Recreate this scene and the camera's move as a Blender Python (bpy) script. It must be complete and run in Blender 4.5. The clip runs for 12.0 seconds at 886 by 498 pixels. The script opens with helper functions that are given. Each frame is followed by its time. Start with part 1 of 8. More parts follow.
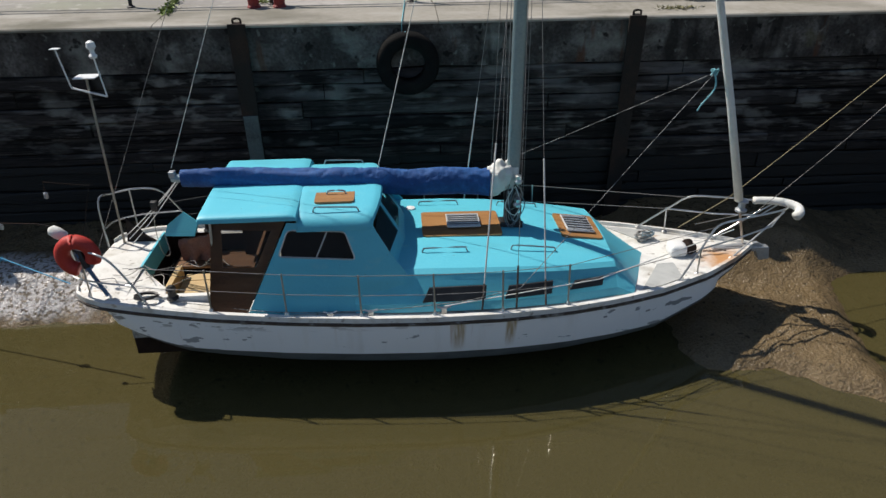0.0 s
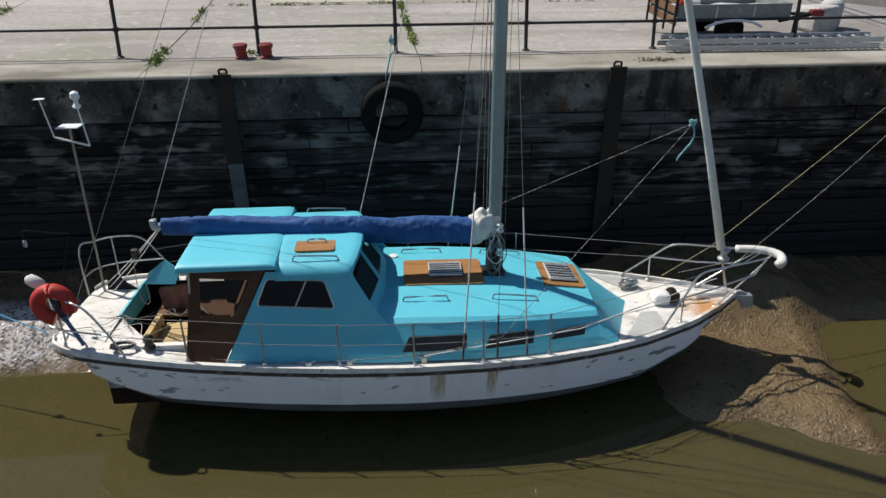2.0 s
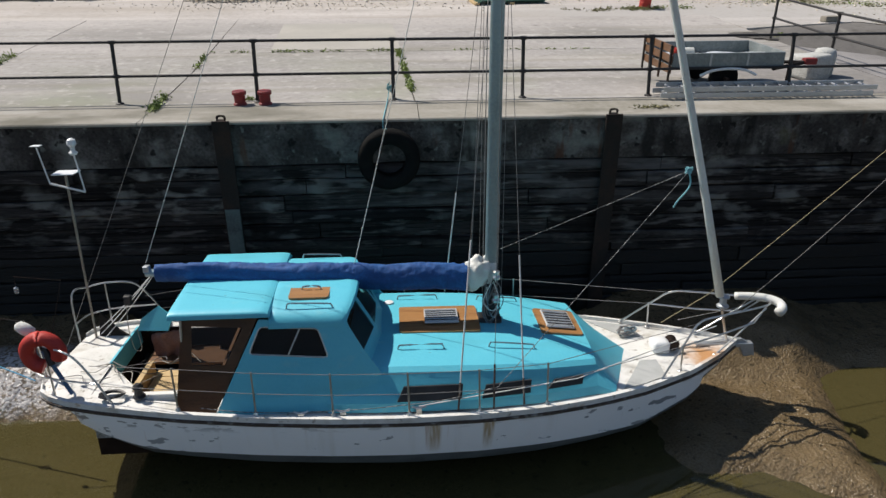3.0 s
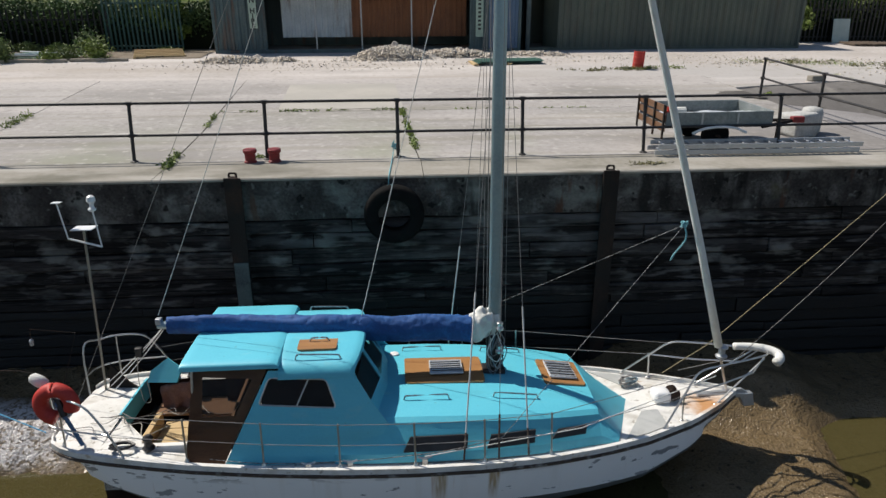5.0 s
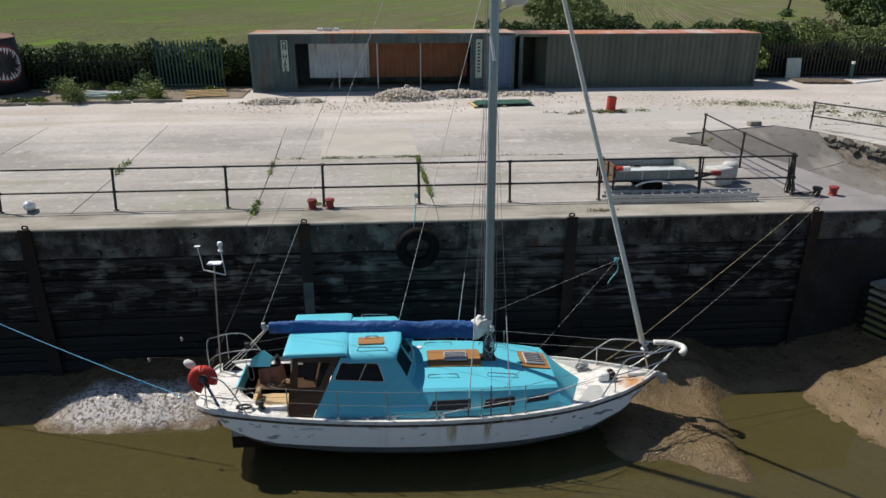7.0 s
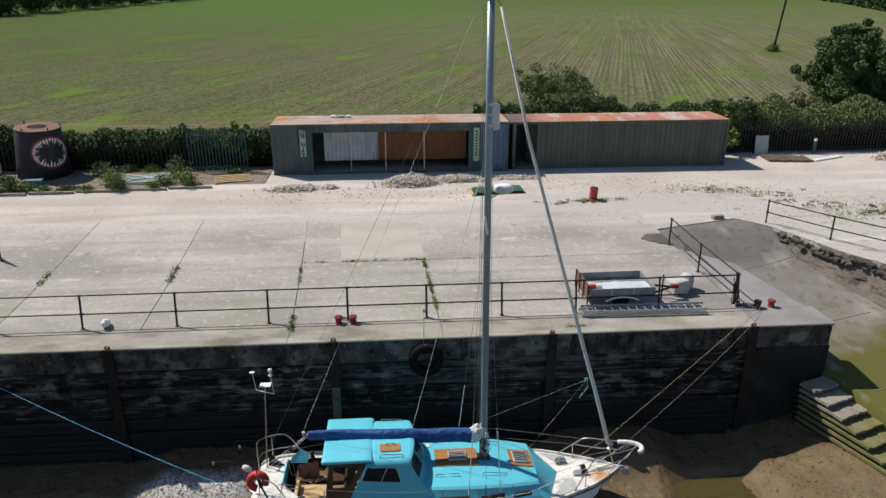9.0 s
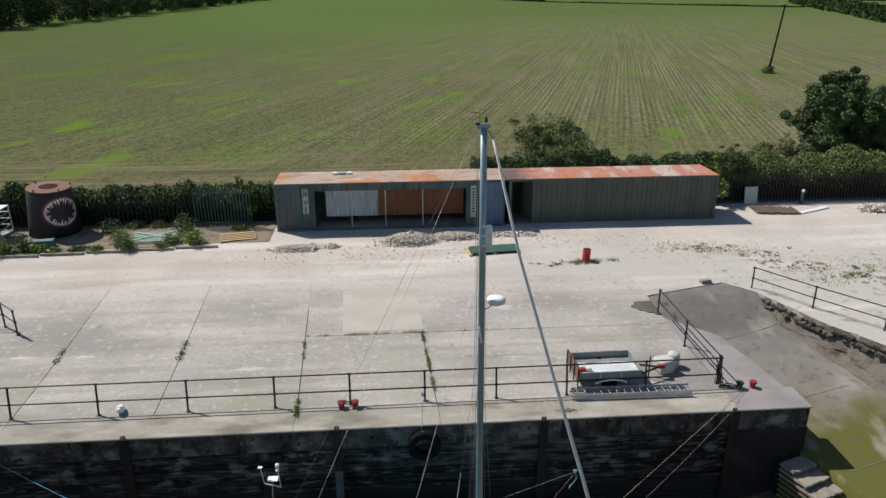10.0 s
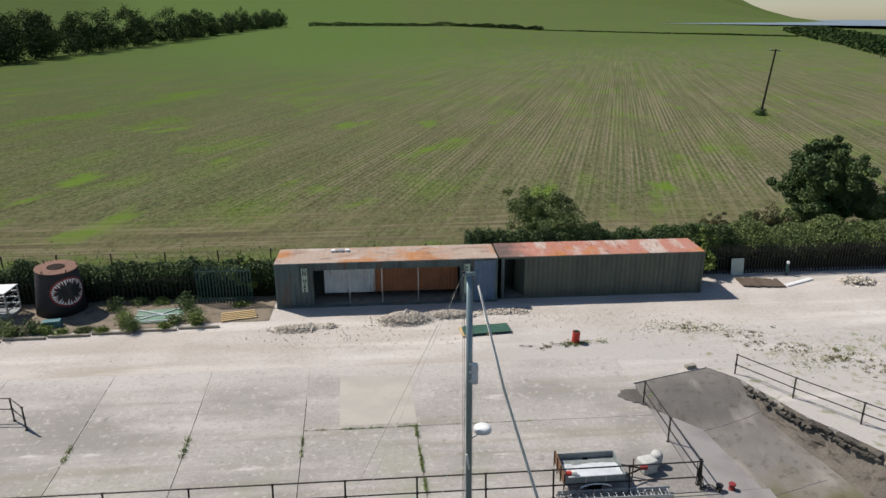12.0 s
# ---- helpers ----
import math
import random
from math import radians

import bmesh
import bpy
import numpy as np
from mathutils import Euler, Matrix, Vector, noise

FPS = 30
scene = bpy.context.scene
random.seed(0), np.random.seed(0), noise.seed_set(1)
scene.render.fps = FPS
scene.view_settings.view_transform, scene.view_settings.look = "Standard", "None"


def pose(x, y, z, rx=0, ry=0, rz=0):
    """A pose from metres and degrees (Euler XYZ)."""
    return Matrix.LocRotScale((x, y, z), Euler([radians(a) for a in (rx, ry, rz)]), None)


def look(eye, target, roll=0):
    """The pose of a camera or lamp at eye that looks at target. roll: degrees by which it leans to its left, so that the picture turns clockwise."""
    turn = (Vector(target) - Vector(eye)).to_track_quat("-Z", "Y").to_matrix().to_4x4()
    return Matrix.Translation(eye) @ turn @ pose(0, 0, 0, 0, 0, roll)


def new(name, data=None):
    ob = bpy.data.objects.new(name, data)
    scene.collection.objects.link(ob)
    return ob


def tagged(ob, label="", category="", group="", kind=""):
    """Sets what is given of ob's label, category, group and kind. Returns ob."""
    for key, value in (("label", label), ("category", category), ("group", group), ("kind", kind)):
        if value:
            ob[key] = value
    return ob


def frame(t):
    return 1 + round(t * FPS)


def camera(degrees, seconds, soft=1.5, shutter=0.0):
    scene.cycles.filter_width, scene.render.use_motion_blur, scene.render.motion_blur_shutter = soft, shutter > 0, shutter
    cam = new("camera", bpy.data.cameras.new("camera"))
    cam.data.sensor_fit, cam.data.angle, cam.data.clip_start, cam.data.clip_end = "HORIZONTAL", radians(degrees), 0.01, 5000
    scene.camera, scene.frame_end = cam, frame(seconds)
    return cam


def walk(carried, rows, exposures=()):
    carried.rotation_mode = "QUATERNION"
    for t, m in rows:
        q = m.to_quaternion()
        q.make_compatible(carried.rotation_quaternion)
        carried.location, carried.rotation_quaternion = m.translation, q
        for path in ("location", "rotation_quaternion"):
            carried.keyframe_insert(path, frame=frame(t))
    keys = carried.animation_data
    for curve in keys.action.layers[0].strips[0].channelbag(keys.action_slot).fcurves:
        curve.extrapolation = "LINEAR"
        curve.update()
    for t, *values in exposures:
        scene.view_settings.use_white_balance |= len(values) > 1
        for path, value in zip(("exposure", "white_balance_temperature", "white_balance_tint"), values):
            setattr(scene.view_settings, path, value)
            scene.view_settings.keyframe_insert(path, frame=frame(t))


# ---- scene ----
cam = camera(65.8, 12.0)
METRES, EYE, TILT, LEAN, TURN = 17.5, 3.0, -33.0, 0.0, -4.5
PATH = [
    (0, (0.082, -11.022, 2.79), (0.191, -9.341, 1.711), -0.3),
    (0.5, (0.153, -11.044, 2.752), (0.265, -9.363, 1.675), -0.2),
    (1, (0.222, -11.038, 2.743), (0.335, -9.35, 1.677), -0.2),
    (1.5, (0.26, -10.996, 2.807), (0.375, -9.282, 1.784), -0.2),
    (2, (0.306, -10.969, 2.834), (0.428, -9.225, 1.864), -0.1),
    (2.5, (0.356, -10.908, 2.863), (0.479, -9.137, 1.941), -0.0),
    (3, (0.374, -10.864, 2.874), (0.499, -9.065, 2.009), -0.0),
    (3.5, (0.385, -10.837, 2.917), (0.513, -9.014, 2.105), -0.0),
    (3.7, (0.383, -10.857, 2.916), (0.514, -9.022, 2.132), 0.0),
    (5.3, (0.207, -11.351, 3.052), (0.341, -9.491, 2.329), -0.1),
    (5.5, (0.155, -11.678, 3.146), (0.29, -9.819, 2.421), -0.0),
    (6, (-0.012, -12.951, 3.745), (0.125, -11.094, 3.014), 0.0),
    (6.5, (-0.154, -14.158, 4.513), (-0.017, -12.302, 3.781), 0.0),
    (8.3, (-0.574, -17.111, 7.458), (-0.434, -15.25, 6.738), 0.1),
    (8.5, (-0.605, -17.256, 7.885), (-0.464, -15.394, 7.17), 0.1),
    (9, (-0.593, -17.482, 9.352), (-0.451, -15.617, 8.645), 0.0),
    (9.5, (-0.572, -17.538, 10.831), (-0.429, -15.67, 10.13), -0.0),
    (10, (-0.519, -17.61, 12.234), (-0.376, -15.74, 11.538), -0.1),
    (10.5, (-0.427, -17.702, 13.659), (-0.284, -15.831, 12.967), -0.1),
    (11, (-0.335, -17.77, 14.852), (-0.19, -15.898, 14.162), -0.2),
    (11.5, (-0.255, -17.792, 15.426), (-0.11, -15.919, 14.739), -0.2),
    (11.8, (-0.234, -17.752, 15.44), (-0.089, -15.876, 14.763), -0.2),
    (11.9, (-0.234, -17.752, 15.44), (-0.089, -15.870, 14.783), -0.2),
    (12, (-0.234, -17.752, 15.44), (-0.089, -15.861, 14.806), -0.2),
]
walk(cam, [(t, look(eye, target, roll)) for t, eye, target, roll in PATH])

# ---- light ----
world = bpy.data.worlds.new("world")
scene.world = world
world.use_nodes = True
sky = world.node_tree.nodes.new("ShaderNodeTexSky")
sky.sky_type, sky.sun_disc = "NISHITA", False
sky.sun_elevation, sky.sun_rotation = radians(50.2), radians(304.0)
sky.air_density, sky.dust_density, sky.ozone_density = 1.0, 0.4, 1.6
backing = world.node_tree.nodes["Background"]
backing.inputs["Strength"].default_value = 0.085
world.node_tree.links.new(sky.outputs[0], backing.inputs[0])
sun = new("sun", bpy.data.lights.new("sun", "SUN"))
sun.data.energy, sun.data.angle, sun.data.color = 5.25, radians(0.55), (1.0, 0.93, 0.84)
sun.matrix_world = look((-69, 46.5, 100), (0, 0, 0))
scene.view_settings.exposure = 0.0


# ---- materials ----
RELIEF = {"wet_mud": 0.042, "pale_dust": 0.04, "crushed_stone": 0.03}


def shade(name, c1, c2=None, c3=None, rough=0.7, scale=3.0, fine=40.0, bump=0.15, metal=0.0, stretch=(1, 1, 1), vary=0.0, edge=(0.45, 0.65), coat=0.0, island=False, spec=0.5):
    """A surface of up to three colours, mixed by a broad and a fine noise, with relief."""
    m = bpy.data.materials.new(name)
    m.use_nodes = True
    nt = m.node_tree
    n, ln = nt.nodes, nt.links
    p = n["Principled BSDF"]
    c2, c3 = c2 or c1, c3 or c1
    tc, mp = n.new("ShaderNodeTexCoord"), n.new("ShaderNodeMapping")
    mp.inputs["Scale"].default_value = stretch
    ln.new(tc.outputs["Object"], mp.inputs["Vector"])
    oi = n.new("ShaderNodeObjectInfo")
    add = n.new("ShaderNodeVectorMath")
    add.operation = "ADD"
    mul = n.new("ShaderNodeMath")
    mul.operation = "MULTIPLY"
    mul.inputs[1].default_value = 37.0 if vary else 0.0
    ln.new(oi.outputs["Random"], mul.inputs[0])
    ln.new(mp.outputs[0], add.inputs[0])
    ln.new(mul.outputs[0], add.inputs[1])
    big, small = n.new("ShaderNodeTexNoise"), n.new("ShaderNodeTexNoise")
    for t, s, d in ((big, scale, 5), (small, fine, 4)):
        t.inputs["Scale"].default_value, t.inputs["Detail"].default_value = s, d
        ln.new(add.outputs[0], t.inputs["Vector"])
    r1, r2 = n.new("ShaderNodeMapRange"), n.new("ShaderNodeMapRange")
    r1.inputs["From Min"].default_value, r1.inputs["From Max"].default_value = edge
    r2.inputs["From Min"].default_value, r2.inputs["From Max"].default_value = 0.35, 0.7
    ln.new(big.outputs["Fac"], r1.inputs[0])
    ln.new(small.outputs["Fac"], r2.inputs[0])
    m1, m2 = n.new("ShaderNodeMix"), n.new("ShaderNodeMix")
    m1.data_type = m2.data_type = "RGBA"
    m1.inputs[6].default_value, m1.inputs[7].default_value = (*c1, 1), (*c2, 1)
    m2.inputs[7].default_value = (*c3, 1)
    ln.new(r1.outputs[0], m1.inputs[0])
    ln.new(m1.outputs[2], m2.inputs[6])
    half = n.new("ShaderNodeMath")
    half.operation = "MULTIPLY"
    half.inputs[1].default_value = 0.6
    ln.new(r2.outputs[0], half.inputs[0])
    ln.new(half.outputs[0], m2.inputs[0])
    last = m2.outputs[2]
    if vary or island:
        hs = n.new("ShaderNodeHueSaturation")
        vr = n.new("ShaderNodeMapRange")
        vr.inputs["To Min"].default_value, vr.inputs["To Max"].default_value = 1 - (vary or 0.4), 1 + (vary or 0.4)
        ln.new(n.new("ShaderNodeNewGeometry").outputs["Random Per Island"] if island else oi.outputs["Random"], vr.inputs[0])
        ln.new(vr.outputs[0], hs.inputs["Value"])
        ln.new(last, hs.inputs["Color"])
        last = hs.outputs[0]
    ln.new(last, p.inputs["Base Color"])
    p.inputs["Roughness"].default_value, p.inputs["Metallic"].default_value = rough, metal
    p.inputs["Coat Weight"].default_value = coat
    p.inputs["Specular IOR Level"].default_value = spec if rough < 0.8 else 0.12
    if bump:
        bp = n.new("ShaderNodeBump")
        bp.inputs["Strength"].default_value, bp.inputs["Distance"].default_value = min(1, bump * 2), RELIEF.get(name, 0.02)
        ln.new(small.outputs["Fac"], bp.inputs["Height"])
        ln.new(bp.outputs[0], p.inputs["Normal"])
    m["final"] = last.node.name
    return m


def glass(name, tint, rough=0.03):
    m = bpy.data.materials.new(name)
    m.use_nodes = True
    p = m.node_tree.nodes["Principled BSDF"]
    p.inputs["Base Color"].default_value = (*tint, 1)
    p.inputs["Roughness"].default_value = rough
    p.inputs["Transmission Weight"].default_value = 0.9
    p.inputs["IOR"].default_value = 1.1
    return m


class Coat:
    """Layers of stain, dust and growth laid over a material's colour."""

    def __init__(self, mat):
        self.nt = mat.node_tree
        self.base = self.nt.nodes["Principled BSDF"].inputs["Base Color"]
        self.col = self.base.links[0].from_socket
        self.tc = self.nt.nodes.new("ShaderNodeTexCoord").outputs["Object"]
        sep = self.nt.nodes.new("ShaderNodeSeparateXYZ")
        self.nt.links.new(self.tc, sep.inputs[0])
        self.x, self.y, self.z = sep.outputs[0], sep.outputs[1], sep.outputs[2]

    def span(self, socket, a, b, lo=0.0, hi=1.0):
        r = self.nt.nodes.new("ShaderNodeMapRange")
        for key, val in (("From Min", a), ("From Max", b), ("To Min", lo), ("To Max", hi)):
            r.inputs[key].default_value = val
        self.nt.links.new(socket, r.inputs[0])
        return r.outputs[0]

    def math(self, kind, a, b):
        r = self.nt.nodes.new("ShaderNodeMath")
        r.operation = kind
        for i, v in enumerate((a, b)):
            if isinstance(v, (int, float)):
                r.inputs[i].default_value = v
            else:
                self.nt.links.new(v, r.inputs[i])
        return r.outputs[0]

    def times(self, a, b):
        return self.math("MULTIPLY", a, b)

    def plus(self, a, b):
        return self.math("ADD", a, b)

    def noise(self, scale, stretch=(1, 1, 1), turn=0, detail=5, shift=0.0):
        mp = self.nt.nodes.new("ShaderNodeMapping")
        mp.inputs["Rotation"].default_value = (0, 0, radians(turn))
        mp.inputs["Location"].default_value = (shift, shift * 0.7, 0)
        self.nt.links.new(self.tc, mp.inputs["Vector"])
        turned_ = mp.outputs[0]
        mp = self.nt.nodes.new("ShaderNodeMapping")
        mp.inputs["Scale"].default_value = stretch
        self.nt.links.new(turned_, mp.inputs["Vector"])
        w = self.nt.nodes.new("ShaderNodeTexNoise")
        w.inputs["Scale"].default_value, w.inputs["Detail"].default_value = scale, detail
        self.nt.links.new(mp.outputs[0], w.inputs["Vector"])
        return w.outputs["Fac"]

    def layer(self, color, fac):
        r = self.nt.nodes.new("ShaderNodeMix")
        r.data_type = "RGBA"
        r.inputs[7].default_value = (*color, 1)
        self.nt.links.new(fac, r.inputs[0])
        self.nt.links.new(self.col, r.inputs[6])
        self.col = r.outputs[2]
        self.nt.links.new(self.col, self.base)


CONC = shade("concrete_deck", (0.385, 0.362, 0.341), (0.30, 0.282, 0.264), (0.43, 0.408, 0.388), 0.9, 0.35, 9, 0.1, vary=0.13, edge=(0.4, 0.62))
DUST = shade("pale_dust", (0.48, 0.443, 0.411), (0.40, 0.368, 0.336), (0.53, 0.493, 0.468), 0.95, 0.3, 6, 0.15, edge=(0.42, 0.6))
for m in (CONC,):
    c = Coat(m)
    worn = c.times(c.span(c.plus(c.plus(c.x, c.times(c.y, 0.35)), c.times(c.noise(0.7, detail=7, shift=31), 3.0)), 9.0, 10.6), c.span(c.plus(c.y, c.times(c.noise(0.8, detail=6, shift=37), 2.0)), 5.2, 4.2))
    c.layer((0.235, 0.225, 0.208), c.span(c.noise(0.28, (0.7, 1, 1), detail=8), 0.48, 0.64, 0, 0.75))
    c.layer((0.27, 0.285, 0.208), c.times(c.span(c.noise(0.4, shift=9), 0.48, 0.66, 0, 0.6), c.span(c.y, 6.5, 3.0)))
    c.layer((0.25, 0.235, 0.186), c.times(c.span(c.noise(0.9, (0.09, 1.5, 1), shift=21, detail=7), 0.50, 0.66, 0, 0.65), c.span(c.y, 11, 6, 0.4, 1)))
    c.layer((0.47, 0.437, 0.411), c.span(c.noise(0.55, (0.22, 1.3, 1), shift=4, detail=7), 0.53, 0.70, 0, 0.75))
    dusty = c.plus(c.y, c.times(c.noise(0.5, (0.4, 1, 1), shift=2, detail=7), 6.0))
    c.layer((0.47, 0.437, 0.411), c.span(dusty, 11.2, 14.2, 0, 0.9))
    c.layer((0.16, 0.15, 0.14), c.span(c.noise(1.7, shift=7, detail=6), 0.66, 0.74, 0, 0.6))
    c.layer((0.20, 0.19, 0.177), c.span(c.noise(26, detail=3), 0.60, 0.75, 0, 0.45))
    c.layer((0.24, 0.225, 0.208), c.span(c.noise(7, detail=6, shift=2), 0.54, 0.70, 0, 0.5))
    c.layer((0.52, 0.49, 0.457), c.span(c.noise(4, detail=6, shift=12), 0.57, 0.70, 0, 0.5))
    c.layer((0.60, 0.58, 0.551), c.span(c.noise(1.1, (0.3, 1, 1), shift=13, detail=8), 0.66, 0.72, 0, 0.6))
    c.layer((0.20, 0.19, 0.182), c.times(worn, c.span(c.noise(6, detail=6, shift=3), 0.3, 0.6, 0.6, 0.9)))
c = Coat(DUST)
c.layer((0.36, 0.315, 0.26), c.times(c.span(c.noise(0.6, (0.18, 1.2, 1), detail=8), 0.45, 0.66, 0, 0.8), c.span(c.y, 15.5, 11.5, 0.3, 1)))
c.layer((0.42, 0.40, 0.379), c.times(c.span(c.x, 1.0, 6.0), c.span(c.plus(c.y, c.times(c.noise(0.5, detail=7), 2.5)), 15.3, 13.6, 0, 0.95)))
c.layer((0.60, 0.565, 0.529), c.span(c.noise(0.5, (0.15, 1.6, 1), shift=6, detail=7), 0.54, 0.68, 0, 0.7))
c.layer((0.34, 0.31, 0.27), c.span(c.noise(5, detail=6, shift=1), 0.55, 0.70, 0, 0.5))
c.layer((0.31, 0.285, 0.249), c.span(c.noise(18, detail=4), 0.58, 0.75, 0, 0.5))
c.layer((0.22, 0.23, 0.135), c.times(c.times(c.span(c.noise(2.2, detail=7, shift=3), 0.56, 0.68, 0, 0.8), c.span(c.x, 12, 14.5)), c.span(c.y, 13.6, 12.0)))
COPING = shade("stained_coping", (0.31, 0.29, 0.249), (0.24, 0.225, 0.186), (0.36, 0.34, 0.301), 0.9, 0.6, 9, 0.15, vary=0.05)
c = Coat(COPING)
c.layer((0.12, 0.115, 0.0883), c.span(c.noise(0.9, (0.5, 1, 1), detail=8), 0.50, 0.66, 0, 0.7))
c.layer((0.43, 0.41, 0.374), c.span(c.noise(1.3, (0.4, 1.2, 1), detail=7, shift=5), 0.55, 0.70, 0, 0.7))
ENDCON = shade("dark_pitted_concrete", (0.255, 0.243, 0.237), (0.19, 0.18, 0.175), (0.31, 0.298, 0.293), 0.9, 0.7, 26, 0.4)
TARMAC = shade("worn_tarmac", (0.105, 0.098, 0.09), (0.17, 0.16, 0.145), (0.075, 0.07, 0.065), 0.9, 0.5, 14, 0.2)
WALLCON = shade("old_wall_concrete", (0.060, 0.055, 0.052), (0.16, 0.15, 0.14), (0.017, 0.016, 0.015), 0.9, 1.6, 22, 0.5, edge=(0.44, 0.66))
PLANK = shade("tarred_timber", (0.032, 0.0285, 0.0275), (0.10, 0.092, 0.086), (0.012, 0.011, 0.0105), 0.85, 1.8, 24, 0.6, stretch=(0.35, 1, 3.0), vary=0.45, edge=(0.50, 0.72))
c = Coat(WALLCON)
c.layer((0.23, 0.235, 0.215), c.span(c.noise(1.5, (0.6, 1, 1), detail=9, shift=2), 0.55, 0.66, 0, 0.85))
c.layer((0.016, 0.015, 0.014), c.span(c.noise(1.5, (1.6, 1, 0.4), detail=8, shift=8), 0.56, 0.66, 0, 0.8))
c.layer((0.30, 0.31, 0.28), c.span(c.noise(7, detail=7, shift=6), 0.64, 0.72, 0, 0.4))
c.layer((0.010, 0.010, 0.010), c.span(c.noise(4.5, detail=7, shift=21), 0.62, 0.67, 0, 0.85))
c.layer((0.10, 0.10, 0.045), c.span(c.noise(1.1, detail=6, shift=14), 0.64, 0.72, 0, 0.5))
c.layer((0.09, 0.04, 0.022), c.span(c.noise(1.7, (1.8, 1, 0.3), detail=6, shift=33), 0.66, 0.72, 0, 0.7))
c = Coat(PLANK)
c.layer((0.005, 0.005, 0.005), c.span(c.noise(9, (0.06, 1, 3.0), detail=7, shift=5), 0.53, 0.60, 0, 0.8))
c.layer((0.155, 0.145, 0.138), c.span(c.noise(6, (0.28, 1, 1.8), detail=10, shift=3), 0.56, 0.66, 0, 0.7))
c.layer((0.215, 0.215, 0.20), c.times(c.span(c.noise(3.0, (0.6, 1, 1.3), detail=10, shift=3), 0.53, 0.64, 0, 0.8), c.times(c.span(c.noise(0.45, shift=11), 0.40, 0.52), c.span(c.z, -2.3, -1.5, 0.1, 1))))
c.layer((0.008, 0.008, 0.008), c.span(c.noise(1.2, (1.6, 1, 0.35), detail=7, shift=8), 0.54, 0.66, 0, 0.6))
c.layer((0.115, 0.112, 0.115), c.times(c.times(c.span(c.z, -1.75, -1.05), c.times(c.span(c.x, -4.0, -1.5), c.span(c.x, 8.0, 5.5))), c.span(c.noise(2.2, (0.5, 1, 2.2), detail=9, shift=16), 0.42, 0.62, 0, 0.75)))
WETPLANK = shade("wet_tidal_timber", (0.005, 0.005, 0.005), (0.010, 0.010, 0.010), (0.003, 0.003, 0.003), 0.7, 1.2, 16, 0.5, stretch=(0.35, 1, 3.0), vary=0.4)
PILE = shade("rusted_pile", (0.03, 0.025, 0.022), (0.055, 0.034, 0.025), (0.02, 0.02, 0.02), 0.85, 2, 30, 0.4)
PILELOW = shade("weathered_steel_casing", (0.10, 0.13, 0.13), (0.06, 0.07, 0.07), (0.14, 0.16, 0.155), 0.8, 3, 25, 0.3)
MUD = shade("wet_mud", (0.150, 0.106, 0.055), (0.112, 0.078, 0.038), (0.20, 0.148, 0.085), 0.21, 1.6, 26, 0.5, edge=(0.4, 0.6), spec=0.36)
c = Coat(MUD)
c.layer((0.035, 0.026, 0.012), c.span(c.noise(9, detail=3, shift=4), 0.62, 0.68, 0, 0.8))
c.layer((0.19, 0.145, 0.075), c.span(c.noise(17, detail=3, shift=8), 0.66, 0.72, 0, 0.8))
# drier pale silt on the stern bank, sun glints painted in as white flecks
dry = c.times(c.span(c.x, -4.2, -5.4), c.span(c.plus(c.z, c.times(c.noise(2.5, detail=6, shift=3), 0.3)), -3.78, -3.62))
dry = c.times(c.times(dry, c.span(c.x, -8.3, -7.3)), c.span(c.plus(c.y, c.times(c.noise(1.2, detail=6, shift=6), 0.8)), -0.5, -0.9))
c.layer((0.62, 0.585, 0.56), c.times(dry, c.span(c.noise(15, detail=5, shift=19), 0.40, 0.52, 0.15, 1.0)))
c.layer((0.06, 0.047, 0.035), c.times(dry, c.span(c.noise(10, detail=4, shift=27), 0.60, 0.66, 0, 0.8)))
BLACKP = shade("black_rail_paint", (0.018, 0.017, 0.017), (0.03, 0.022, 0.018), (0.012, 0.012, 0.012), 0.55, 4, 60, 0.15)
RUBBER = shade("tyre_rubber", (0.006, 0.006, 0.006), (0.011, 0.011, 0.010), None, 0.8, 5, 50, 0.3)
REDP = shade("red_bollard_paint", (0.27, 0.018, 0.02), (0.20, 0.022, 0.02), (0.12, 0.03, 0.025), 0.6, 6, 40, 0.2)
HULLW = shade("chipped_white_hull_paint", (0.89, 0.905, 0.915), (0.85, 0.87, 0.885), (0.90, 0.91, 0.92), 0.5, 1.2, 30, 0.05)
DECKW = shade("white_deck_paint", (0.70, 0.69, 0.66), (0.61, 0.60, 0.56), (0.74, 0.74, 0.71), 0.6, 2.5, 30, 0.08)
c = Coat(DECKW)
c.layer((0.40, 0.37, 0.31), c.span(c.noise(3.5, detail=8, shift=3), 0.52, 0.68, 0, 0.6))
c.layer((0.20, 0.17, 0.13), c.span(c.noise(11, detail=6, shift=9), 0.63, 0.70, 0, 0.7))
c.layer((0.36, 0.23, 0.11), c.span(c.noise(5, (0.5, 1, 1), detail=7, shift=17), 0.66, 0.73, 0, 0.6))
DECKG = shade("grey_nonslip_deck", (0.42, 0.43, 0.42), (0.36, 0.37, 0.36), (0.46, 0.47, 0.46), 0.8, 4, 80, 0.1)
BOTTOM = shade("dark_antifouling", (0.022, 0.022, 0.024), (0.05, 0.055, 0.05), (0.03, 0.03, 0.028), 0.8, 2, 20, 0.3)
TURQ = shade("turquoise_cabin_paint", (0.105, 0.505, 0.635), (0.093, 0.475, 0.61), (0.12, 0.53, 0.65), 0.45, 1.5, 30, 0.05)
c = Coat(TURQ)
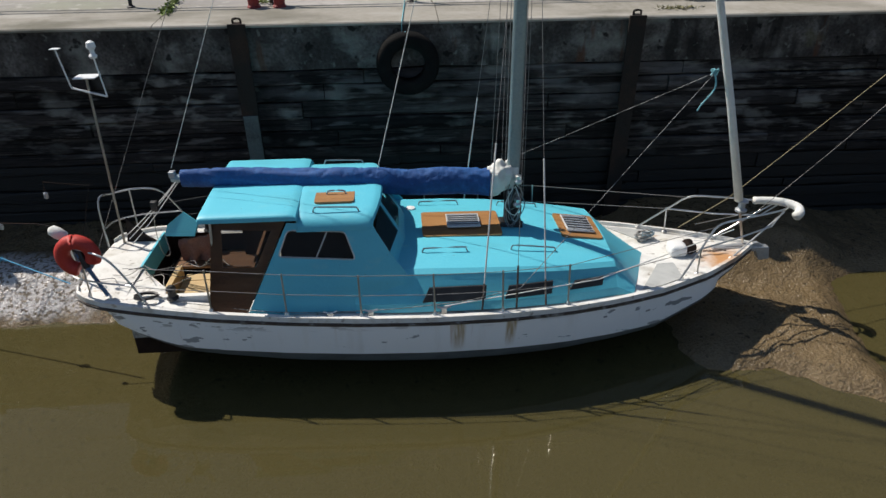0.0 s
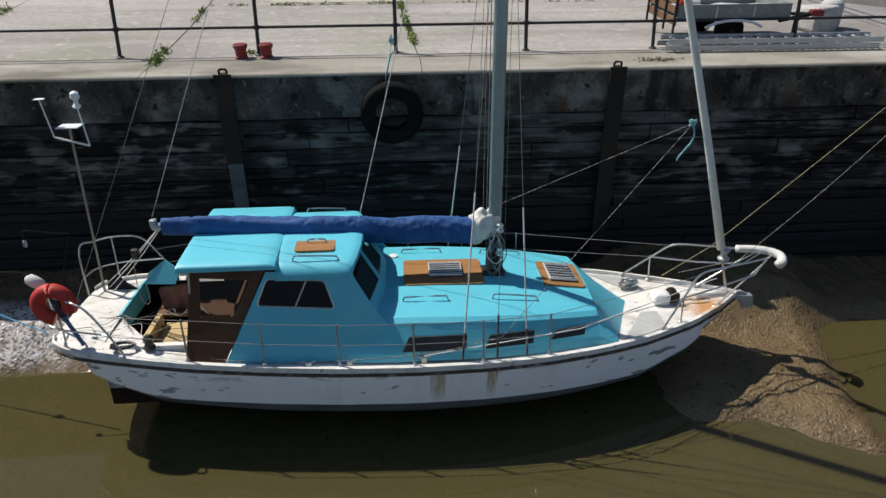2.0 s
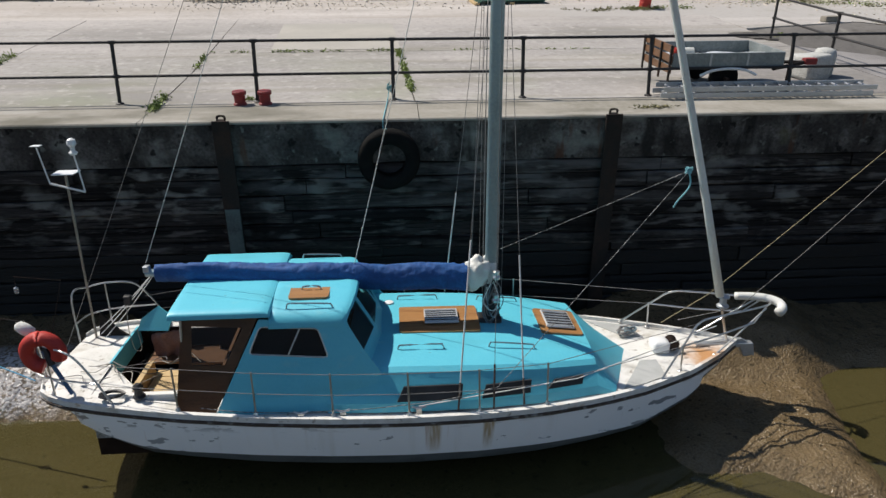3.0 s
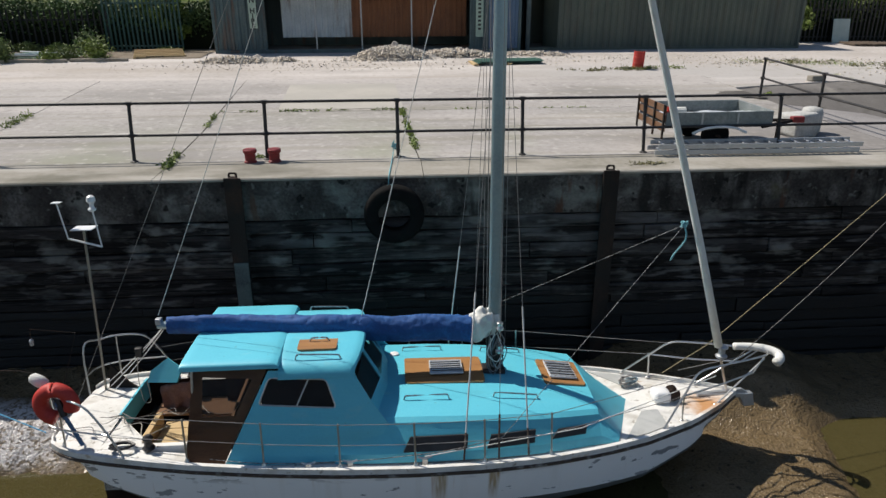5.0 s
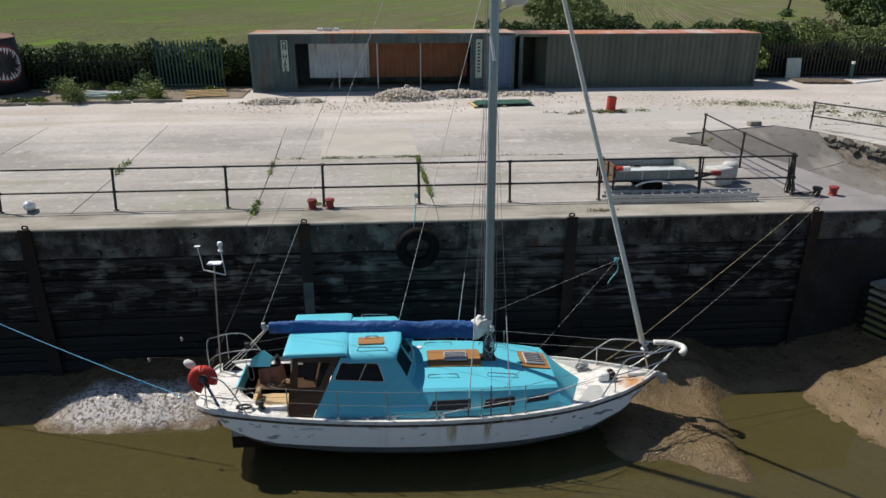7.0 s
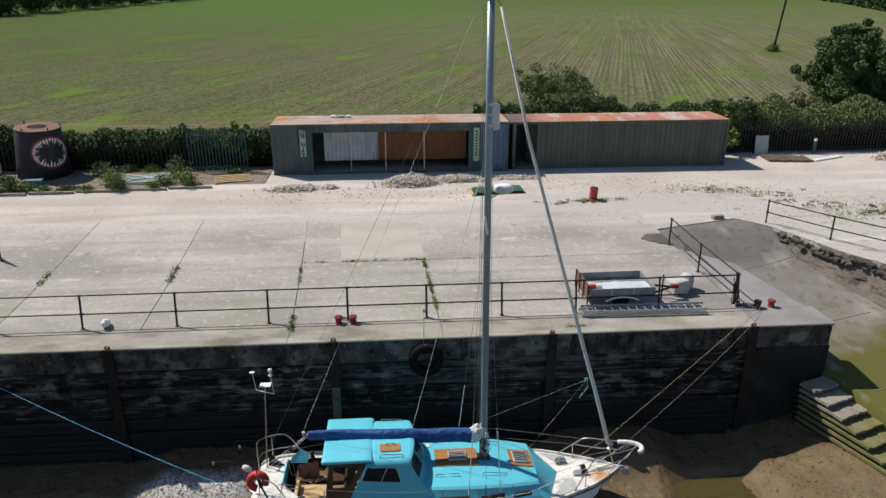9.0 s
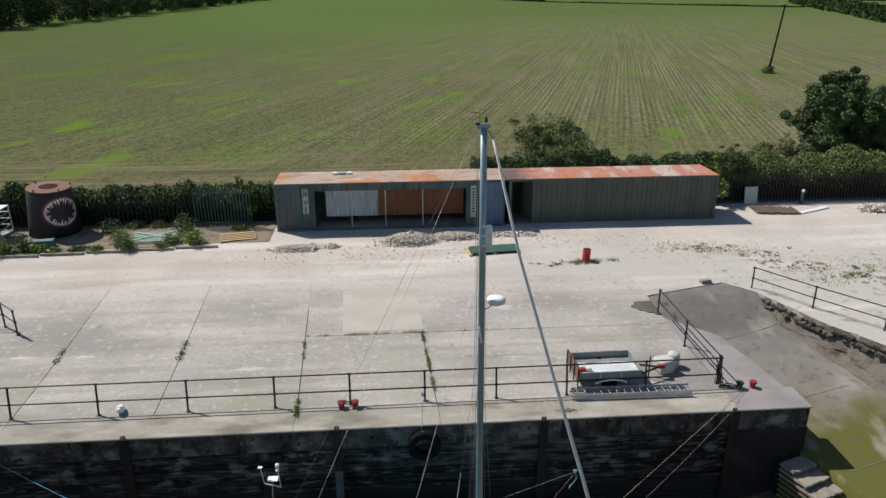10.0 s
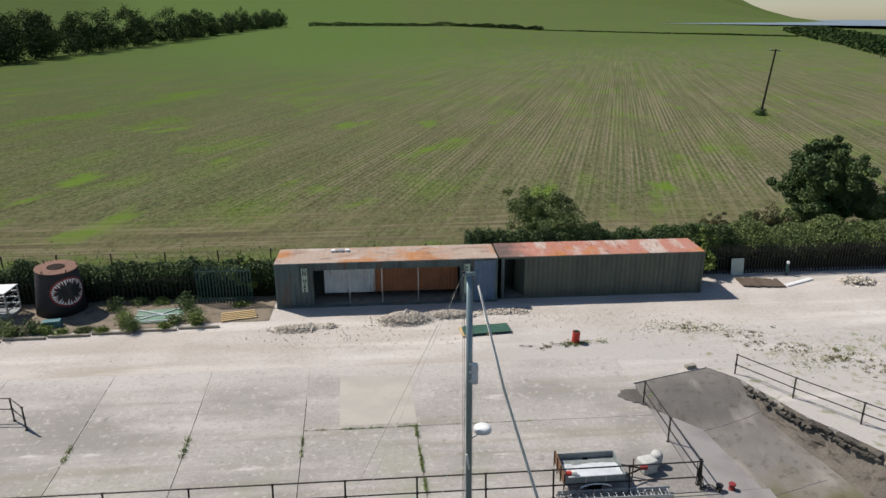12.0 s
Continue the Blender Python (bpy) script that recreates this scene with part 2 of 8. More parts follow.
c.layer((0.10, 0.42, 0.50), c.span(c.noise(2.2, (0.4, 1, 1), detail=8, shift=5), 0.54, 0.70, 0, 0.5))
c.layer((0.24, 0.56, 0.60), c.span(c.noise(6, (0.5, 1, 1), detail=7, shift=11), 0.62, 0.74, 0, 0.35))
c.layer((0.10, 0.16, 0.16), c.span(c.noise(16, detail=5, shift=2), 0.70, 0.76, 0, 0.5))
RUBRAIL = shade("worn_rubbing_strake", (0.105, 0.082, 0.068), (0.36, 0.34, 0.31), (0.05, 0.04, 0.034), 0.85, 9, 45, 0.5, edge=(0.54, 0.66))
ALU = shade("grey_aluminium_spar", (0.25, 0.34, 0.37), (0.21, 0.29, 0.32), (0.32, 0.40, 0.42), 0.35, 2, 30, 0.05, metal=0.5)
STEEL = shade("stainless_tube", (0.55, 0.55, 0.54), (0.42, 0.41, 0.40), (0.62, 0.62, 0.61), 0.3, 6, 50, 0.05, metal=0.9)
GALV = shade("galvanised_metal", (0.42, 0.44, 0.46), (0.33, 0.35, 0.37), (0.5, 0.52, 0.54), 0.45, 3, 40, 0.1, metal=0.6)
WIRE = shade("rigging_wire", (0.20, 0.19, 0.18), (0.26, 0.25, 0.24), None, 0.6, 8, 60, 0.0)
BLUEC = shade("blue_canvas", (0.012, 0.072, 0.245), (0.018, 0.105, 0.32), (0.009, 0.048, 0.165), 0.75, 6, 30, 0.12)
WHITEC = shade("white_canvas", (0.72, 0.72, 0.68), (0.6, 0.6, 0.56), None, 0.85, 5, 60, 0.2)
WHITEP = shade("white_plastic", (0.75, 0.76, 0.76), (0.68, 0.69, 0.69), None, 0.4, 4, 40, 0.03)
TEAK = shade("varnished_teak", (0.34, 0.17, 0.06), (0.24, 0.11, 0.04), (0.40, 0.21, 0.08), 0.45, 2, 30, 0.1, stretch=(0.4, 6, 6), coat=0.2)
BROWN = shade("brown_plywood", (0.15, 0.075, 0.035), (0.10, 0.05, 0.025), (0.19, 0.10, 0.05), 0.5, 2, 25, 0.1, stretch=(1, 1, 5))
PINE = shade("raw_pine_board", (0.50, 0.36, 0.18), (0.42, 0.29, 0.14), (0.56, 0.42, 0.22), 0.7, 2, 30, 0.1, stretch=(0.5, 6, 6))
# near-black brown: shade of enclosed spaces put into the colour
SHADEIN = shade("interior_shade_brown", (0.018, 0.011, 0.008), (0.03, 0.018, 0.012), None, 0.8, 4, 30, 0.1)
PANE = glass("smoked_pane", (0.2, 0.2, 0.2))
REDF = shade("red_lifebuoy_cover", (0.46, 0.030, 0.020), (0.36, 0.024, 0.017), (0.50, 0.045, 0.03), 0.6, 4, 40, 0.1)
BLACK = shade("black_plastic", (0.015, 0.015, 0.016), (0.03, 0.03, 0.03), None, 0.5, 6, 50, 0.05)
CONTG = shade("green_container_steel", (0.088, 0.108, 0.086), (0.11, 0.124, 0.098), (0.064, 0.078, 0.062), 0.6, 1.2, 18, 0.15)
CONTB = shade("blue_grey_container_steel", (0.066, 0.108, 0.114), (0.098, 0.136, 0.136), (0.045, 0.074, 0.081), 0.6, 1.2, 18, 0.15)
ROOFR = shade("rusted_container_roof", (0.40, 0.33, 0.28), (0.42, 0.18, 0.06), (0.33, 0.22, 0.17), 0.8, 0.5, 8, 0.2, edge=(0.5, 0.66))
ROOFP = shade("flaking_pink_roof", (0.42, 0.21, 0.17), (0.48, 0.44, 0.40), (0.34, 0.13, 0.07), 0.8, 0.6, 6, 0.2, stretch=(1.6, 0.5, 1), edge=(0.48, 0.6))
SHUTW = shade("pale_corrugated_sheet", (0.42, 0.48, 0.51), (0.33, 0.38, 0.41), (0.48, 0.53, 0.55), 0.6, 1.5, 18, 0.1)
SHUTR = shade("rust_brown_door_sheet", (0.19, 0.078, 0.034), (0.145, 0.058, 0.027), (0.23, 0.105, 0.05), 0.75, 1.5, 18, 0.15)
STONE = shade("old_step_stone", (0.26, 0.24, 0.20), (0.17, 0.15, 0.12), (0.32, 0.29, 0.24), 0.85, 2, 20, 0.35, vary=0.15)
RUBBLE = shade("crushed_stone", (0.60, 0.54, 0.46), (0.52, 0.465, 0.39), (0.66, 0.60, 0.52), 0.95, 3, 20, 0.3, vary=0.16, island=True)
LEAF = shade("hedge_leaf", (0.055, 0.098, 0.024), (0.10, 0.16, 0.038), (0.028, 0.052, 0.014), 0.7, 0.8, 5, 0.0, island=True)
# near-black colour that stands in for the shade deep inside the hedges
HEDGE_SHADE = shade("hedge_shade_core", (0.010, 0.014, 0.006), (0.016, 0.02, 0.008), (0.006, 0.008, 0.004), 0.9, 2, 15, 0.5)
# darker copy of LEAF: the far trees' deep shade is in its colour
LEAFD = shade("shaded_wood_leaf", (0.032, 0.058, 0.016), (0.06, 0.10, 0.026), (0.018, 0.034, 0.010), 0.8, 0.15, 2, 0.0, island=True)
LEAFB = shade("dry_shrub_leaf", (0.17, 0.165, 0.07), (0.11, 0.13, 0.045), (0.22, 0.19, 0.10), 0.7, 0.8, 5, 0.0, island=True)
LEAFO = shade("olive_hedge_leaf", (0.115, 0.155, 0.042), (0.19, 0.235, 0.066), (0.06, 0.085, 0.024), 0.7, 0.9, 5, 0.0, island=True)
LEAFG = shade("bright_weed_leaf", (0.15, 0.21, 0.035), (0.21, 0.26, 0.05), (0.11, 0.15, 0.03), 0.6, 1.5, 8, 0.0, island=True)
BARK = shade("grey_bark", (0.10, 0.08, 0.06), (0.14, 0.11, 0.085), (0.07, 0.055, 0.045), 0.9, 4, 25, 0.4)


# ---- builders ----
def part(name, bm, material, parent=None, label="", smooth=False):
    """Links a bmesh (or a mesh) as one object under a thing."""
    if isinstance(bm, bmesh.types.BMesh):
        me = bpy.data.meshes.new(name)
        bm.to_mesh(me)
        bm.free()
        if smooth:
            me.polygons.foreach_set("use_smooth", [True] * len(me.polygons))
    else:
        me = bm
    if material and not me.materials:
        me.materials.append(material)
    ob = new(name, me)
    if parent:
        ob.parent = parent
    if label:
        ob["label"] = label
    return ob


def thing(name, label, category, m=None, group="", kind=""):
    ob = new(name)
    ob.empty_display_size = 0.1
    if m:
        ob.matrix_world = m
    return tagged(ob, label, category, group, kind)


def box(x0, x1, y0, y1, z0, z1, bevel=0.0, bm=None):
    bm = bm or bmesh.new()
    made = bmesh.ops.create_cube(bm, size=1)["verts"]
    for v in made:
        v.co = Vector((x0 + (v.co.x + 0.5) * (x1 - x0), y0 + (v.co.y + 0.5) * (y1 - y0), z0 + (v.co.z + 0.5) * (z1 - z0)))
    if bevel:
        bmesh.ops.bevel(bm, geom=list({e for v in made for e in v.link_edges}), offset=bevel, segments=2, affect="EDGES", profile=0.6)
    return bm


def tube(points, r, sides=8, bm=None, r1=None, cap=True):
    """A round bar along points; r to r1."""
    bm = bm or bmesh.new()
    pts = [Vector(p) for p in points]
    rings = []
    up = Vector((0, 0, 1)) if abs((pts[1] - pts[0]).normalized().z) < 0.9 else Vector((1, 0, 0))
    for i, p in enumerate(pts):
        d = (pts[min(i + 1, len(pts) - 1)] - pts[max(i - 1, 0)]).normalized()
        a = d.cross(up)
        a = a.normalized() if a.length > 1e-4 else Vector((1, 0, 0))
        b = a.cross(d).normalized()
        rr = r if r1 is None else r + (r1 - r) * i / (len(pts) - 1)
        rings.append([bm.verts.new(p + rr * (math.cos(2 * math.pi * k / sides) * a + math.sin(2 * math.pi * k / sides) * b)) for k in range(sides)])
    for q, w in zip(rings, rings[1:]):
        for k in range(sides):
            bm.faces.new((q[k], q[(k + 1) % sides], w[(k + 1) % sides], w[k]))
    if cap:
        bm.faces.new(rings[0][::-1])
        bm.faces.new(rings[-1])
    bmesh.ops.recalc_face_normals(bm, faces=bm.faces[:])
    return bm


def thicken(bm, move):
    """Gives an open sheet a thickness along one direction."""
    made = bmesh.ops.extrude_face_region(bm, geom=bm.faces[:])["geom"]
    for v in made:
        if isinstance(v, bmesh.types.BMVert):
            v.co += Vector(move)
    bmesh.ops.recalc_face_normals(bm, faces=bm.faces[:])
    return bm


def sag(a, b, drop, n=14):
    a, b = Vector(a), Vector(b)
    return [a.lerp(b, i / n) - Vector((0, 0, drop * 4 * (i / n) * (1 - i / n))) for i in range(n + 1)]


def arc(points, n=6):
    """A smooth line through points."""
    p = [Vector(q) for q in points]
    p = [2 * p[0] - p[1], *p, 2 * p[-1] - p[-2]]
    out = []
    for i in range(1, len(p) - 2):
        for k in range(n):
            t = k / n
            out.append(0.5 * (2 * p[i] + (p[i + 1] - p[i - 1]) * t + (2 * p[i - 1] - 5 * p[i] + 4 * p[i + 1] - p[i + 2]) * t * t + (3 * p[i] - p[i - 1] - 3 * p[i + 1] + p[i + 2]) * t**3))
    return out + [p[-2]]


def prism(poly, axis, lo, hi, bm=None, bevel=0.0):
    """A flat polygon, of pairs across the axis, drawn out along it."""
    bm = bm or bmesh.new()
    put = {"x": lambda a, b, c: (c, a, b), "y": lambda a, b, c: (a, c, b), "z": lambda a, b, c: (a, b, c)}[axis]
    q, w = ([bm.verts.new(put(a, b, c)) for a, b in poly] for c in (lo, hi))
    faces = [bm.faces.new(q[::-1]), bm.faces.new(w)]
    for i in range(len(poly)):
        j = (i + 1) % len(poly)
        faces.append(bm.faces.new((q[i], q[j], w[j], w[i])))
    bmesh.ops.recalc_face_normals(bm, faces=faces)
    if bevel:
        bmesh.ops.bevel(bm, geom=list({e for v in q + w for e in v.link_edges}), offset=bevel, segments=2, affect="EDGES", profile=0.6)
    return bm


def turned(profile, sides=20, bm=None, at=(0, 0, 0)):
    """A body of revolution from pairs of radius and height."""
    bm = bm or bmesh.new()
    at = Vector(at)
    rings = [[bm.verts.new(at + Vector((r * math.cos(2 * math.pi * k / sides), r * math.sin(2 * math.pi * k / sides), z))) for k in range(sides)] for r, z in profile]
    for q, w in zip(rings, rings[1:]):
        for k in range(sides):
            bm.faces.new((q[k], q[(k + 1) % sides], w[(k + 1) % sides], w[k]))
    bm.faces.new(rings[0][::-1])
    bm.faces.new(rings[-1])
    bmesh.ops.recalc_face_normals(bm, faces=bm.faces[:])
    return bm


def sheet(xs, ys, height):
    """A height field."""
    bm = bmesh.new()
    g = [[bm.verts.new((x, y, height(x, y))) for x in xs] for y in ys]
    for a, b in zip(g, g[1:]):
        for i in range(len(xs) - 1):
            bm.faces.new((a[i], a[i + 1], b[i + 1], b[i]))
    return bm


def steps(a, b, d):
    n = max(1, round((b - a) / d))
    return [a + (b - a) * i / n for i in range(n + 1)]


def ramp01(v, a, b):
    t = min(1, max(0, (v - a) / (b - a)))
    return t * t * (3 - 2 * t)


def leaves(name, places, size, material, parent=None, flat=0.5, seed=1):
    """Many small leaf blades at places (x, y, z), as one mesh."""
    rng = np.random.default_rng(seed)
    c = np.asarray(places, float)
    n = len(c)
    a = rng.normal(size=(n, 3))
    a /= np.linalg.norm(a, axis=1)[:, None]
    b = np.cross(a, rng.normal(size=(n, 3)))
    b /= np.linalg.norm(b, axis=1)[:, None]
    s = size * rng.uniform(0.6, 1.4, (n, 1))
    v = np.stack([c - a * s, c + b * s * flat, c + a * s, c - b * s * flat], 1).reshape(-1, 3)
    me = bpy.data.meshes.new(name)
    me.from_pydata(v.tolist(), [], np.arange(4 * n).reshape(-1, 4).tolist())
    return part(name, me, material, parent)


WATER = -3.95


def yard_z(y):
    return 0.4 * min(1.0, max(0.0, (y - 4) / 13))


def slip_z(y):
    return 0.132 - 0.4216 * min(1.9, max(0.0, 8.4 - y)) - 0.155 * max(0.0, 6.5 - y)


# ---- the basin: mud, water, quay wall ----
def mud_z(x, y):
    n1 = noise.noise((x * 0.7, y * 0.7, 0))
    z = -4.22 + 0.45 * ramp01(y + 0.25 * n1, -2.35, -1.25)
    # bank of mud at the bow, falling to a wet shelf
    right = ramp01(7.72 + 0.15 * y + 0.18 * n1 - x, -0.35, 0.7) * ramp01(x, 3.4, 4.6)
    z += 0.42 * right * ramp01(y + 0.25 * n1 + 0.63 * max(0.0, x - 5.23), -4.75, -3.55)
    shelf = ramp01(x + 0.35 * y + 0.5 * n1, 1.9, 3.2) * ramp01(8.4 - x, 0, 1.2) * ramp01(y, -7.5, -5.5)
    z = max(z, -4.22 + 0.17 * shelf)
    left = ramp01(-x, 3.6, 4.6) * ramp01(x, -9.7, -7.0)
    z = max(z, -4.3 + left * min(0.86, 0.33 + 0.80 * (y + 2.27 + 0.3 * n1))) if y > -2.7 else z
    d = x - 9.3 - 0.13 * max(0.0, -y - 1.6) ** 2 + 0.12 * n1
    z = max(z, -4.25 + 0.3 * ramp01(d, -1.0, 0) + 0.42 * ramp01(d, 0, 0.85) + 0.45 * ramp01(d, 0.85, 3.2))
    z -= 0.9 * ramp01(-y, 5.9, 12.0) * (1 - ramp01(x, 9, 14))
    far = 4.2 * ramp01(-y, 34, 48)
    rough = 0.035 * noise.noise((x * 2.3, y * 2.3, 5)) + 0.03 * noise.noise((x * 6.1, y * 6.1, 2)) + 0.03 * abs(noise.noise((x * 11, y * 11, 9)))
    clods = 0.07 * left * ramp01(-y, 2.9, 2.4) * abs(noise.noise((x * 6.5, y * 6.5, 14)))
    return z + far + rough + clods


xs = steps(-400, -60, 30)[:-1] + steps(-60, -12, 3)[:-1] + steps(-12, 16, 0.07)[:-1] + steps(16, 60, 3)[:-1] + steps(60, 400, 30)
ys = steps(-400, -60, 30)[:-1] + steps(-60, -12, 3)[:-1] + steps(-12, -7, 0.25)[:-1] + steps(-7, 0.3, 0.07)
mud = part("mud_bed", sheet(xs, ys, mud_z), MUD, smooth=True)
tagged(mud, "wet brown tidal mud bed of the harbour basin", "mud", kind="structure")

WATERM = bpy.data.materials.new("murky_harbour_water")
WATERM.use_nodes = True
wn = WATERM.node_tree
wp = wn.nodes["Principled BSDF"]
wp.inputs["Base Color"].default_value = (0.074, 0.063, 0.024, 1)
wp.inputs["Roughness"].default_value, wp.inputs["IOR"].default_value, wp.inputs["Alpha"].default_value = 0.02, 1.38, 0.80
wt = wn.nodes.new("ShaderNodeTexNoise")
wt.inputs["Scale"].default_value = 1.6
wb = wn.nodes.new("ShaderNodeBump")
wb.inputs["Strength"].default_value, wb.inputs["Distance"].default_value = 0.06, 0.02
wn.links.new(wt.outputs["Fac"], wb.inputs["Height"])
wn.links.new(wb.outputs[0], wp.inputs["Normal"])
water = part("water", sheet(steps(-400, 400, 50), [-45, -30, -15, -6, 0.1], lambda x, y: WATER), WATERM)
tagged(water, "still murky olive-brown harbour water at low tide", "water", kind="structure")

# quay: a solid block with a raked end at the slipway
quay = part("quay_wall", prism([(-90, 0.16), (12.54, 0.16), (11.80, 4.9), (10.30, 6.6), (10.25, 8.2), (-90, 8.2)], "z", -5.5, -0.16), WALLCON)
tagged(quay, "old concrete and timber quay wall, stained dark", "quay wall", kind="structure")
for a, b in zip([-90, -60, -43, -30.3, -21.45, -12.4, -3.7, 0.75, 10.2], [-60, -43, -30.3, -21.45, -12.4, -3.7, 0.75, 10.2, 12.56]):
    part("coping", prism([(0.0, -0.05), (0.0, -0.02), (0.02, 0.0), (1.2, 0.0), (1.2, -0.14), (0.2, -0.14), (0.2, -0.05)], "x", a, b - 0.012), COPING if b < 12 else ENDCON, quay)
bm = sheet(steps(-60, 12.5, 0.25), [0, 1], lambda x, y: 0)
for v in bm.verts:
    x, top = v.co.x, v.co.y > 0.5
    v.co = Vector((x, 0.03 + 0.02 * noise.noise((x * 1.3, 0, 3)), -0.052 if top else -0.74 + 0.03 * noise.noise((x * 0.8, 1, 0))))
thicken(bm, (0, 0.12, 0))
part("concrete_band", bm, WALLCON, quay, "pale stained concrete band")

bm = sheet(steps(10.06, 12.54, 0.12), steps(-5.0, -0.76, 0.16), lambda x, y: 0)
for v in bm.verts:
    x, z = v.co.x, v.co.y
    v.co = Vector((x, 0.02 + 0.03 * noise.noise((x * 1.6, z * 1.6, 6)), z))
thicken(bm, (0, 0.13, 0))
part("end_face", bm, shade("dark_wet_concrete", (0.030, 0.028, 0.027), (0.052, 0.049, 0.047), (0.016, 0.015, 0.015), 0.85, 0.9, 14, 0.3), quay, "plain dark concrete end of the wall", True)
rng = random.Random(4)
PILES = (-27.4, -21.1, -14.85, -8.62, -2.39, 3.93, 10.0)
z = -0.76
while z > -4.3:
    h = rng.choice((0.17, 0.24, 0.29, 0.21))
    x = -24 + rng.random() * 2
    while x < 10.0:
        ln = rng.uniform(2.4, 6.2)
        x1 = min(x + ln, 10.05)
        y0 = rng.uniform(-0.02, 0.06)
        bmp = bmesh.new()
        bm_n = 10
        pts = []
        for i in range(bm_n + 1):
            xx = x + (x1 - 0.015 - x) * i / bm_n
            w1 = 0.03 * noise.noise((xx * 1.3, z * 5, 1))
            w2 = 0.03 * noise.noise((xx * 1.3, z * 5, 7))
            pts.append([bmp.verts.new((xx, y0 + a, b)) for a, b in ((0.12, z - h + 0.015 + w1), (0.012, z - h + 0.015 + w1), (0, z - h + 0.04 + w1), (0.01 + w1 * 0.5, z - 0.03 + w2), (0.02, z - 0.006 + w2), (0.12, z - 0.006 + w2))])
        for q, w in zip(pts, pts[1:]):
            for k in range(5):
                bmp.faces.new((q[k], w[k], w[k + 1], q[k + 1]))
        bmp.faces.new(pts[0])
        bmp.faces.new(pts[-1][::-1])
        part("plank", bmp, PLANK if z - h / 2 > -2.15 - 0.08 * x + 0.09 * x - 0.35 * ramp01(x, -6, 7) else WETPLANK, quay)
        x = x1
    z -= h
for px in PILES:
    bmq = prism([(px - 0.135, -0.10), (px + 0.135, -0.10), (px + 0.135, -0.06), (px + 0.05, -0.06), (px + 0.05, 0.05), (px - 0.05, 0.05), (px - 0.05, -0.06), (px - 0.135, -0.06)], "z", -4.6, 0.03)
    pile = part("pile", bmq, PILE, quay, "rusted steel pile")
    if px == -2.39:
        part("casing", box(px - 0.12, px + 0.125, -0.13, -0.104, -2.6, -1.45, 0.01), PILELOW, pile, "weathered grey-green casing")
    part("shackle", tube(arc([(px - 0.06, 0.0, 0.02), (px - 0.05, -0.01, 0.09), (px + 0.05, -0.01, 0.09), (px + 0.06, 0.0, 0.02)], 4), 0.018, 6), PILE, pile)

# yard behind the quay
def joint(x, y):
    return x - 0.052 * y


bm = sheet(steps(-90, -24, 6)[:-1] + steps(-24, 10.25, 0.7), [8.2, 9, 10, 11, 12, 13, 14, 15, 16, 17, 18, 19, 20, 21, 22, 23, 24], lambda x, y: yard_z(y) + 0.02 * noise.noise((x * 0.5, y * 0.5, 2)) - (0.01 if y < 11 else 0))
yard = part("yard", bm, DUST)
tagged(yard, "pale dusty stone yard behind the quay", "yard", kind="structure")
bm = sheet(steps(10.25, 24, 0.5)[:-1] + steps(24, 90, 6), [9.6, 10.2, 11, 12, 13, 14, 15, 16, 17, 18, 19, 20, 21, 22, 23, 24], lambda x, y: yard_z(y) + 0.02 * noise.noise((x * 0.5, y * 0.5, 2)) - 0.02 * ramp01(-y, -9.8, -9.6))
part("yard_apron", bm, DUST, yard)
# right bank beside the slipway, up to its kerb
BANK = [(14.0, 9.6), (14.98, 8.5), (15.75, 6.5), (16.3, 5.1), (17.0, 4.0), (17.9, 2.4), (21.5, -3.4), (26, -10), (40, -34), (90, -34), (90, 9.6)]
part("side_bank", prism(BANK, "z", -5, 0.15), DUST, yard)
part("slip_head", prism([(10.22, 8.42), (14.0, 9.52), (14.0, 9.64), (10.22, 10.4)], "z", -0.1, 0.165), CONC, yard)
deck = thing("quay_deck", "concrete slabs of the quay with weedy joints", "quay deck", kind="structure")
XJ = [-61.5, -57, -52.5, -48, -43.5, -39, -34.5, -30.2, -25.8, -21.4, -17.0, -12.35, -8.05, -3.65, 0.78, 5.3, 10.22]
SLABS = [(a, b, 1.2, 10.9) for a, b in zip(XJ, XJ[1:]) if b < -3] + [(-3.65, 0.78, 1.2, 5.97), (0.78, 10.7, 1.2, 5.97), (-3.65, 10.7, 5.99, 10.9)]
for a, b, lo, hi in SLABS:
    edge_gap = 0.014
    cut = lambda v: min(v, 10.22)
    ring = [(cut(joint(a + (b - a) * k / 4, y) + (edge_gap if k == 0 else -edge_gap if k == 4 else 0)), y) for k, y in [(0, lo), (1, lo), (2, lo), (3, lo), (4, lo)]]
    bms = sheet([0, 1, 2, 3, 4, 5, 6, 7, 8], [lo, *[v for v in (4.0, 5.97, 8.0) if lo < v < hi], hi], lambda x, y: 0)
    for v in bms.verts:
        u, y = v.co.x / 8, v.co.y
        x = cut(joint(a + (b - a) * u, y)) + (edge_gap if u == 0 else -edge_gap if u == 1 else 0)
        v.co = Vector((x, y, yard_z(y) + (0.006 if y > 6 else 0)))
    thicken(bms, (0, 0, -0.14))
    part("slab", bms, CONC, deck)
bmt = prism([(10.25, 1.21), (12.30, 1.21), (11.80, 4.9), (10.30, 6.6), (10.25, 6.6)], "z", -0.16, 0.0)
part("slab", bmt, ENDCON, deck)
PATCH = shade("pale_repair_concrete", (0.425, 0.40, 0.355), (0.37, 0.35, 0.31), (0.46, 0.435, 0.39), 0.9, 0.6, 10, 0.1)
c = Coat(PATCH)
c.layer((0.36, 0.345, 0.31), c.span(c.noise(0.5, (0.5, 1, 1), detail=8), 0.45, 0.62, 0, 0.8))
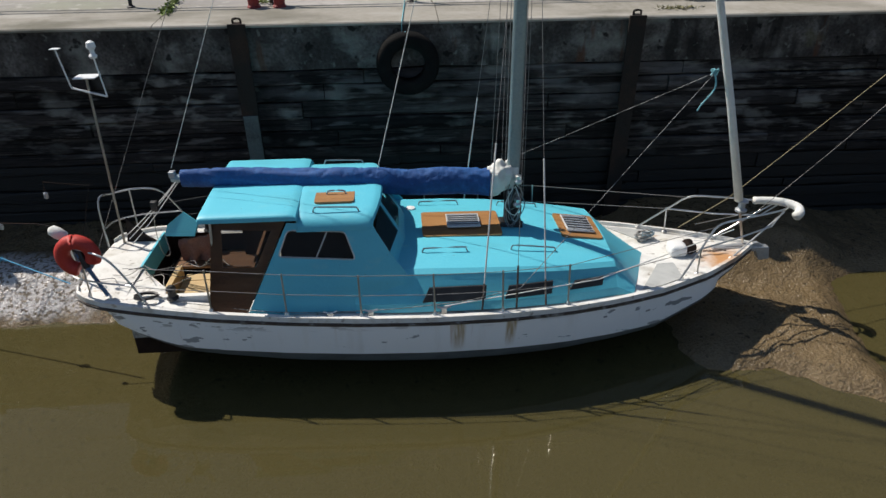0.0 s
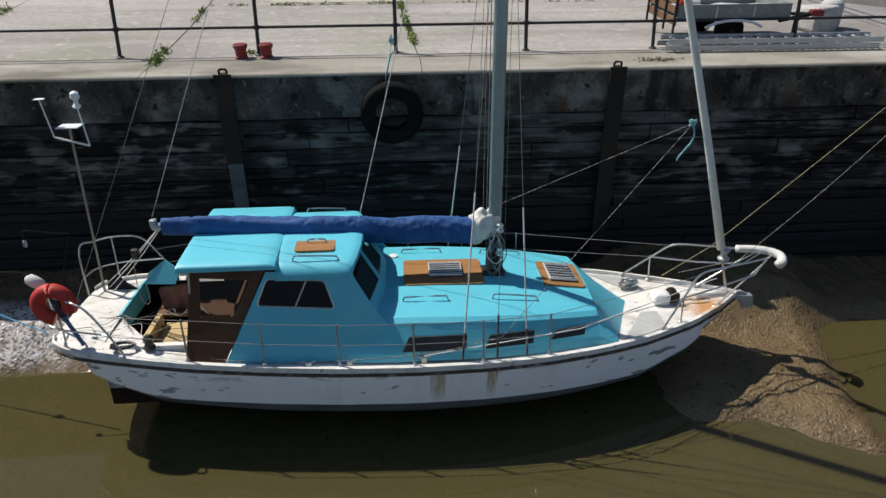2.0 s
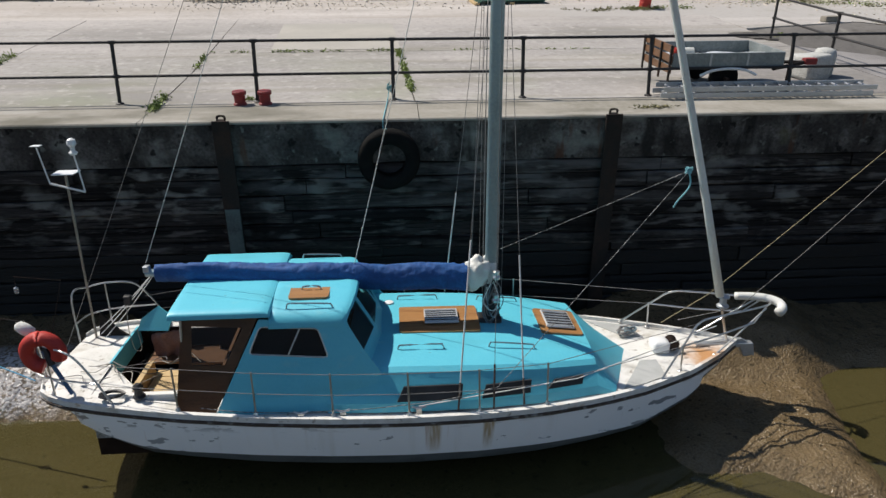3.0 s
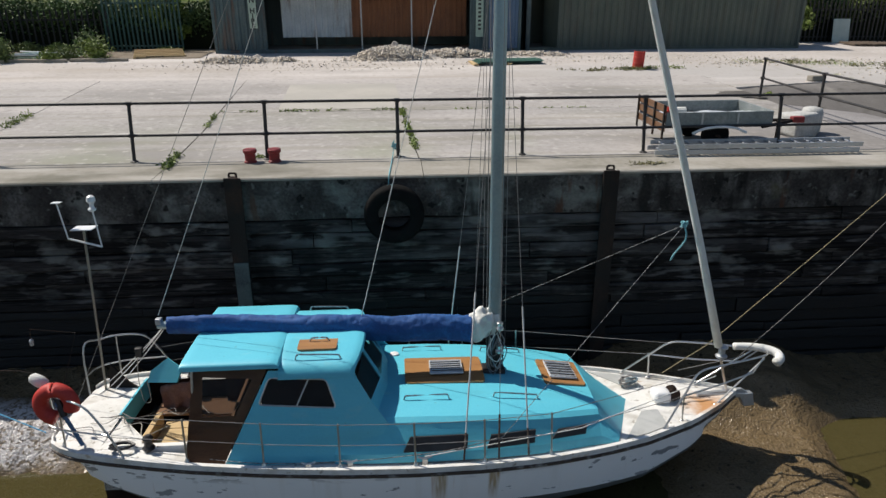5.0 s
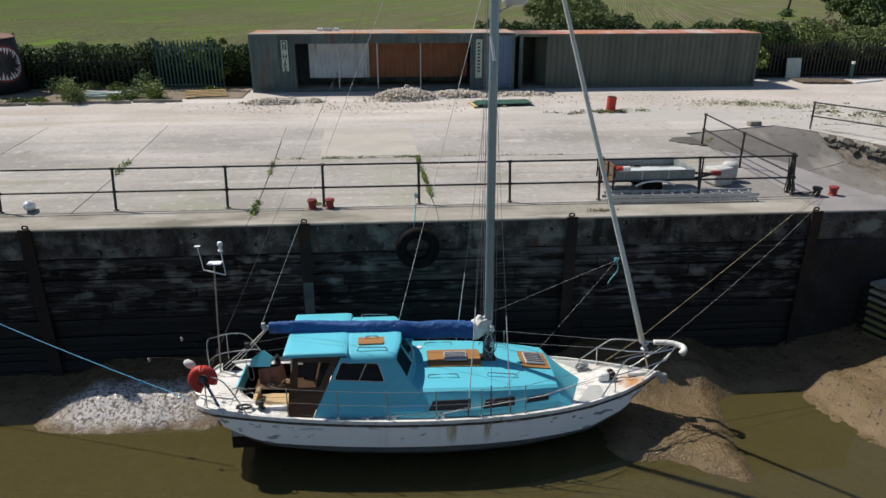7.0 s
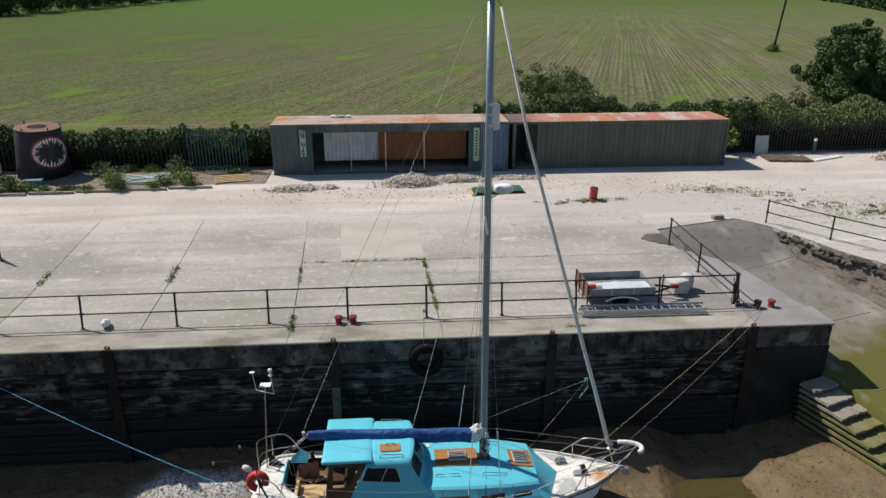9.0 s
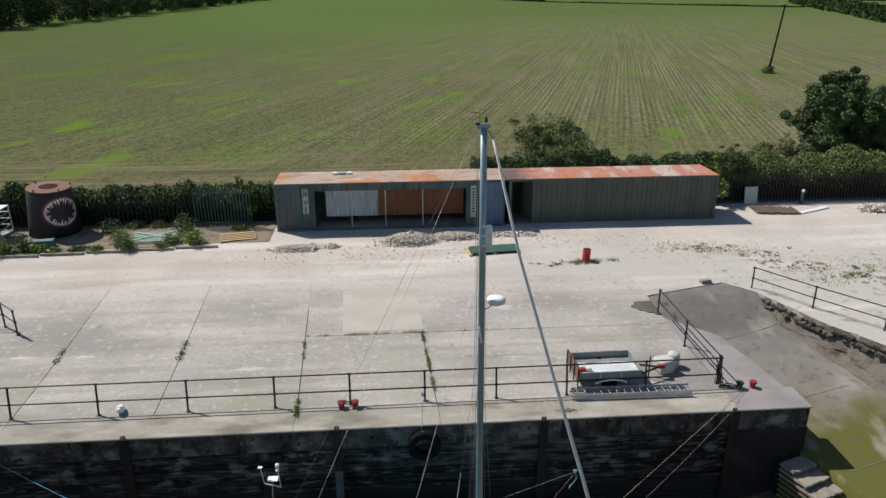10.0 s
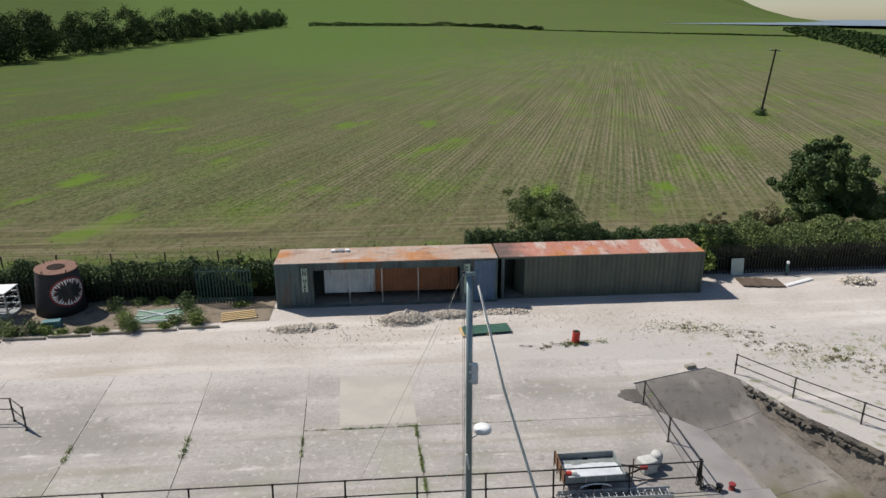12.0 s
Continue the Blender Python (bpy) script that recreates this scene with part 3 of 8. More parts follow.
bmt = sheet([0, 0.25, 0.5, 0.75, 1], [6.2, 7.5, 8.7, 9.9], lambda x, y: 0)
for v in bmt.verts:
    v.co = Vector((joint(-2.25 + 3.1 * v.co.x, v.co.y), v.co.y, yard_z(v.co.y) + 0.0095))
part("repair_patch", bmt, PATCH, deck, "paler square of newer concrete")

# slipway
bm = sheet(steps(0, 1, 0.02), steps(-9, 9.8, 0.3), lambda x, y: 0)
for v in bm.verts:
    y = v.co.y
    x = 10.2 + 0.52 * max(0.0, 4.4 - y)
    x += (27 - x) * v.co.x
    v.co = Vector((x, y, slip_z(y) + 0.02 * noise.noise((x, y, 4)) * ramp01(-y, -8.6, -7.6)))
thicken(bm, (0, 0, -1.6))
SLIPM = shade("slipway_surface", (0.225, 0.21, 0.195), (0.265, 0.247, 0.222), (0.185, 0.174, 0.162), 0.9, 0.6, 16, 0.3)
nt = SLIPM.node_tree
geo, sep = nt.nodes.new("ShaderNodeTexCoord"), nt.nodes.new("ShaderNodeSeparateXYZ")
nt.links.new(geo.outputs["Object"], sep.inputs[0])
wob = nt.nodes.new("ShaderNodeTexNoise")
wob.inputs["Scale"].default_value = 0.6
nt.links.new(geo.outputs["Object"], wob.inputs["Vector"])
addn = nt.nodes.new("ShaderNodeMath")
addn.operation, addn.inputs[2].default_value = "MULTIPLY_ADD", 0.0
addn.inputs[1].default_value = 5.0
nt.links.new(wob.outputs["Fac"], addn.inputs[0])
nt.links.new(sep.outputs["Y"], addn.inputs[2])
green = nt.nodes.new("ShaderNodeMapRange")
green.inputs["From Min"].default_value, green.inputs["From Max"].default_value = 6.0, 3.4
nt.links.new(addn.outputs[0], green.inputs[0])
mixg = nt.nodes.new("ShaderNodeMix")
mixg.data_type = "RGBA"
mixg.inputs[7].default_value = (0.11, 0.11, 0.03, 1)
nt.links.new(green.outputs[0], mixg.inputs[0])
nt.links.new(nt.nodes[SLIPM["final"]].outputs[2], mixg.inputs[6])
nt.links.new(mixg.outputs[2], nt.nodes["Principled BSDF"].inputs["Base Color"])
c = Coat(SLIPM)
c.layer((0.125, 0.118, 0.111), c.times(c.span(c.plus(c.y, c.times(c.noise(0.8, detail=5), 2.0)), 4.0, 7.6, 0, 0.62), c.span(c.noise(1.3, detail=6), 0.3, 0.6, 0.5, 1)))
c.layer((0.10, 0.095, 0.08), c.span(c.noise(3.0, detail=7, shift=5), 0.55, 0.68, 0, 0.6))
c.layer((0.34, 0.32, 0.28), c.span(c.noise(0.9, (1, 0.5, 1), detail=7, shift=9), 0.56, 0.68, 0, 0.6))
slip = part("slipway", bm, SLIPM, smooth=True)
tagged(slip, "dark worn slipway running down into the water, algae low down", "slipway", kind="structure")


# ---- the sailing boat: built upright, x to the bow, then laid over towards the wall ----
BOAT = Matrix.Translation((0, -2.5, -2.85)) @ pose(0, 0, 0, -4.8, 0, 0)
boat = thing("sailing_boat", "turquoise and white sailing boat aground beside the quay, paint chipped", "sailing boat", BOAT)
SHEER = [(-4.36, 0.72, 0.15), (-4.30, 0.88, 0.15), (-4.15, 1.0, 0.14), (-3.9, 1.12, 0.13), (-3.46, 1.23, 0.11), (-2.9, 1.33, 0.08), (-2.4, 1.40, 0.05), (-1.46, 1.48, 0.0), (-0.5, 1.54, -0.03), (0.4, 1.57, -0.04),
         (1.37, 1.54, -0.05), (2.2, 1.43, -0.065), (2.96, 1.26, -0.075), (3.66, 1.04, -0.075), (4.45, 0.68, -0.055), (5.0, 0.33, -0.015), (5.36, 0.03, 0.02)]
KEELZ = [(-4.36, 0.0), (-4.15, -0.14), (-3.9, -0.30), (-3.5, -0.58), (-2.9, -0.88), (-1.5, -1.15), (0.4, -1.25), (2.2, -1.2), (3.66, -1.0), (4.45, -0.72), (5.0, -0.35), (5.36, -0.02)]


def at_x(table, x, col=1):
    return float(np.interp(x, [r[0] for r in table], [r[col] for r in table]))


def hull_section(x):
    hb, zs, zk = at_x(SHEER, x), at_x(SHEER, x, 2), at_x(KEELZ, x)
    out = []
    deep = zs - zk
    chine = min(0.58, deep * 0.62)
    for u in (0, 0.12, 0.35, 0.65, 1.0):
        out.append((hb * (1 - 0.055 * u * u) if deep > 0.5 else hb * (1 - 0.25 * u * u), zs - chine * u))
    y1, z1 = out[-1]
    for u in (0.25, 0.5, 0.75, 1.0):
        out.append((y1 * math.cos(u * math.pi / 2) ** 0.8 if u < 1 else 0.0, z1 + (zk - z1) * math.sin(u * math.pi / 2) ** 1.3))
    return out


HX = sorted({-4.36, -4.30, *steps(-4.15, -3.4, 0.12), *steps(-3.4, 4.4, 0.26), *steps(4.4, 5.36, 0.12)})


def hull_strip(lo, hi, out=0.0):
    bm = bmesh.new()
    for side in (-1, 1):
        g = []
        for x in HX:
            s = hull_section(x)
            g.append([bm.verts.new((x, side * (y + (out if y > 0 else 0)), z)) for y, z in s[lo:hi + 1]])
        for a, b in zip(g, g[1:]):
            for k in range(hi - lo):
                f4 = (a[k], b[k], b[k + 1], a[k + 1])
                bm.faces.new(f4 if side < 0 else f4[::-1])
    bmesh.ops.remove_doubles(bm, verts=bm.verts[:], dist=0.001)
    return bm


# chipped and rust-streaked topside paint
nt = HULLW.node_tree
tcx, sepx = nt.nodes.new("ShaderNodeTexCoord"), nt.nodes.new("ShaderNodeSeparateXYZ")
nt.links.new(tcx.outputs["Object"], sepx.inputs[0])


def hull_mix(color, scale, stretch, low, high, strength, band=None):
    mpx, tx, rx, mxx = nt.nodes.new("ShaderNodeMapping"), nt.nodes.new("ShaderNodeTexNoise"), nt.nodes.new("ShaderNodeMapRange"), nt.nodes.new("ShaderNodeMix")
    mpx.inputs["Scale"].default_value = stretch
    nt.links.new(tcx.outputs["Object"], mpx.inputs["Vector"])
    nt.links.new(mpx.outputs[0], tx.inputs["Vector"])
    tx.inputs["Scale"].default_value, tx.inputs["Detail"].default_value = scale, 6
    rx.inputs["From Min"].default_value, rx.inputs["From Max"].default_value, rx.inputs["To Max"].default_value = low, high, strength
    nt.links.new(tx.outputs["Fac"], rx.inputs[0])
    out_ = rx.outputs[0]
    if band:
        bx_, ml = nt.nodes.new("ShaderNodeMapRange"), nt.nodes.new("ShaderNodeMath")
        ml.operation = "MULTIPLY"
        bx_.inputs["From Min"].default_value, bx_.inputs["From Max"].default_value = band
        nt.links.new(sepx.outputs["Z"], bx_.inputs[0])
        nt.links.new(out_, ml.inputs[0])
        nt.links.new(bx_.outputs[0], ml.inputs[1])
        out_ = ml.outputs[0]
    mxx.data_type = "RGBA"
    mxx.inputs[7].default_value = (*color, 1)
    nt.links.new(out_, mxx.inputs[0])
    pb_ = nt.nodes["Principled BSDF"].inputs["Base Color"]
    nt.links.new(pb_.links[0].from_socket, mxx.inputs[6])
    nt.links.new(mxx.outputs[2], pb_)


hull_mix((0.55, 0.51, 0.42), 1.6, (3.0, 1, 0.25), 0.60, 0.78, 0.25)
hull_mix((0.40, 0.20, 0.07), 2.3, (2.6, 1, 0.16), 0.66, 0.72, 0.75, (-0.75, -0.1))
hull_mix((0.20, 0.24, 0.28), 2.6, (0.7, 1, 2.0), 0.69, 0.70, 0.85)
hull_mix((0.15, 0.14, 0.135), 6.0, (0.6, 1, 2.0), 0.56, 0.59, 0.8, (-0.20, -0.08))
c = Coat(HULLW)
flake = c.plus(c.noise(3.2, (0.45, 1, 1.5), detail=6, shift=31), c.times(c.times(c.span(c.x, 2.5, 3.0), c.span(c.x, 4.3, 3.7)), c.span(c.z, -0.55, -0.3, 0, 0.10)))
c.layer((0.17, 0.19, 0.215), c.span(flake, 0.662, 0.668, 0, 0.9))
flake = c.plus(c.noise(4.0, (0.6, 1, 1.4), detail=6, shift=41), c.times(c.span(c.x, -2.2, -2.8), c.span(c.z, -0.2, -0.35, 0, 0.08)))
c.layer((0.22, 0.24, 0.265), c.span(flake, 0.685, 0.695, 0, 0.85))
for rx, ry in ((0.78, 0.05), (1.48, 0.03)):
    run = c.math("ABSOLUTE", c.plus(c.plus(c.x, -rx), c.times(c.noise(3.0, (1, 1, 0.4), detail=4), 0.10)), 0)
    c.layer((0.36, 0.22, 0.05), c.times(c.span(run, 0.05 + ry, 0.05, 0, 0.8), c.times(c.span(c.noise(9, (3, 1, 0.3), detail=4), 0.3, 0.6, 0.2, 1), c.span(c.z, -0.62, -0.35))))
bm = hull_strip(0, 4)
s = hull_section(-4.36)
hull = part("hull", bm, HULLW, boat, "white topsides with chipped paint and rust runs", True)
part("boot_top", hull_strip(4, 5), shade("grey_boot_top", (0.10, 0.12, 0.13), (0.05, 0.06, 0.062), (0.14, 0.155, 0.16), 0.7, 2, 20, 0.2, stretch=(1, 1, 3)), hull, "grey weathered boot top")
part("bottom", hull_strip(5, 8), BOTTOM, hull, "dark antifouled underwater hull", True)
bm = bmesh.new()
ring = [bm.verts.new((-4.36, y, z)) for y, z in s] + [bm.verts.new((-4.36, -y, z)) for y, z in s[-2::-1]]
bm.faces.new(ring)
part("transom", bm, HULLW, boat)
part("keel", prism([(-2.2, -1.0), (2.4, -1.1), (1.9, -1.75), (-2.0, -1.75)], "y", -0.12, 0.12, bevel=0.04), BOTTOM, boat)
part("rudder", prism([(-3.48, -0.5), (-2.9, -0.75), (-2.65, -1.7), (-3.42, -1.7)], "y", -0.05, 0.05, bevel=0.015), BOTTOM, boat)


def inset_deck(x):
    return at_x(SHEER, x) - 0.02


# rusty stain round the anchor gear on the fore deck
nt2 = DECKW.node_tree
t2, s2 = nt2.nodes.new("ShaderNodeTexCoord"), nt2.nodes.new("ShaderNodeVectorMath")
s2.operation, s2.inputs[1].default_value = "DISTANCE", (4.80, -0.26, 0.0)
nt2.links.new(t2.outputs["Object"], s2.inputs[0])
n2, a2, r2_ = nt2.nodes.new("ShaderNodeTexNoise"), nt2.nodes.new("ShaderNodeMath"), nt2.nodes.new("ShaderNodeMapRange")
n2.inputs["Scale"].default_value, n2.inputs["Detail"].default_value = 6, 5
nt2.links.new(t2.outputs["Object"], n2.inputs["Vector"])
a2.operation, a2.inputs[1].default_value = "MULTIPLY_ADD", -0.55
nt2.links.new(n2.outputs["Fac"], a2.inputs[0])
nt2.links.new(s2.outputs["Value"], a2.inputs[2])
r2_.inputs["From Min"].default_value, r2_.inputs["From Max"].default_value, r2_.inputs["To Min"].default_value, r2_.inputs["To Max"].default_value = -0.18, 0.16, 0.9, 0.0
nt2.links.new(a2.outputs[0], r2_.inputs[0])
x2 = nt2.nodes.new("ShaderNodeMix")
x2.data_type = "RGBA"
x2.inputs[7].default_value = (0.45, 0.20, 0.045, 1)
nt2.links.new(r2_.outputs[0], x2.inputs[0])
base2 = nt2.nodes["Principled BSDF"].inputs["Base Color"]
nt2.links.new(base2.links[0].from_socket, x2.inputs[6])
nt2.links.new(x2.outputs[2], base2)
# deck: a cambered sheet with an opening for the cockpit
bm = bmesh.new()
COCK = (-3.66, -2.05, 0.72)
DX = sorted({*HX, COCK[0], COCK[1]})
g = []
for x in DX:
    hb, zs = inset_deck(x), at_x(SHEER, x, 2)
    g.append([bm.verts.new((x, y, zs - 0.01 + 0.05 * (1 - (y / max(hb, 0.05)) ** 2) * min(1, hb))) for y in [k * hb for k in (-1, -0.8, -0.6, -0.4, -0.2, 0, 0.2, 0.4, 0.6, 0.8, 1)]])
for i, (a, b) in enumerate(zip(g, g[1:])):
    for k in range(10):
        mx = (DX[i] + DX[i + 1]) / 2
        if COCK[0] < mx < COCK[1] and 1 <= k <= 8:
            continue
        bm.faces.new((a[k], b[k], b[k + 1], a[k + 1]))
part("deck", bm, DECKW, boat, "white painted deck, worn", True)
# toe rail and rubbing strake
for side in (-1, 1):
    bm = bmesh.new()
    g = []
    for x in HX:
        hb, zs = at_x(SHEER, x), at_x(SHEER, x, 2)
        g.append([bm.verts.new((x, side * (hb + a), zs + b)) for a, b in ((0.012, -0.03), (0.012, 0.045), (-0.045, 0.05), (-0.05, -0.01))])
    for a, b in zip(g, g[1:]):
        for k in range(4):
            bm.faces.new((a[k], b[k], b[(k + 1) % 4], a[(k + 1) % 4]))
    bmesh.ops.recalc_face_normals(bm, faces=bm.faces[:])
    part("toe_rail", bm, DECKW, boat)
    bm = bmesh.new()
    g = []
    for x in HX:
        hb, zs = at_x(SHEER, x), at_x(SHEER, x, 2)
        g.append([bm.verts.new((x, side * (hb + a), zs + b)) for a, b in ((0.0, -0.085), (0.022, -0.078), (0.024, -0.045), (0.0, -0.035))])
    for a, b in zip(g, g[1:]):
        for k in range(4):
            bm.faces.new((a[k], b[k], b[(k + 1) % 4], a[(k + 1) % 4]))
    bmesh.ops.recalc_face_normals(bm, faces=bm.faces[:])
    part("rubbing_strake", bm, RUBRAIL, boat, "worn rubbing strake with peeling paint")

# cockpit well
# well sides and floor take the near-black shade colour
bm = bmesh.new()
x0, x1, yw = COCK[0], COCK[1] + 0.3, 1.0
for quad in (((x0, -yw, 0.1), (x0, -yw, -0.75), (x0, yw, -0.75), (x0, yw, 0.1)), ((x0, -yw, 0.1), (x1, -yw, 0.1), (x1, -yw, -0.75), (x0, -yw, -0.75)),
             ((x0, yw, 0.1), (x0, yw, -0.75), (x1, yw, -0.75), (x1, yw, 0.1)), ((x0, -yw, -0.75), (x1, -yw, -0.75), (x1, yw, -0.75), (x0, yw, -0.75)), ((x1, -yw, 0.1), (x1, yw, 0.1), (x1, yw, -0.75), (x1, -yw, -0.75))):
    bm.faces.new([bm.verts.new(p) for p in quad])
part("cockpit_well", bm, SHADEIN, boat, "brown cockpit well, inner shade in its colour")
for k in range(5):
    part("floor_board", box(-3.27, -2.1, -0.62 + 0.2 * k, -0.43 + 0.2 * k, -0.33, -0.29 - 0.004 * (k % 2), 0.006), PINE, boat, "raw pine cockpit floor board")
part("cockpit_seat", box(-3.45, -2.1, 0.40, 0.98, -0.22, -0.17, 0.01), BROWN, boat)
part("step_board", box(-3.37, -3.29, -0.62, 0.32, -0.33, -0.10, 0.008), PINE, boat)


# coachroof trunk
TX = [-0.6, 0.0, 0.7, 1.4, 2.1, 2.6, 2.95]
TF = {-0.6: (1.36, 1.10, 0.47, 0.58), 0.0: (1.40, 1.16, 0.47, 0.58), 0.7: (1.41, 1.17, 0.46, 0.58), 1.4: (1.39, 1.15, 0.43, 0.56), 2.1: (1.29, 1.08, 0.38, 0.51), 2.6: (1.19, 0.98, 0.34, 0.46), 2.95: (1.12, 0.90, 0.31, 0.42)}


def trunk_ring(foot, edge, ze, zt, x, zf):
    half = [(foot, zf), (foot - 0.02, zf + 0.12), (edge + 0.06, ze - 0.10), (edge + 0.035, ze - 0.03), (edge - 0.03, ze + 0.02)]
    top = [(edge * k, ze + 0.02 + (zt - ze - 0.02) * (1 - k * k)) for k in (0.85, 0.6, 0.3)]
    r = half + top
    return [(x, -y, z) for y, z in r] + [(x, 0, zt)] + [(x, y, z) for y, z in r[::-1]]


bm = bmesh.new()
g = []
for x in TX:
    fo, ed, ze, zt = TF[x]
    g.append([bm.verts.new(p) for p in trunk_ring(fo, ed, ze, zt, x, -0.02 - 0.05 * ramp01(x, 1, 2.6))])
# raked front face
fr = []
last = trunk_ring(*TF[2.95], 2.95, -0.07)
n = len(last)
for i, (x, y, z) in enumerate(last):
    k = y / 1.08
    fr.append(bm.verts.new((3.68 - 0.48 * abs(k), y * 1.02, -0.05)))
g.append(fr)
for a, b in zip(g, g[1:]):
    for k in range(n - 1):
        bm.faces.new((a[k], b[k], b[k + 1], a[k + 1]))
bmesh.ops.remove_doubles(bm, verts=bm.verts[:], dist=0.002)
bmesh.ops.recalc_face_normals(bm, faces=bm.faces[:])
for e in bm.edges:
    if len(e.link_faces) == 2 and e.calc_face_angle() > radians(17):
        e.smooth = False
trunk = part("coachroof", bm, TURQ, boat, "turquoise coachroof with rounded edges", True)
for x0, x1, xa, z0, z1 in ((0.34, 1.12, 0.10, 0.13, 0.30), (1.42, 2.02, 0.0, 0.12, 0.27), (2.30, 2.74, 0.12, 0.13, 0.23)):
    for side in (-1, 1):
        yo = at_x([(k, v[0]) for k, v in TF.items()], (x0 + x1) / 2)
        sl = (at_x([(k, v[0]) for k, v in TF.items()], x1) - at_x([(k, v[0]) for k, v in TF.items()], x0)) / (x1 - x0)
        bm = bmesh.new()
        for d in (0.004, 0.03):
            for xx, zz in ((x0 - 0.06, z0), (x1 - 0.02, z0), (x1, z1), (x0 + xa * 0.3, z1)):
                yy = yo + sl * (xx - (x0 + x1) / 2) - 0.02 - 0.42 * (zz - 0.10) + d
                bm.verts.new((xx, side * yy, zz))
        bm.verts.ensure_lookup_table()
        v = bm.verts
        for q in ((4, 5, 6, 7), (0, 1, 5, 4), (1, 2, 6, 5), (2, 3, 7, 6), (3, 0, 4, 7)):
            bm.faces.new([v[i] for i in q])
        bmesh.ops.recalc_face_normals(bm, faces=bm.faces[:])
        part("portlight", bm, BLACK, boat, "dark cabin portlight")

# doghouse


def on_wall(u, v, side):
    """A place on the side wall: u along x, v up."""
    y = 1.35 + (0.985 - 1.35) * v / 1.18
    return (u, side * y, v)


def rounded(poly, r, n=4):
    """A polygon of pairs with its corners rounded."""
    out = []
    for i, p in enumerate(poly):
        p, a, b = Vector(p), Vector(poly[i - 1]), Vector(poly[(i + 1) % len(poly)])
        q, w = p + (a - p).normalized() * r, p + (b - p).normalized() * r
        out += [tuple(q.lerp(p, k / n).lerp(p.lerp(w, k / n), k / n)) for k in range(n + 1)]
    return out


def holed(outer, hole, thick):
    """A flat panel with an opening."""
    bm = bmesh.new()
    edges = []
    for loop in (outer, hole):
        vs = [bm.verts.new(p) for p in loop]
        edges += [bm.edges.new((vs[i], vs[i - 1])) for i in range(len(vs))]
    bmesh.ops.triangle_fill(bm, use_beauty=True, use_dissolve=False, edges=edges)
    bmesh.ops.recalc_face_normals(bm, faces=bm.faces[:])
    bmesh.ops.solidify(bm, geom=bm.faces[:], thickness=thick)
    return bm


def roof_front(y):
    return -0.20 - 0.13 * (abs(y) / 1.02) ** 3


def on_front(y, z):
    """A place on the raked front of the doghouse."""
    return (roof_front(y) - 0.025 + 0.60 * (1.10 - z), y, z)


for side in (-1, 1):
    win = rounded([(-1.554, 0.735), (-0.568, 0.661), (-0.689, 1.015), (-1.413, 1.058)], 0.055)
    outer = [(-2.0, 0.0), (-0.20, 0.0), (0.10, 0.44), (-0.123, 0.736), (-0.345, 1.10), (-1.42, 1.15)]
    part("side_wall", holed([on_wall(u, v, side) for u, v in outer], [on_wall(u, v, side) for u, v in win], 0.03), TURQ, boat)
    bm = bmesh.new()
    bm.faces.new([bm.verts.new(on_wall(u, v, side)) for u, v in win])
    wd = part("side_window", bm, PANE, boat, "dark two-pane side window")
    wd.location.y = -side * 0.012
    wd.visible_shadow = False
    fr = [on_wall(u, v, side) for u, v in win]
    fr = [(x, y + side * 0.006, z) for x, y, z in fr]
    part("window_frame", tube(fr + [fr[0]], 0.011, 6), STEEL, wd, "bright metal window frame")
    m1, m0 = on_wall(-0.915, 1.025, side), on_wall(-1.072, 0.70, side)
    part("mullion", tube([(m0[0], m0[1] + side * 0.006, m0[2]), (m1[0], m1[1] + side * 0.006, m1[2])], 0.010, 6), STEEL, wd)
    # varnished side panel aft of the slanted blue wall
    bm = bmesh.new()
    hole = [(-2.26, 0.62), (-1.84, 0.62), (-1.62, 1.06), (-2.24, 1.10)]
    outer = [(-2.48, 0.02), (-2.0, 0.02), (-1.42, 1.20), (-2.36, 1.22)]
    a = [bm.verts.new(on_wall(u, v, side)) for u, v in outer]
    b = [bm.verts.new(on_wall(u, v, side)) for u, v in hole]
    if side > 0:
        bm.faces.new(b)
    for i in range(4):
        j = (i + 1) % 4
        bm.faces.new((a[i], a[j], b[j], b[i]))
    bmesh.ops.solidify(bm, geom=bm.faces[:], thickness=0.025)
    part("wood_side_panel", bm, BROWN, boat, "brown varnished plywood side panel")
    bm = bmesh.new()
    bm.faces.new([bm.verts.new(on_wall(u, v, side)) for u, v in hole])
    pn = part("panel_window", bm, PANE, boat)
    pn.visible_shadow = False
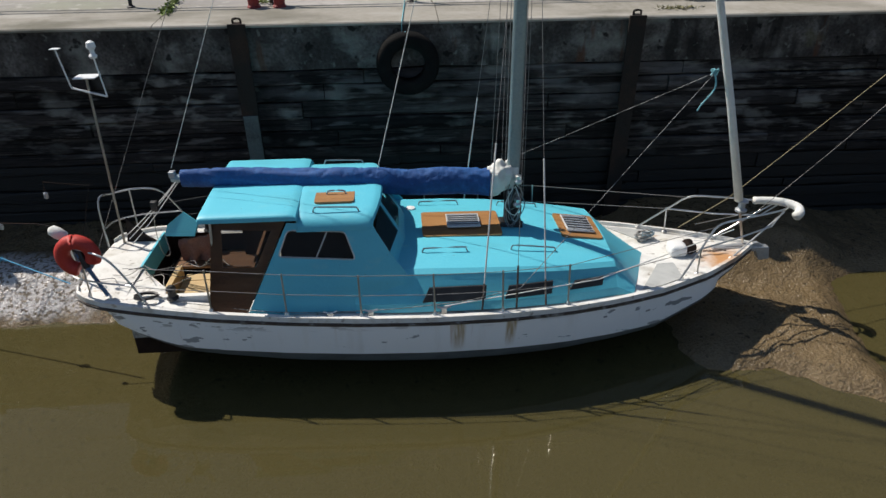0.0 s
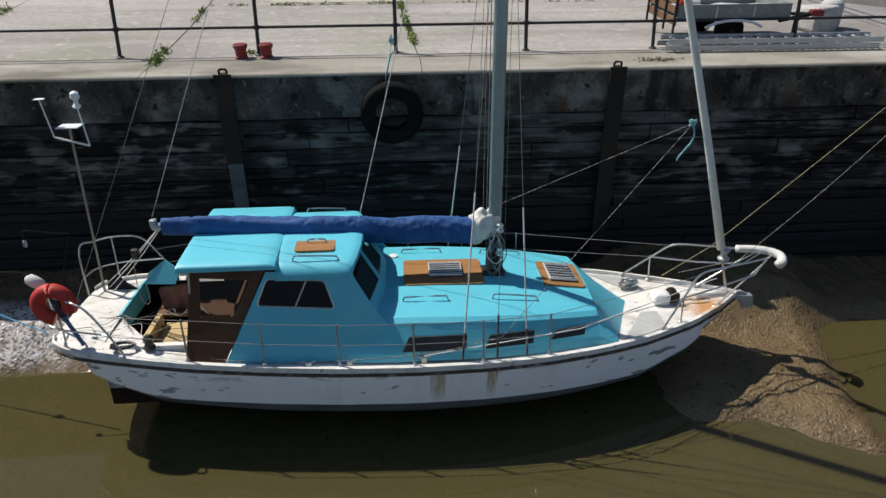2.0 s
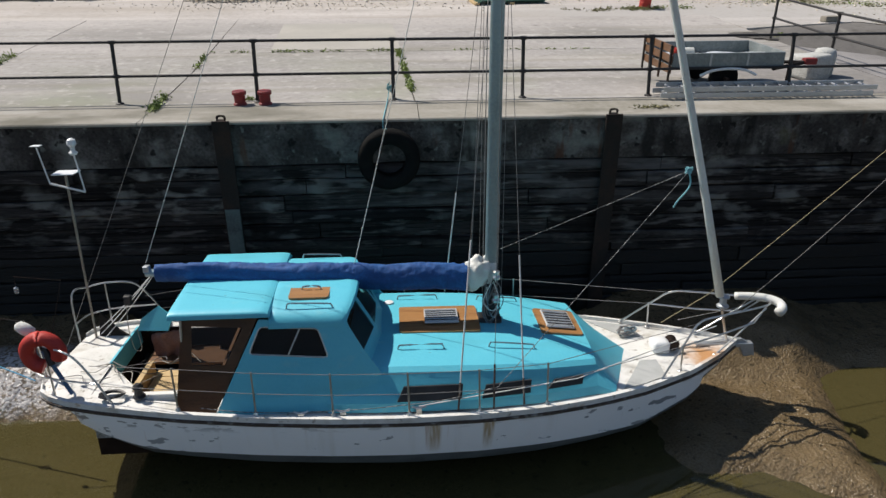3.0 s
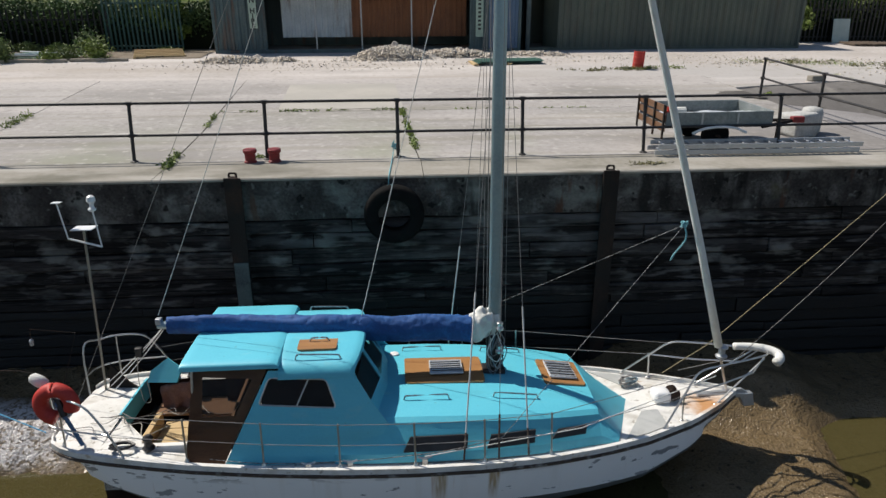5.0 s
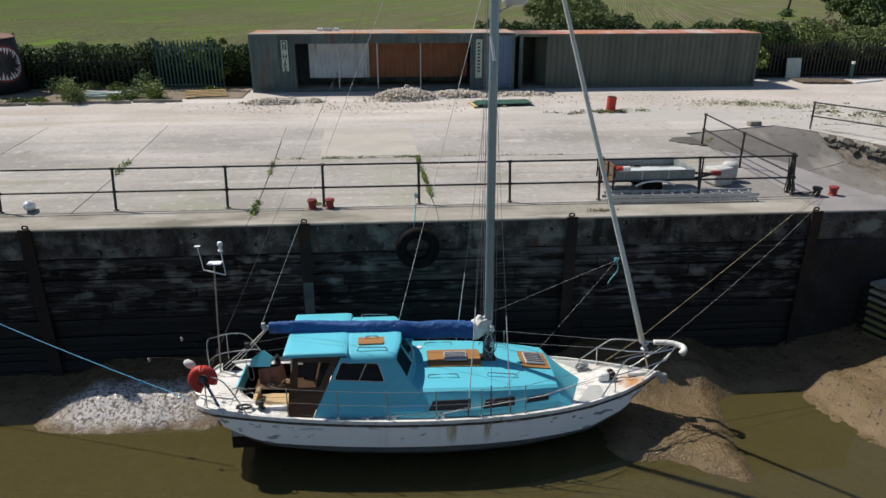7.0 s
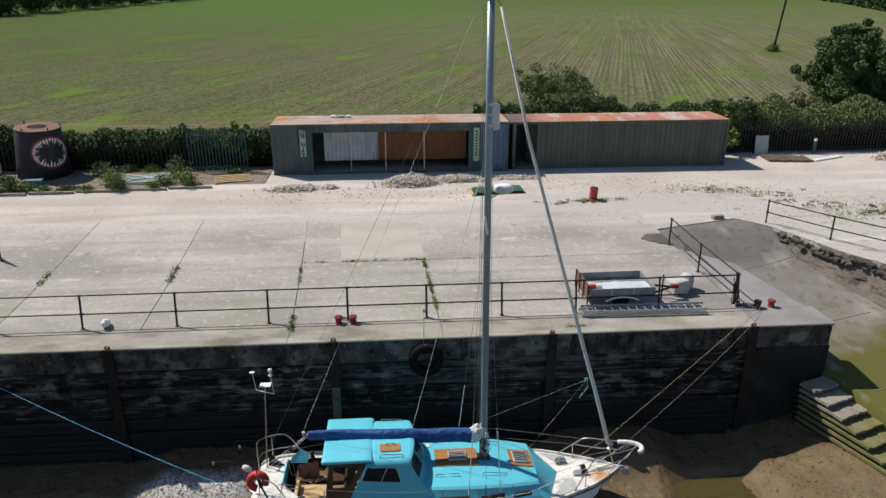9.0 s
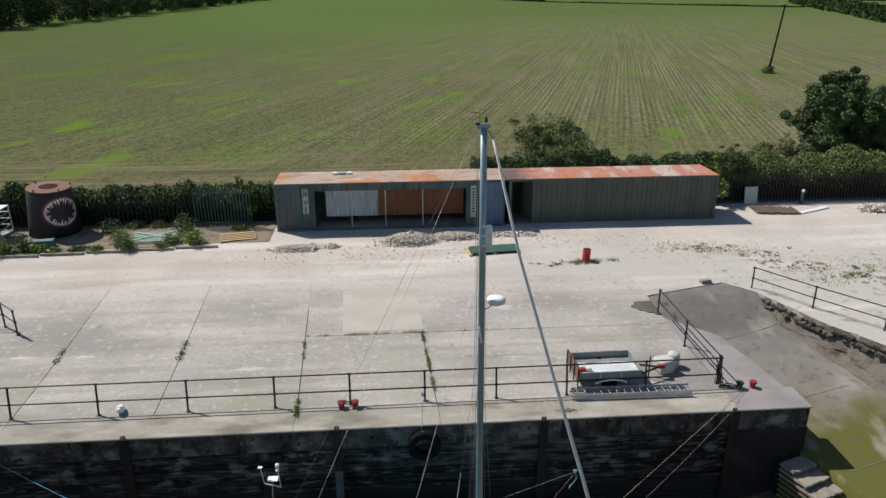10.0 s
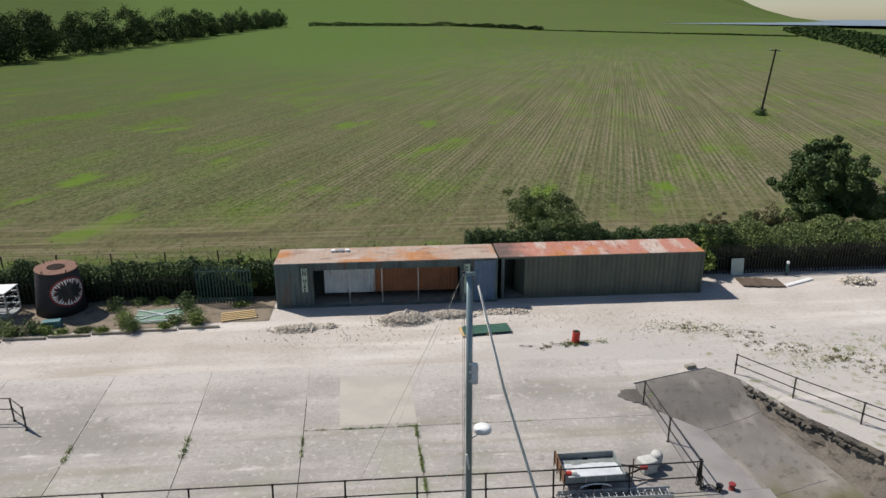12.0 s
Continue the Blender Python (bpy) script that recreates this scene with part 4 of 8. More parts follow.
# raked front of the doghouse, three panes
for ya, yb, yc, yd in ((-1.205, -0.40, -0.34, -1.0), (-0.40, 0.40, 0.34, -0.34), (0.40, 1.205, 1.0, 0.34)):
    A, B = Vector(on_front(ya, 0.45)), Vector(on_front(yb, 0.45))
    C, D = Vector(on_front(yc, 1.22 - 0.12 * (abs(yc) > 0.9))), Vector(on_front(yd, 1.22 - 0.12 * (abs(yd) > 0.9)))
    hole = [A.lerp(B, 0.05).lerp(D.lerp(C, 0.05), 0.34), A.lerp(B, 0.93).lerp(D.lerp(C, 0.93), 0.34), A.lerp(B, 0.93).lerp(D.lerp(C, 0.93), 0.97), A.lerp(B, 0.07).lerp(D.lerp(C, 0.07), 0.97)]
    bm = bmesh.new()
    a, b = [bm.verts.new(p) for p in (A, B, C, D)], [bm.verts.new(p) for p in hole]
    for i in range(4):
        j = (i + 1) % 4
        bm.faces.new((a[i], a[j], b[j], b[i]))
    bmesh.ops.recalc_face_normals(bm, faces=bm.faces[:])
    bmesh.ops.solidify(bm, geom=bm.faces[:], thickness=0.03)
    part("front_wall", bm, TURQ, boat)
    bm = bmesh.new()
    bm.faces.new([bm.verts.new((p.x - 0.008, p.y, p.z)) for p in hole])
    part("windscreen_pane", bm, PANE, boat, "dark windscreen pane").visible_shadow = False


def moulded_roof(x0, front, prof):
    """A roof shell with rounded sides; prof runs from the eave to the ridge."""
    bm = bmesh.new()
    ring = [(-y, z) for y, z in prof] + [(y, z) for y, z in prof[-2::-1]]
    g = []
    for s, dz in ((0, 0.028), (0.008, 0.008), (0.03, 0.0), *((k / 10, 0.0) for k in range(1, 10)), (0.95, 0.008), (0.985, 0.025), (1.0, 0.06)):
        g.append([bm.verts.new((x0 + s * (front(y) - x0), y, z - dz * (1 if z > prof[0][1] + 0.04 else 0))) for y, z in ring])
    for a, b in zip(g, g[1:]):
        for k in range(len(ring) - 1):
            bm.faces.new((a[k], b[k], b[k + 1], a[k + 1]))
    bmesh.ops.recalc_face_normals(bm, faces=bm.faces[:])
    bmesh.ops.solidify(bm, geom=bm.faces[:], thickness=0.025)
    for e in bm.edges:
        if len(e.link_faces) == 2 and e.calc_face_angle() > radians(33):
            e.smooth = False
    return bm


part("canopy_roof", moulded_roof(-2.52, lambda y: -1.27, [(1.045, 1.20), (1.044, 1.245), (1.034, 1.266), (1.008, 1.282), (0.9, 1.292), (0.6, 1.303), (0.3, 1.31), (0, 1.312)]), TURQ, boat, "turquoise moulded canopy over the cockpit", True)
part("doghouse_roof", moulded_roof(-1.30, roof_front, [(1.04, 1.035), (1.034, 1.08), (1.014, 1.13), (0.975, 1.178), (0.905, 1.216), (0.76, 1.246), (0.5, 1.278), (0.25, 1.29), (0, 1.295)]), TURQ, boat, "turquoise doghouse roof", True)
part("companion_board", box(-2.02, -1.98, -0.95, 0.95, -0.6, 0.35, 0.005), BROWN, boat)
for y in (-1.0, 1.0):
    part("canopy_post", tube([(-2.36, y * 1.02, 1.22), (-2.42, y * 1.14, 0.02)], 0.018, 8), STEEL, boat, "stainless canopy post")
# closed box added behind the panes so the cabin looks unlit
part("cabin_lining", box(-1.55, -0.48, -0.90, 0.90, -0.3, 1.13), SHADEIN, boat, "dark box added behind the doghouse windows as cabin shade")
for k in range(3):
    part("orange_board", box(-1.95 + 0.01 * k, -1.35 - 0.06 * k, 0.3 + 0.2 * k, 0.42 + 0.2 * k, 0.72 + 0.06 * k, 0.76 + 0.06 * k, 0.006), PINE, boat)


# grab rails, hatches, deck gear
def grab_rail(x0, x1, y, z0, z1=None):
    z1 = z0 if z1 is None else z1
    return tube(arc([(x0, y, z0 - 0.03), (x0 + 0.02, y, z0 + 0.035), (x0 + 0.08, y, z0 + 0.05), (x1 - 0.08, y, z1 + 0.05), (x1 - 0.02, y, z1 + 0.035), (x1, y, z1 - 0.03)], 4), 0.011, 6)


for side in (-1, 1):
    part("grab_rail", grab_rail(-1.09, -0.50, side * 0.86, 1.245, 1.23), STEEL, boat)
    part("grab_rail", grab_rail(0.30, 0.92, side * 0.78, 0.545), STEEL, boat)
    part("grab_rail", grab_rail(1.52, 2.15, side * 0.74, 0.515, 0.465), STEEL, boat)


def hatch(parent, x0, x1, half, z0, z1, bars, along="x"):
    """A varnished wood panel with a ventilator grille on it."""
    tilt = (z1 - z0) / (x1 - x0)
    bm = prism(rounded([(x0, -half), (x1, -half), (x1, half), (x0, half)], 0.06), "z", -0.01, 0.03)
    for v in bm.verts:
        v.co.z += z0 + (v.co.x - x0) * tilt - 0.10 * (abs(v.co.y) / 1.0) ** 2
    return part("hatch_panel", bm, TEAK, parent, "varnished wood hatch panel")


GRILLE = shade("bright_alloy_grille", (0.62, 0.64, 0.65), (0.54, 0.56, 0.57), None, 0.35, 6, 40, 0.02, metal=0.25)
h1 = hatch(boat, 0.33, 1.46, 0.40, 0.575, 0.56, 5)
h2 = hatch(boat, 2.32, 2.92, 0.38, 0.49, 0.415, 5)
for h, (xc, yc, w, d, z, sl) in ((h1, (0.93, 0.0, 0.46, 0.40, 0.60, -0.012)), (h2, (2.62, 0.0, 0.38, 0.50, 0.48, -0.125))):
    part("hatch_glass", box(xc - w / 2, xc + w / 2, yc - d / 2, yc + d / 2, z - 0.005, z + 0.012, 0.006), BLACK, h, "black deck hatch")
    fr = [(xc - w / 2, yc - d / 2, z + 0.02 - sl * w / 2), (xc + w / 2, yc - d / 2, z + 0.02 + sl * w / 2), (xc + w / 2, yc + d / 2, z + 0.02 + sl * w / 2), (xc - w / 2, yc + d / 2, z + 0.02 - sl * w / 2)]
    part("hatch_frame", tube(fr + [fr[0]], 0.016, 6), GRILLE, h)
    for k in range(6):
        y = yc - d / 2 + d * (k + 0.5) / 6
        part("hatch_bar", tube([(xc - w / 2, y, z + 0.028 - sl * w / 2), (xc + w / 2, y, z + 0.028 + sl * w / 2)], 0.010, 6), GRILLE, h)
bm = prism(rounded([(-1.09, -0.68), (-0.57, -0.68), (-0.57, -0.30), (-1.09, -0.30)], 0.06), "z", 1.25, 1.285)
h3 = part("roof_hatch_panel", bm, TEAK, boat, "small varnished wood panel on the doghouse roof")
part("roof_vent", grab_rail(-0.95, -0.68, -0.42, 1.285), STEEL, h3)

# stanchions and guard wires
STX = [-2.45, -1.48, -0.52, 0.43, 1.32, 2.21]
for side in (-1, 1):
    tops, mids = [], []
    for x in STX:
        hb, zs = at_x(SHEER, x) - 0.06, at_x(SHEER, x, 2)
        base = Vector((x, side * hb, zs + 0.04))
        top = base + Vector((-0.01, side * -0.02, 0.60))
        post = part("stanchion", tube([base, top], 0.0125, 8), STEEL, boat)
        part("stanchion_foot", turned([(0.035, 0.0), (0.035, 0.012), (0.02, 0.05)], 10, at=base), STEEL, post)
        tops.append(top - Vector((0, 0, 0.015)))
        mids.append(base.lerp(top, 0.5))
    part("guard_wire", tube([(-3.55, side * 1.05, 0.62)] + tops + [(4.50, side * 0.53, 0.615)], 0.0045, 5), WIRE, boat)
    part("guard_wire", tube([(-3.50, side * 1.10, 0.36)] + mids + [(4.22, side * 0.70, 0.36)], 0.0045, 5), WIRE, boat)
    # pulpit
    part("pulpit_rail", tube(arc([(3.89, side * 0.90, -0.04), (4.28, side * 0.66, 0.40), (4.52, side * 0.52, 0.63), (4.9, side * 0.40, 0.66), (5.3, side * 0.27, 0.66), (5.62, side * 0.15, 0.655), (5.76, side * 0.06, 0.65), (5.79, 0, 0.65)], 5), 0.015, 8), STEEL, boat, "bent stainless pulpit rail")
    part("pulpit_rail", tube([(4.22, side * 0.70, 0.36), (4.9, side * 0.42, 0.37), (5.50, side * 0.19, 0.42), (5.70, side * 0.10, 0.64)], 0.013, 8), STEEL, boat)
    part("pulpit_leg", tube([(4.25, side * 0.68, -0.03), (4.24, side * 0.69, 0.38)], 0.013, 8), STEEL, boat)
    part("pulpit_leg", tube([(4.90, side * 0.34, 0.0), (5.66, side * 0.16, 0.63)], 0.014, 8), STEEL, boat)
    for x_, y_ in ((3.89, 0.90), (4.25, 0.68), (4.90, 0.34)):
        part("pulpit_foot", turned([(0.04, 0.0), (0.04, 0.012), (0.02, 0.03)], 10, at=(x_, side * y_, at_x(SHEER, x_, 2) + 0.015)), STEEL, boat)
    # pushpit
    part("pushpit_rail", tube(arc([(-3.30, side * 1.18, 0.15), (-3.48, side * 1.16, 0.5), (-3.70, side * 1.12, 0.80), (-4.0, side * 1.02, 0.88), (-4.28, side * 0.86, 0.88), (-4.40, side * 0.58, 0.87), (-4.38, side * 0.50, 0.15)], 5), 0.014, 8), STEEL, boat, "bent stainless pushpit rail")
    part("pushpit_rail", tube(arc([(-3.45, side * 1.16, 0.42), (-4.0, side * 1.03, 0.44), (-4.32, side * 0.84, 0.44), (-4.39, side * 0.54, 0.44)], 5), 0.012, 8), STEEL, boat)
    part("pushpit_leg", tube([(-4.08, side * 0.97, 0.16), (-4.08, side * 0.97, 0.88)], 0.013, 8), STEEL, boat)
# bowsprit platform and bow roller
part("bow_roller", prism([(4.75, 0.02), (5.62, 0.0), (5.66, -0.20), (5.50, -0.22), (5.42, -0.06), (4.75, -0.05)], "y", -0.06, 0.06, bevel=0.01), GALV, boat, "galvanised bow roller")
bm = tube(arc([(5.36, 0.20, 0.675), (5.62, 0.16, 0.675), (5.82, 0.08, 0.665), (5.93, -0.03, 0.64), (5.92, -0.13, 0.60), (5.84, -0.19, 0.57)], 6), 0.055, 12, r1=0.07)
part("bow_fender", bm, WHITEC, boat, "white padded cover over the pulpit nose", True)

SHROUD = shade("white_coated_wire", (0.62, 0.63, 0.62), (0.52, 0.53, 0.52), None, 0.5, 6, 40, 0.05)
ROPEG_ = shade("grey_blue_line", (0.16, 0.22, 0.25), (0.22, 0.27, 0.29), None, 0.8, 8, 60, 0.2)
# mast, boom, sail cover
MX = 1.63
mast = part("mast", bmesh.new(), None, boat)
bm = bmesh.new()
g = []
for z, r in ((0.5, 0.072), (3, 0.072), (9, 0.070), (12.2, 0.062)):
    g.append([bm.verts.new((MX + 0.004 * z + 1.25 * r * math.cos(2 * math.pi * k / 16), -0.01 * z + 0.85 * r * math.sin(2 * math.pi * k / 16), z)) for k in range(16)])
for a, b in zip(g, g[1:]):
    for k in range(16):
        bm.faces.new((a[k], a[(k + 1) % 16], b[(k + 1) % 16], b[k]))
bm.faces.new(g[-1])
bm.to_mesh(mast.data)
bm.free()
mast.data.materials.append(ALU)
mast.data.polygons.foreach_set("use_smooth", [True] * len(mast.data.polygons))
mast["label"] = "grey-blue aluminium mast"
part("mast_step", box(MX - 0.17, MX + 0.16, -0.13, 0.13, 0.50, 0.60, 0.02), BLACK, mast)
part("mast_boot", tube([(MX, 0, 0.52), (MX, 0, 1.12)], 0.115, 14, r1=0.10), BLACK, mast, "dark cover round the mast foot", True)
part("masthead", box(MX - 0.13, MX + 0.20, -0.17, -0.07, 12.17, 12.27, 0.02), ALU, mast)
part("masthead_light", turned([(0.035, 0), (0.04, 0.05), (0.03, 0.12), (0.01, 0.14)], 10, at=(MX + 0.10, -0.12, 12.30)), BLACK, mast)
part("masthead_block", turned([(0.05, 0), (0.06, 0.03), (0.05, 0.06)], 10, at=(MX - 0.10, -0.12, 12.24)), BLACK, mast)
part("wind_vane", tube([(MX - 0.05, -0.12, 12.3), (MX - 0.05, -0.12, 12.52), (MX - 0.28, -0.12, 12.55)], 0.008, 5), BLACK, mast)
part("radar_bracket", tube([(MX + 0.02, -0.08, 7.55), (MX + 0.36, -0.02, 7.72)], 0.02, 6), GALV, mast)
part("radar_dome", turned([(0.16, -0.10), (0.235, -0.06), (0.245, 0.02), (0.22, 0.085), (0.12, 0.11), (0.02, 0.115)], 20, at=(MX + 0.42, 0.02, 7.80)), WHITEP, mast, "white radar dome", True)
part("radar_reflector", turned([(0.02, -0.31), (0.085, -0.29), (0.10, -0.20), (0.10, -0.03), (0.085, 0.0), (0.10, 0.03), (0.10, 0.20), (0.085, 0.29), (0.02, 0.31)], 16, at=(MX + 0.185, -0.10, 9.50)), WHITEP, mast, "white cylindrical radar reflector", True)
for z in (9.30, 9.55, 9.78):
    part("reflector_clip", box(MX + 0.02, MX + 0.14, -0.16, -0.06, z - 0.03, z + 0.03, 0.008), WHITEP, mast)
part("spreader_light", tube([(MX - 0.04, -0.13, 7.15), (MX + 0.03, -0.16, 6.72)], 0.03, 8), WHITEP, mast)
bm = box(MX - 0.12, MX + 0.08, -0.085, 0.085, 1.12, 1.45, 0.04)
part("gooseneck_cover", bm, WHITEC, mast, "white canvas collar at the gooseneck", True)
for k, (a, z) in enumerate(((-0.16, 1.30), (0.16, 1.45), (-0.16, 0.95))):
    part("mast_winch", turned([(0.055, -0.06), (0.06, -0.03), (0.04, 0.0), (0.05, 0.05), (0.03, 0.06)], 12, at=(MX + 0.06, a, z)), STEEL, mast)
boom = part("boom", tube([(1.45, 0, 1.14), (-3.08, 0.02, 1.42)], 0.055, 10), ALU, boat)
part("boom_end_cap", box(-3.10, -3.02, -0.03, 0.07, 1.43, 1.52, 0.015), GALV, boom)
bm = bmesh.new()
g = []
NB = 260
for i in range(NB + 1):
    u = i / NB
    x = 1.30 - 4.24 * u
    r = 0.085 * (1 - u) ** 0.8 + 0.122
    zc = 1.22 + 0.22 * u + 0.012 * math.sin(u * 17)
    ringv = []
    for k in range(28):
        a = 2 * math.pi * k / 28
        fold = abs(noise.noise((x * 2.4 + a * 1.5, a * 1.1 - x * 0.6, 3)))
        crease = abs(noise.noise((x * 4.6 - a * 1.8, a * 0.9 + x, 8)))
        wr = 1.03 + 0.13 * noise.noise((x * 1.6, math.cos(a) * 1.2, math.sin(a) * 1.2)) - 0.9 * max(0, 0.16 - fold) - 0.5 * max(0, 0.12 - crease)
        ringv.append(bm.verts.new((x, 0.01 + 0.72 * r * wr * math.cos(a), zc + r * wr * math.sin(a) * (0.92 if math.sin(a) > 0 else 1.08))))
    g.append(ringv)
for a, b in zip(g, g[1:]):
    for k in range(28):
        bm.faces.new((a[k], b[k], b[(k + 1) % 28], a[(k + 1) % 28]))
bm.faces.new(g[0])
bm.faces.new(g[-1][::-1])
bmesh.ops.recalc_face_normals(bm, faces=bm.faces[:])
part("sail_cover", bm, BLUEC, boom, "dark blue canvas sail cover on the boom, creased", True)

# crumpled sail foot and tangled lines at the mast
bm = bmesh.new()
bmesh.ops.create_icosphere(bm, subdivisions=4, radius=1.0)
for v in bm.verts:
    d = v.co.copy()
    f_ = 1 + 0.35 * noise.noise(d * 2.3) + 0.16 * noise.noise(d * 6.1)
    v.co = Vector((MX - 0.16 + 0.20 * d.x * f_, -0.02 + 0.13 * d.y * f_, 1.30 + 0.22 * d.z * f_ - 0.20 * max(0, -d.x) * max(0, -d.z)))
part("sail_foot", bm, WHITEC, boom, "crumpled white sail foot at the mast", True)
rgm = random.Random(12)
for k in range(9):
    z0, y0 = rgm.uniform(0.85, 1.15), rgm.uniform(-0.14, -0.09)
    pts_ = [(MX + rgm.uniform(-0.06, 0.1), y0, z0 + 0.12), (MX - rgm.uniform(0.05, 0.14), y0 - 0.04, z0 - 0.15), (MX + rgm.uniform(-0.03, 0.05), y0 - 0.06, z0 - 0.28 - rgm.uniform(0, 0.1)), (MX + rgm.uniform(0.08, 0.17), y0 - 0.04, z0 - 0.12), (MX + 0.04, y0, z0 + 0.1)]
    part("coiled_line", tube(arc(pts_, 5), 0.008, 5), (WIRE, BLACKP, ROPEG_, WHITEC)[k % 4], boat)

# furled headsail and rigging
furl = part("furled_sail", tube([(5.02, 0, 0.78), (4.62, -0.02, 2.2), (3.6, -0.06, 5.6), (2.6, -0.09, 9.0), (MX + 0.28, -0.11, 11.9)], 0.062, 10, r1=0.03), WHITEC, boat, "rolled white headsail on the forestay", True)
part("furler_drum", turned([(0.02, -0.12), (0.085, -0.10), (0.085, -0.07), (0.05, -0.05), (0.05, 0.03), (0.085, 0.05), (0.085, 0.07), (0.03, 0.10)], 14, at=(5.08, 0, 0.70)), GALV, furl)
part("furler_toggle", tube([(5.22, 0, 0.05), (5.06, 0, 0.62)], 0.02, 6), STEEL, furl)
part("forestay_top", tube([(MX + 0.28, -0.11, 11.9), (MX + 0.1, -0.12, 12.2)], 0.012, 6), WIRE, furl)
for side in (-1, 1):
    for x, yb, zt, cover in ((1.05, 1.50, 7.1, 0.30), (1.50, 1.51, 12.1, 0.0), (1.90, 1.45, 7.1, 0.27)):
        foot, top = Vector((x, side * (yb - 0.03), 0.02)), Vector((MX + 0.03, -0.01 * zt, zt))
        st = part("shroud", tube([foot, top], 0.004, 6), WIRE, boat)
        if cover:
            part("shroud_cover", tube([foot.lerp(top, 0.04), foot.lerp(top, cover)], 0.0105, 8), SHROUD, st, "white plastic tube over the shroud")
        part("turnbuckle", tube([foot, foot.lerp(top, 0.05)], 0.014, 6), RUBRAIL, st)
part("backstay", tube([(-4.35, 0.05, 0.3), (MX - 0.12, -0.12, 12.2)], 0.0038, 5), WIRE, boat)
part("topping_lift", tube([(-3.06, 0.02, 1.56), (MX - 0.12, -0.12, 12.2)], 0.0045, 5), WHITEC, boat)
part("lazy_line", tube([(-0.27, 0.0, 1.42), (MX - 0.1, -0.1, 8.3)], 0.0055, 5), WHITEC, boat)
for dy, x in ((0.05, -0.1), (-0.06, -0.12), (0.0, -0.16), (0.09, 0.12), (-0.08, 0.15)):
    part("halyard", tube([(MX + x, dy, 1.0), (MX + x * 0.8, dy * 0.5 - 0.12, 12.1)], 0.0036, 5), WIRE, boat)
for a_, b_ in (((-3.0, 0.05, 1.40), (-4.05, 0.50, 0.28)), ((-2.97, 0.02, 1.40), (-3.98, 0.42, 0.24)), ((-3.02, 0.08, 1.38), (-4.12, 0.56, 0.30))):
    part("mainsheet", tube(sag(a_, b_, 0.03, 8), 0.007, 6), SHROUD, boat)
ROPEL = shade("weathered_line", (0.42, 0.40, 0.35), (0.33, 0.31, 0.27), None, 0.85, 12, 70, 0.2)
part("mainsheet_block", box(-3.52, -3.42, 0.18, 0.27, 0.86, 1.0, 0.02), BLACK, boat)
part("mainsheet_tail", tube(arc([(-3.5, 0.22, 0.86), (-3.52, 0.20, 0.5), (-3.46, 0.14, 0.20), (-3.38, 0.18, 0.18), (-3.42, 0.24, 0.45)], 6), 0.006, 5), ROPEL, boat)
part("tiller_bracket", prism([(-4.16, 0.14), (-3.72, 0.14), (-3.86, 0.24), (-4.10, 0.55)], "y", 0.66, 0.70), PILE, boat, "dark triangular bracket on the stern deck")
# stern gear
OLDSTEEL = shade("tarnished_steel_tube", (0.30, 0.27, 0.22), (0.22, 0.19, 0.15), (0.38, 0.36, 0.32), 0.5, 4, 30, 0.1, metal=0.3)
part("instrument_mast", tube([(-4.19, 0.62, 0.12), (-4.0, 0.30, 2.75)], 0.018, 8), OLDSTEEL, boat, "grey instrument mast on the stern")
part("mast_plate", box(-4.12, -3.84, 0.16, 0.40, 2.76, 2.775, 0.004), WHITEP, boat)
part("antenna_arm", tube([(-4.22, 0.30, 2.62), (-3.78, 0.28, 2.50)], 0.014, 6), WHITEP, boat)
part("antenna_rod", tube([(-4.22, 0.30, 2.62), (-4.30, 0.30, 3.12)], 0.010, 6), WHITEP, boat)
part("antenna_rod", tube([(-3.78, 0.28, 2.50), (-3.84, 0.29, 3.02)], 0.010, 6), WHITEP, boat)
part("antenna_plate", box(-4.36, -4.24, 0.25, 0.35, 3.12, 3.13, 0.003), WHITEP, boat)
part("anemometer", turned([(0.04, 0), (0.055, 0.03), (0.03, 0.06), (0.03, 0.10), (0.06, 0.14), (0.05, 0.20), (0.02, 0.22)], 12, at=(-3.84, 0.29, 3.0)), WHITEP, boat)
bm = tube(arc([(-4.10 + 0.19 * math.cos(a), -0.97, 0.79 + 0.20 * math.sin(a)) for a in [radians(-25 + 285 * i / 12) for i in range(13)]], 3), 0.095, 10)
buoy = part("horseshoe_lifebuoy", bm, REDF, boat, "red horseshoe lifebuoy on the stern rail", True)
part("buoy_bracket", tube([(-4.10, -0.97, 0.82), (-3.85, -1.0, 0.20)], 0.026, 6), shade("dark_blue_tube", (0.05, 0.12, 0.24), (0.08, 0.17, 0.30), None, 0.6, 8, 50, 0.1), buoy, "dark blue bracket tube")
part("buoy_light", tube([(-4.12, -0.93, 0.95), (-4.02, -0.98, 0.62)], 0.045, 8), BLACK, buoy)
bm = turned([(0.02, -0.16), (0.085, -0.12), (0.10, 0.0), (0.085, 0.11), (0.03, 0.15)], 14)
for v in bm.verts:
    v.co = pose(-4.40, -0.72, 1.0, 0, -55, 0) @ (v.co * 0.8)
part("stern_fender", bm, WHITEC, boat, "small white fender hung on the stern rail", True)
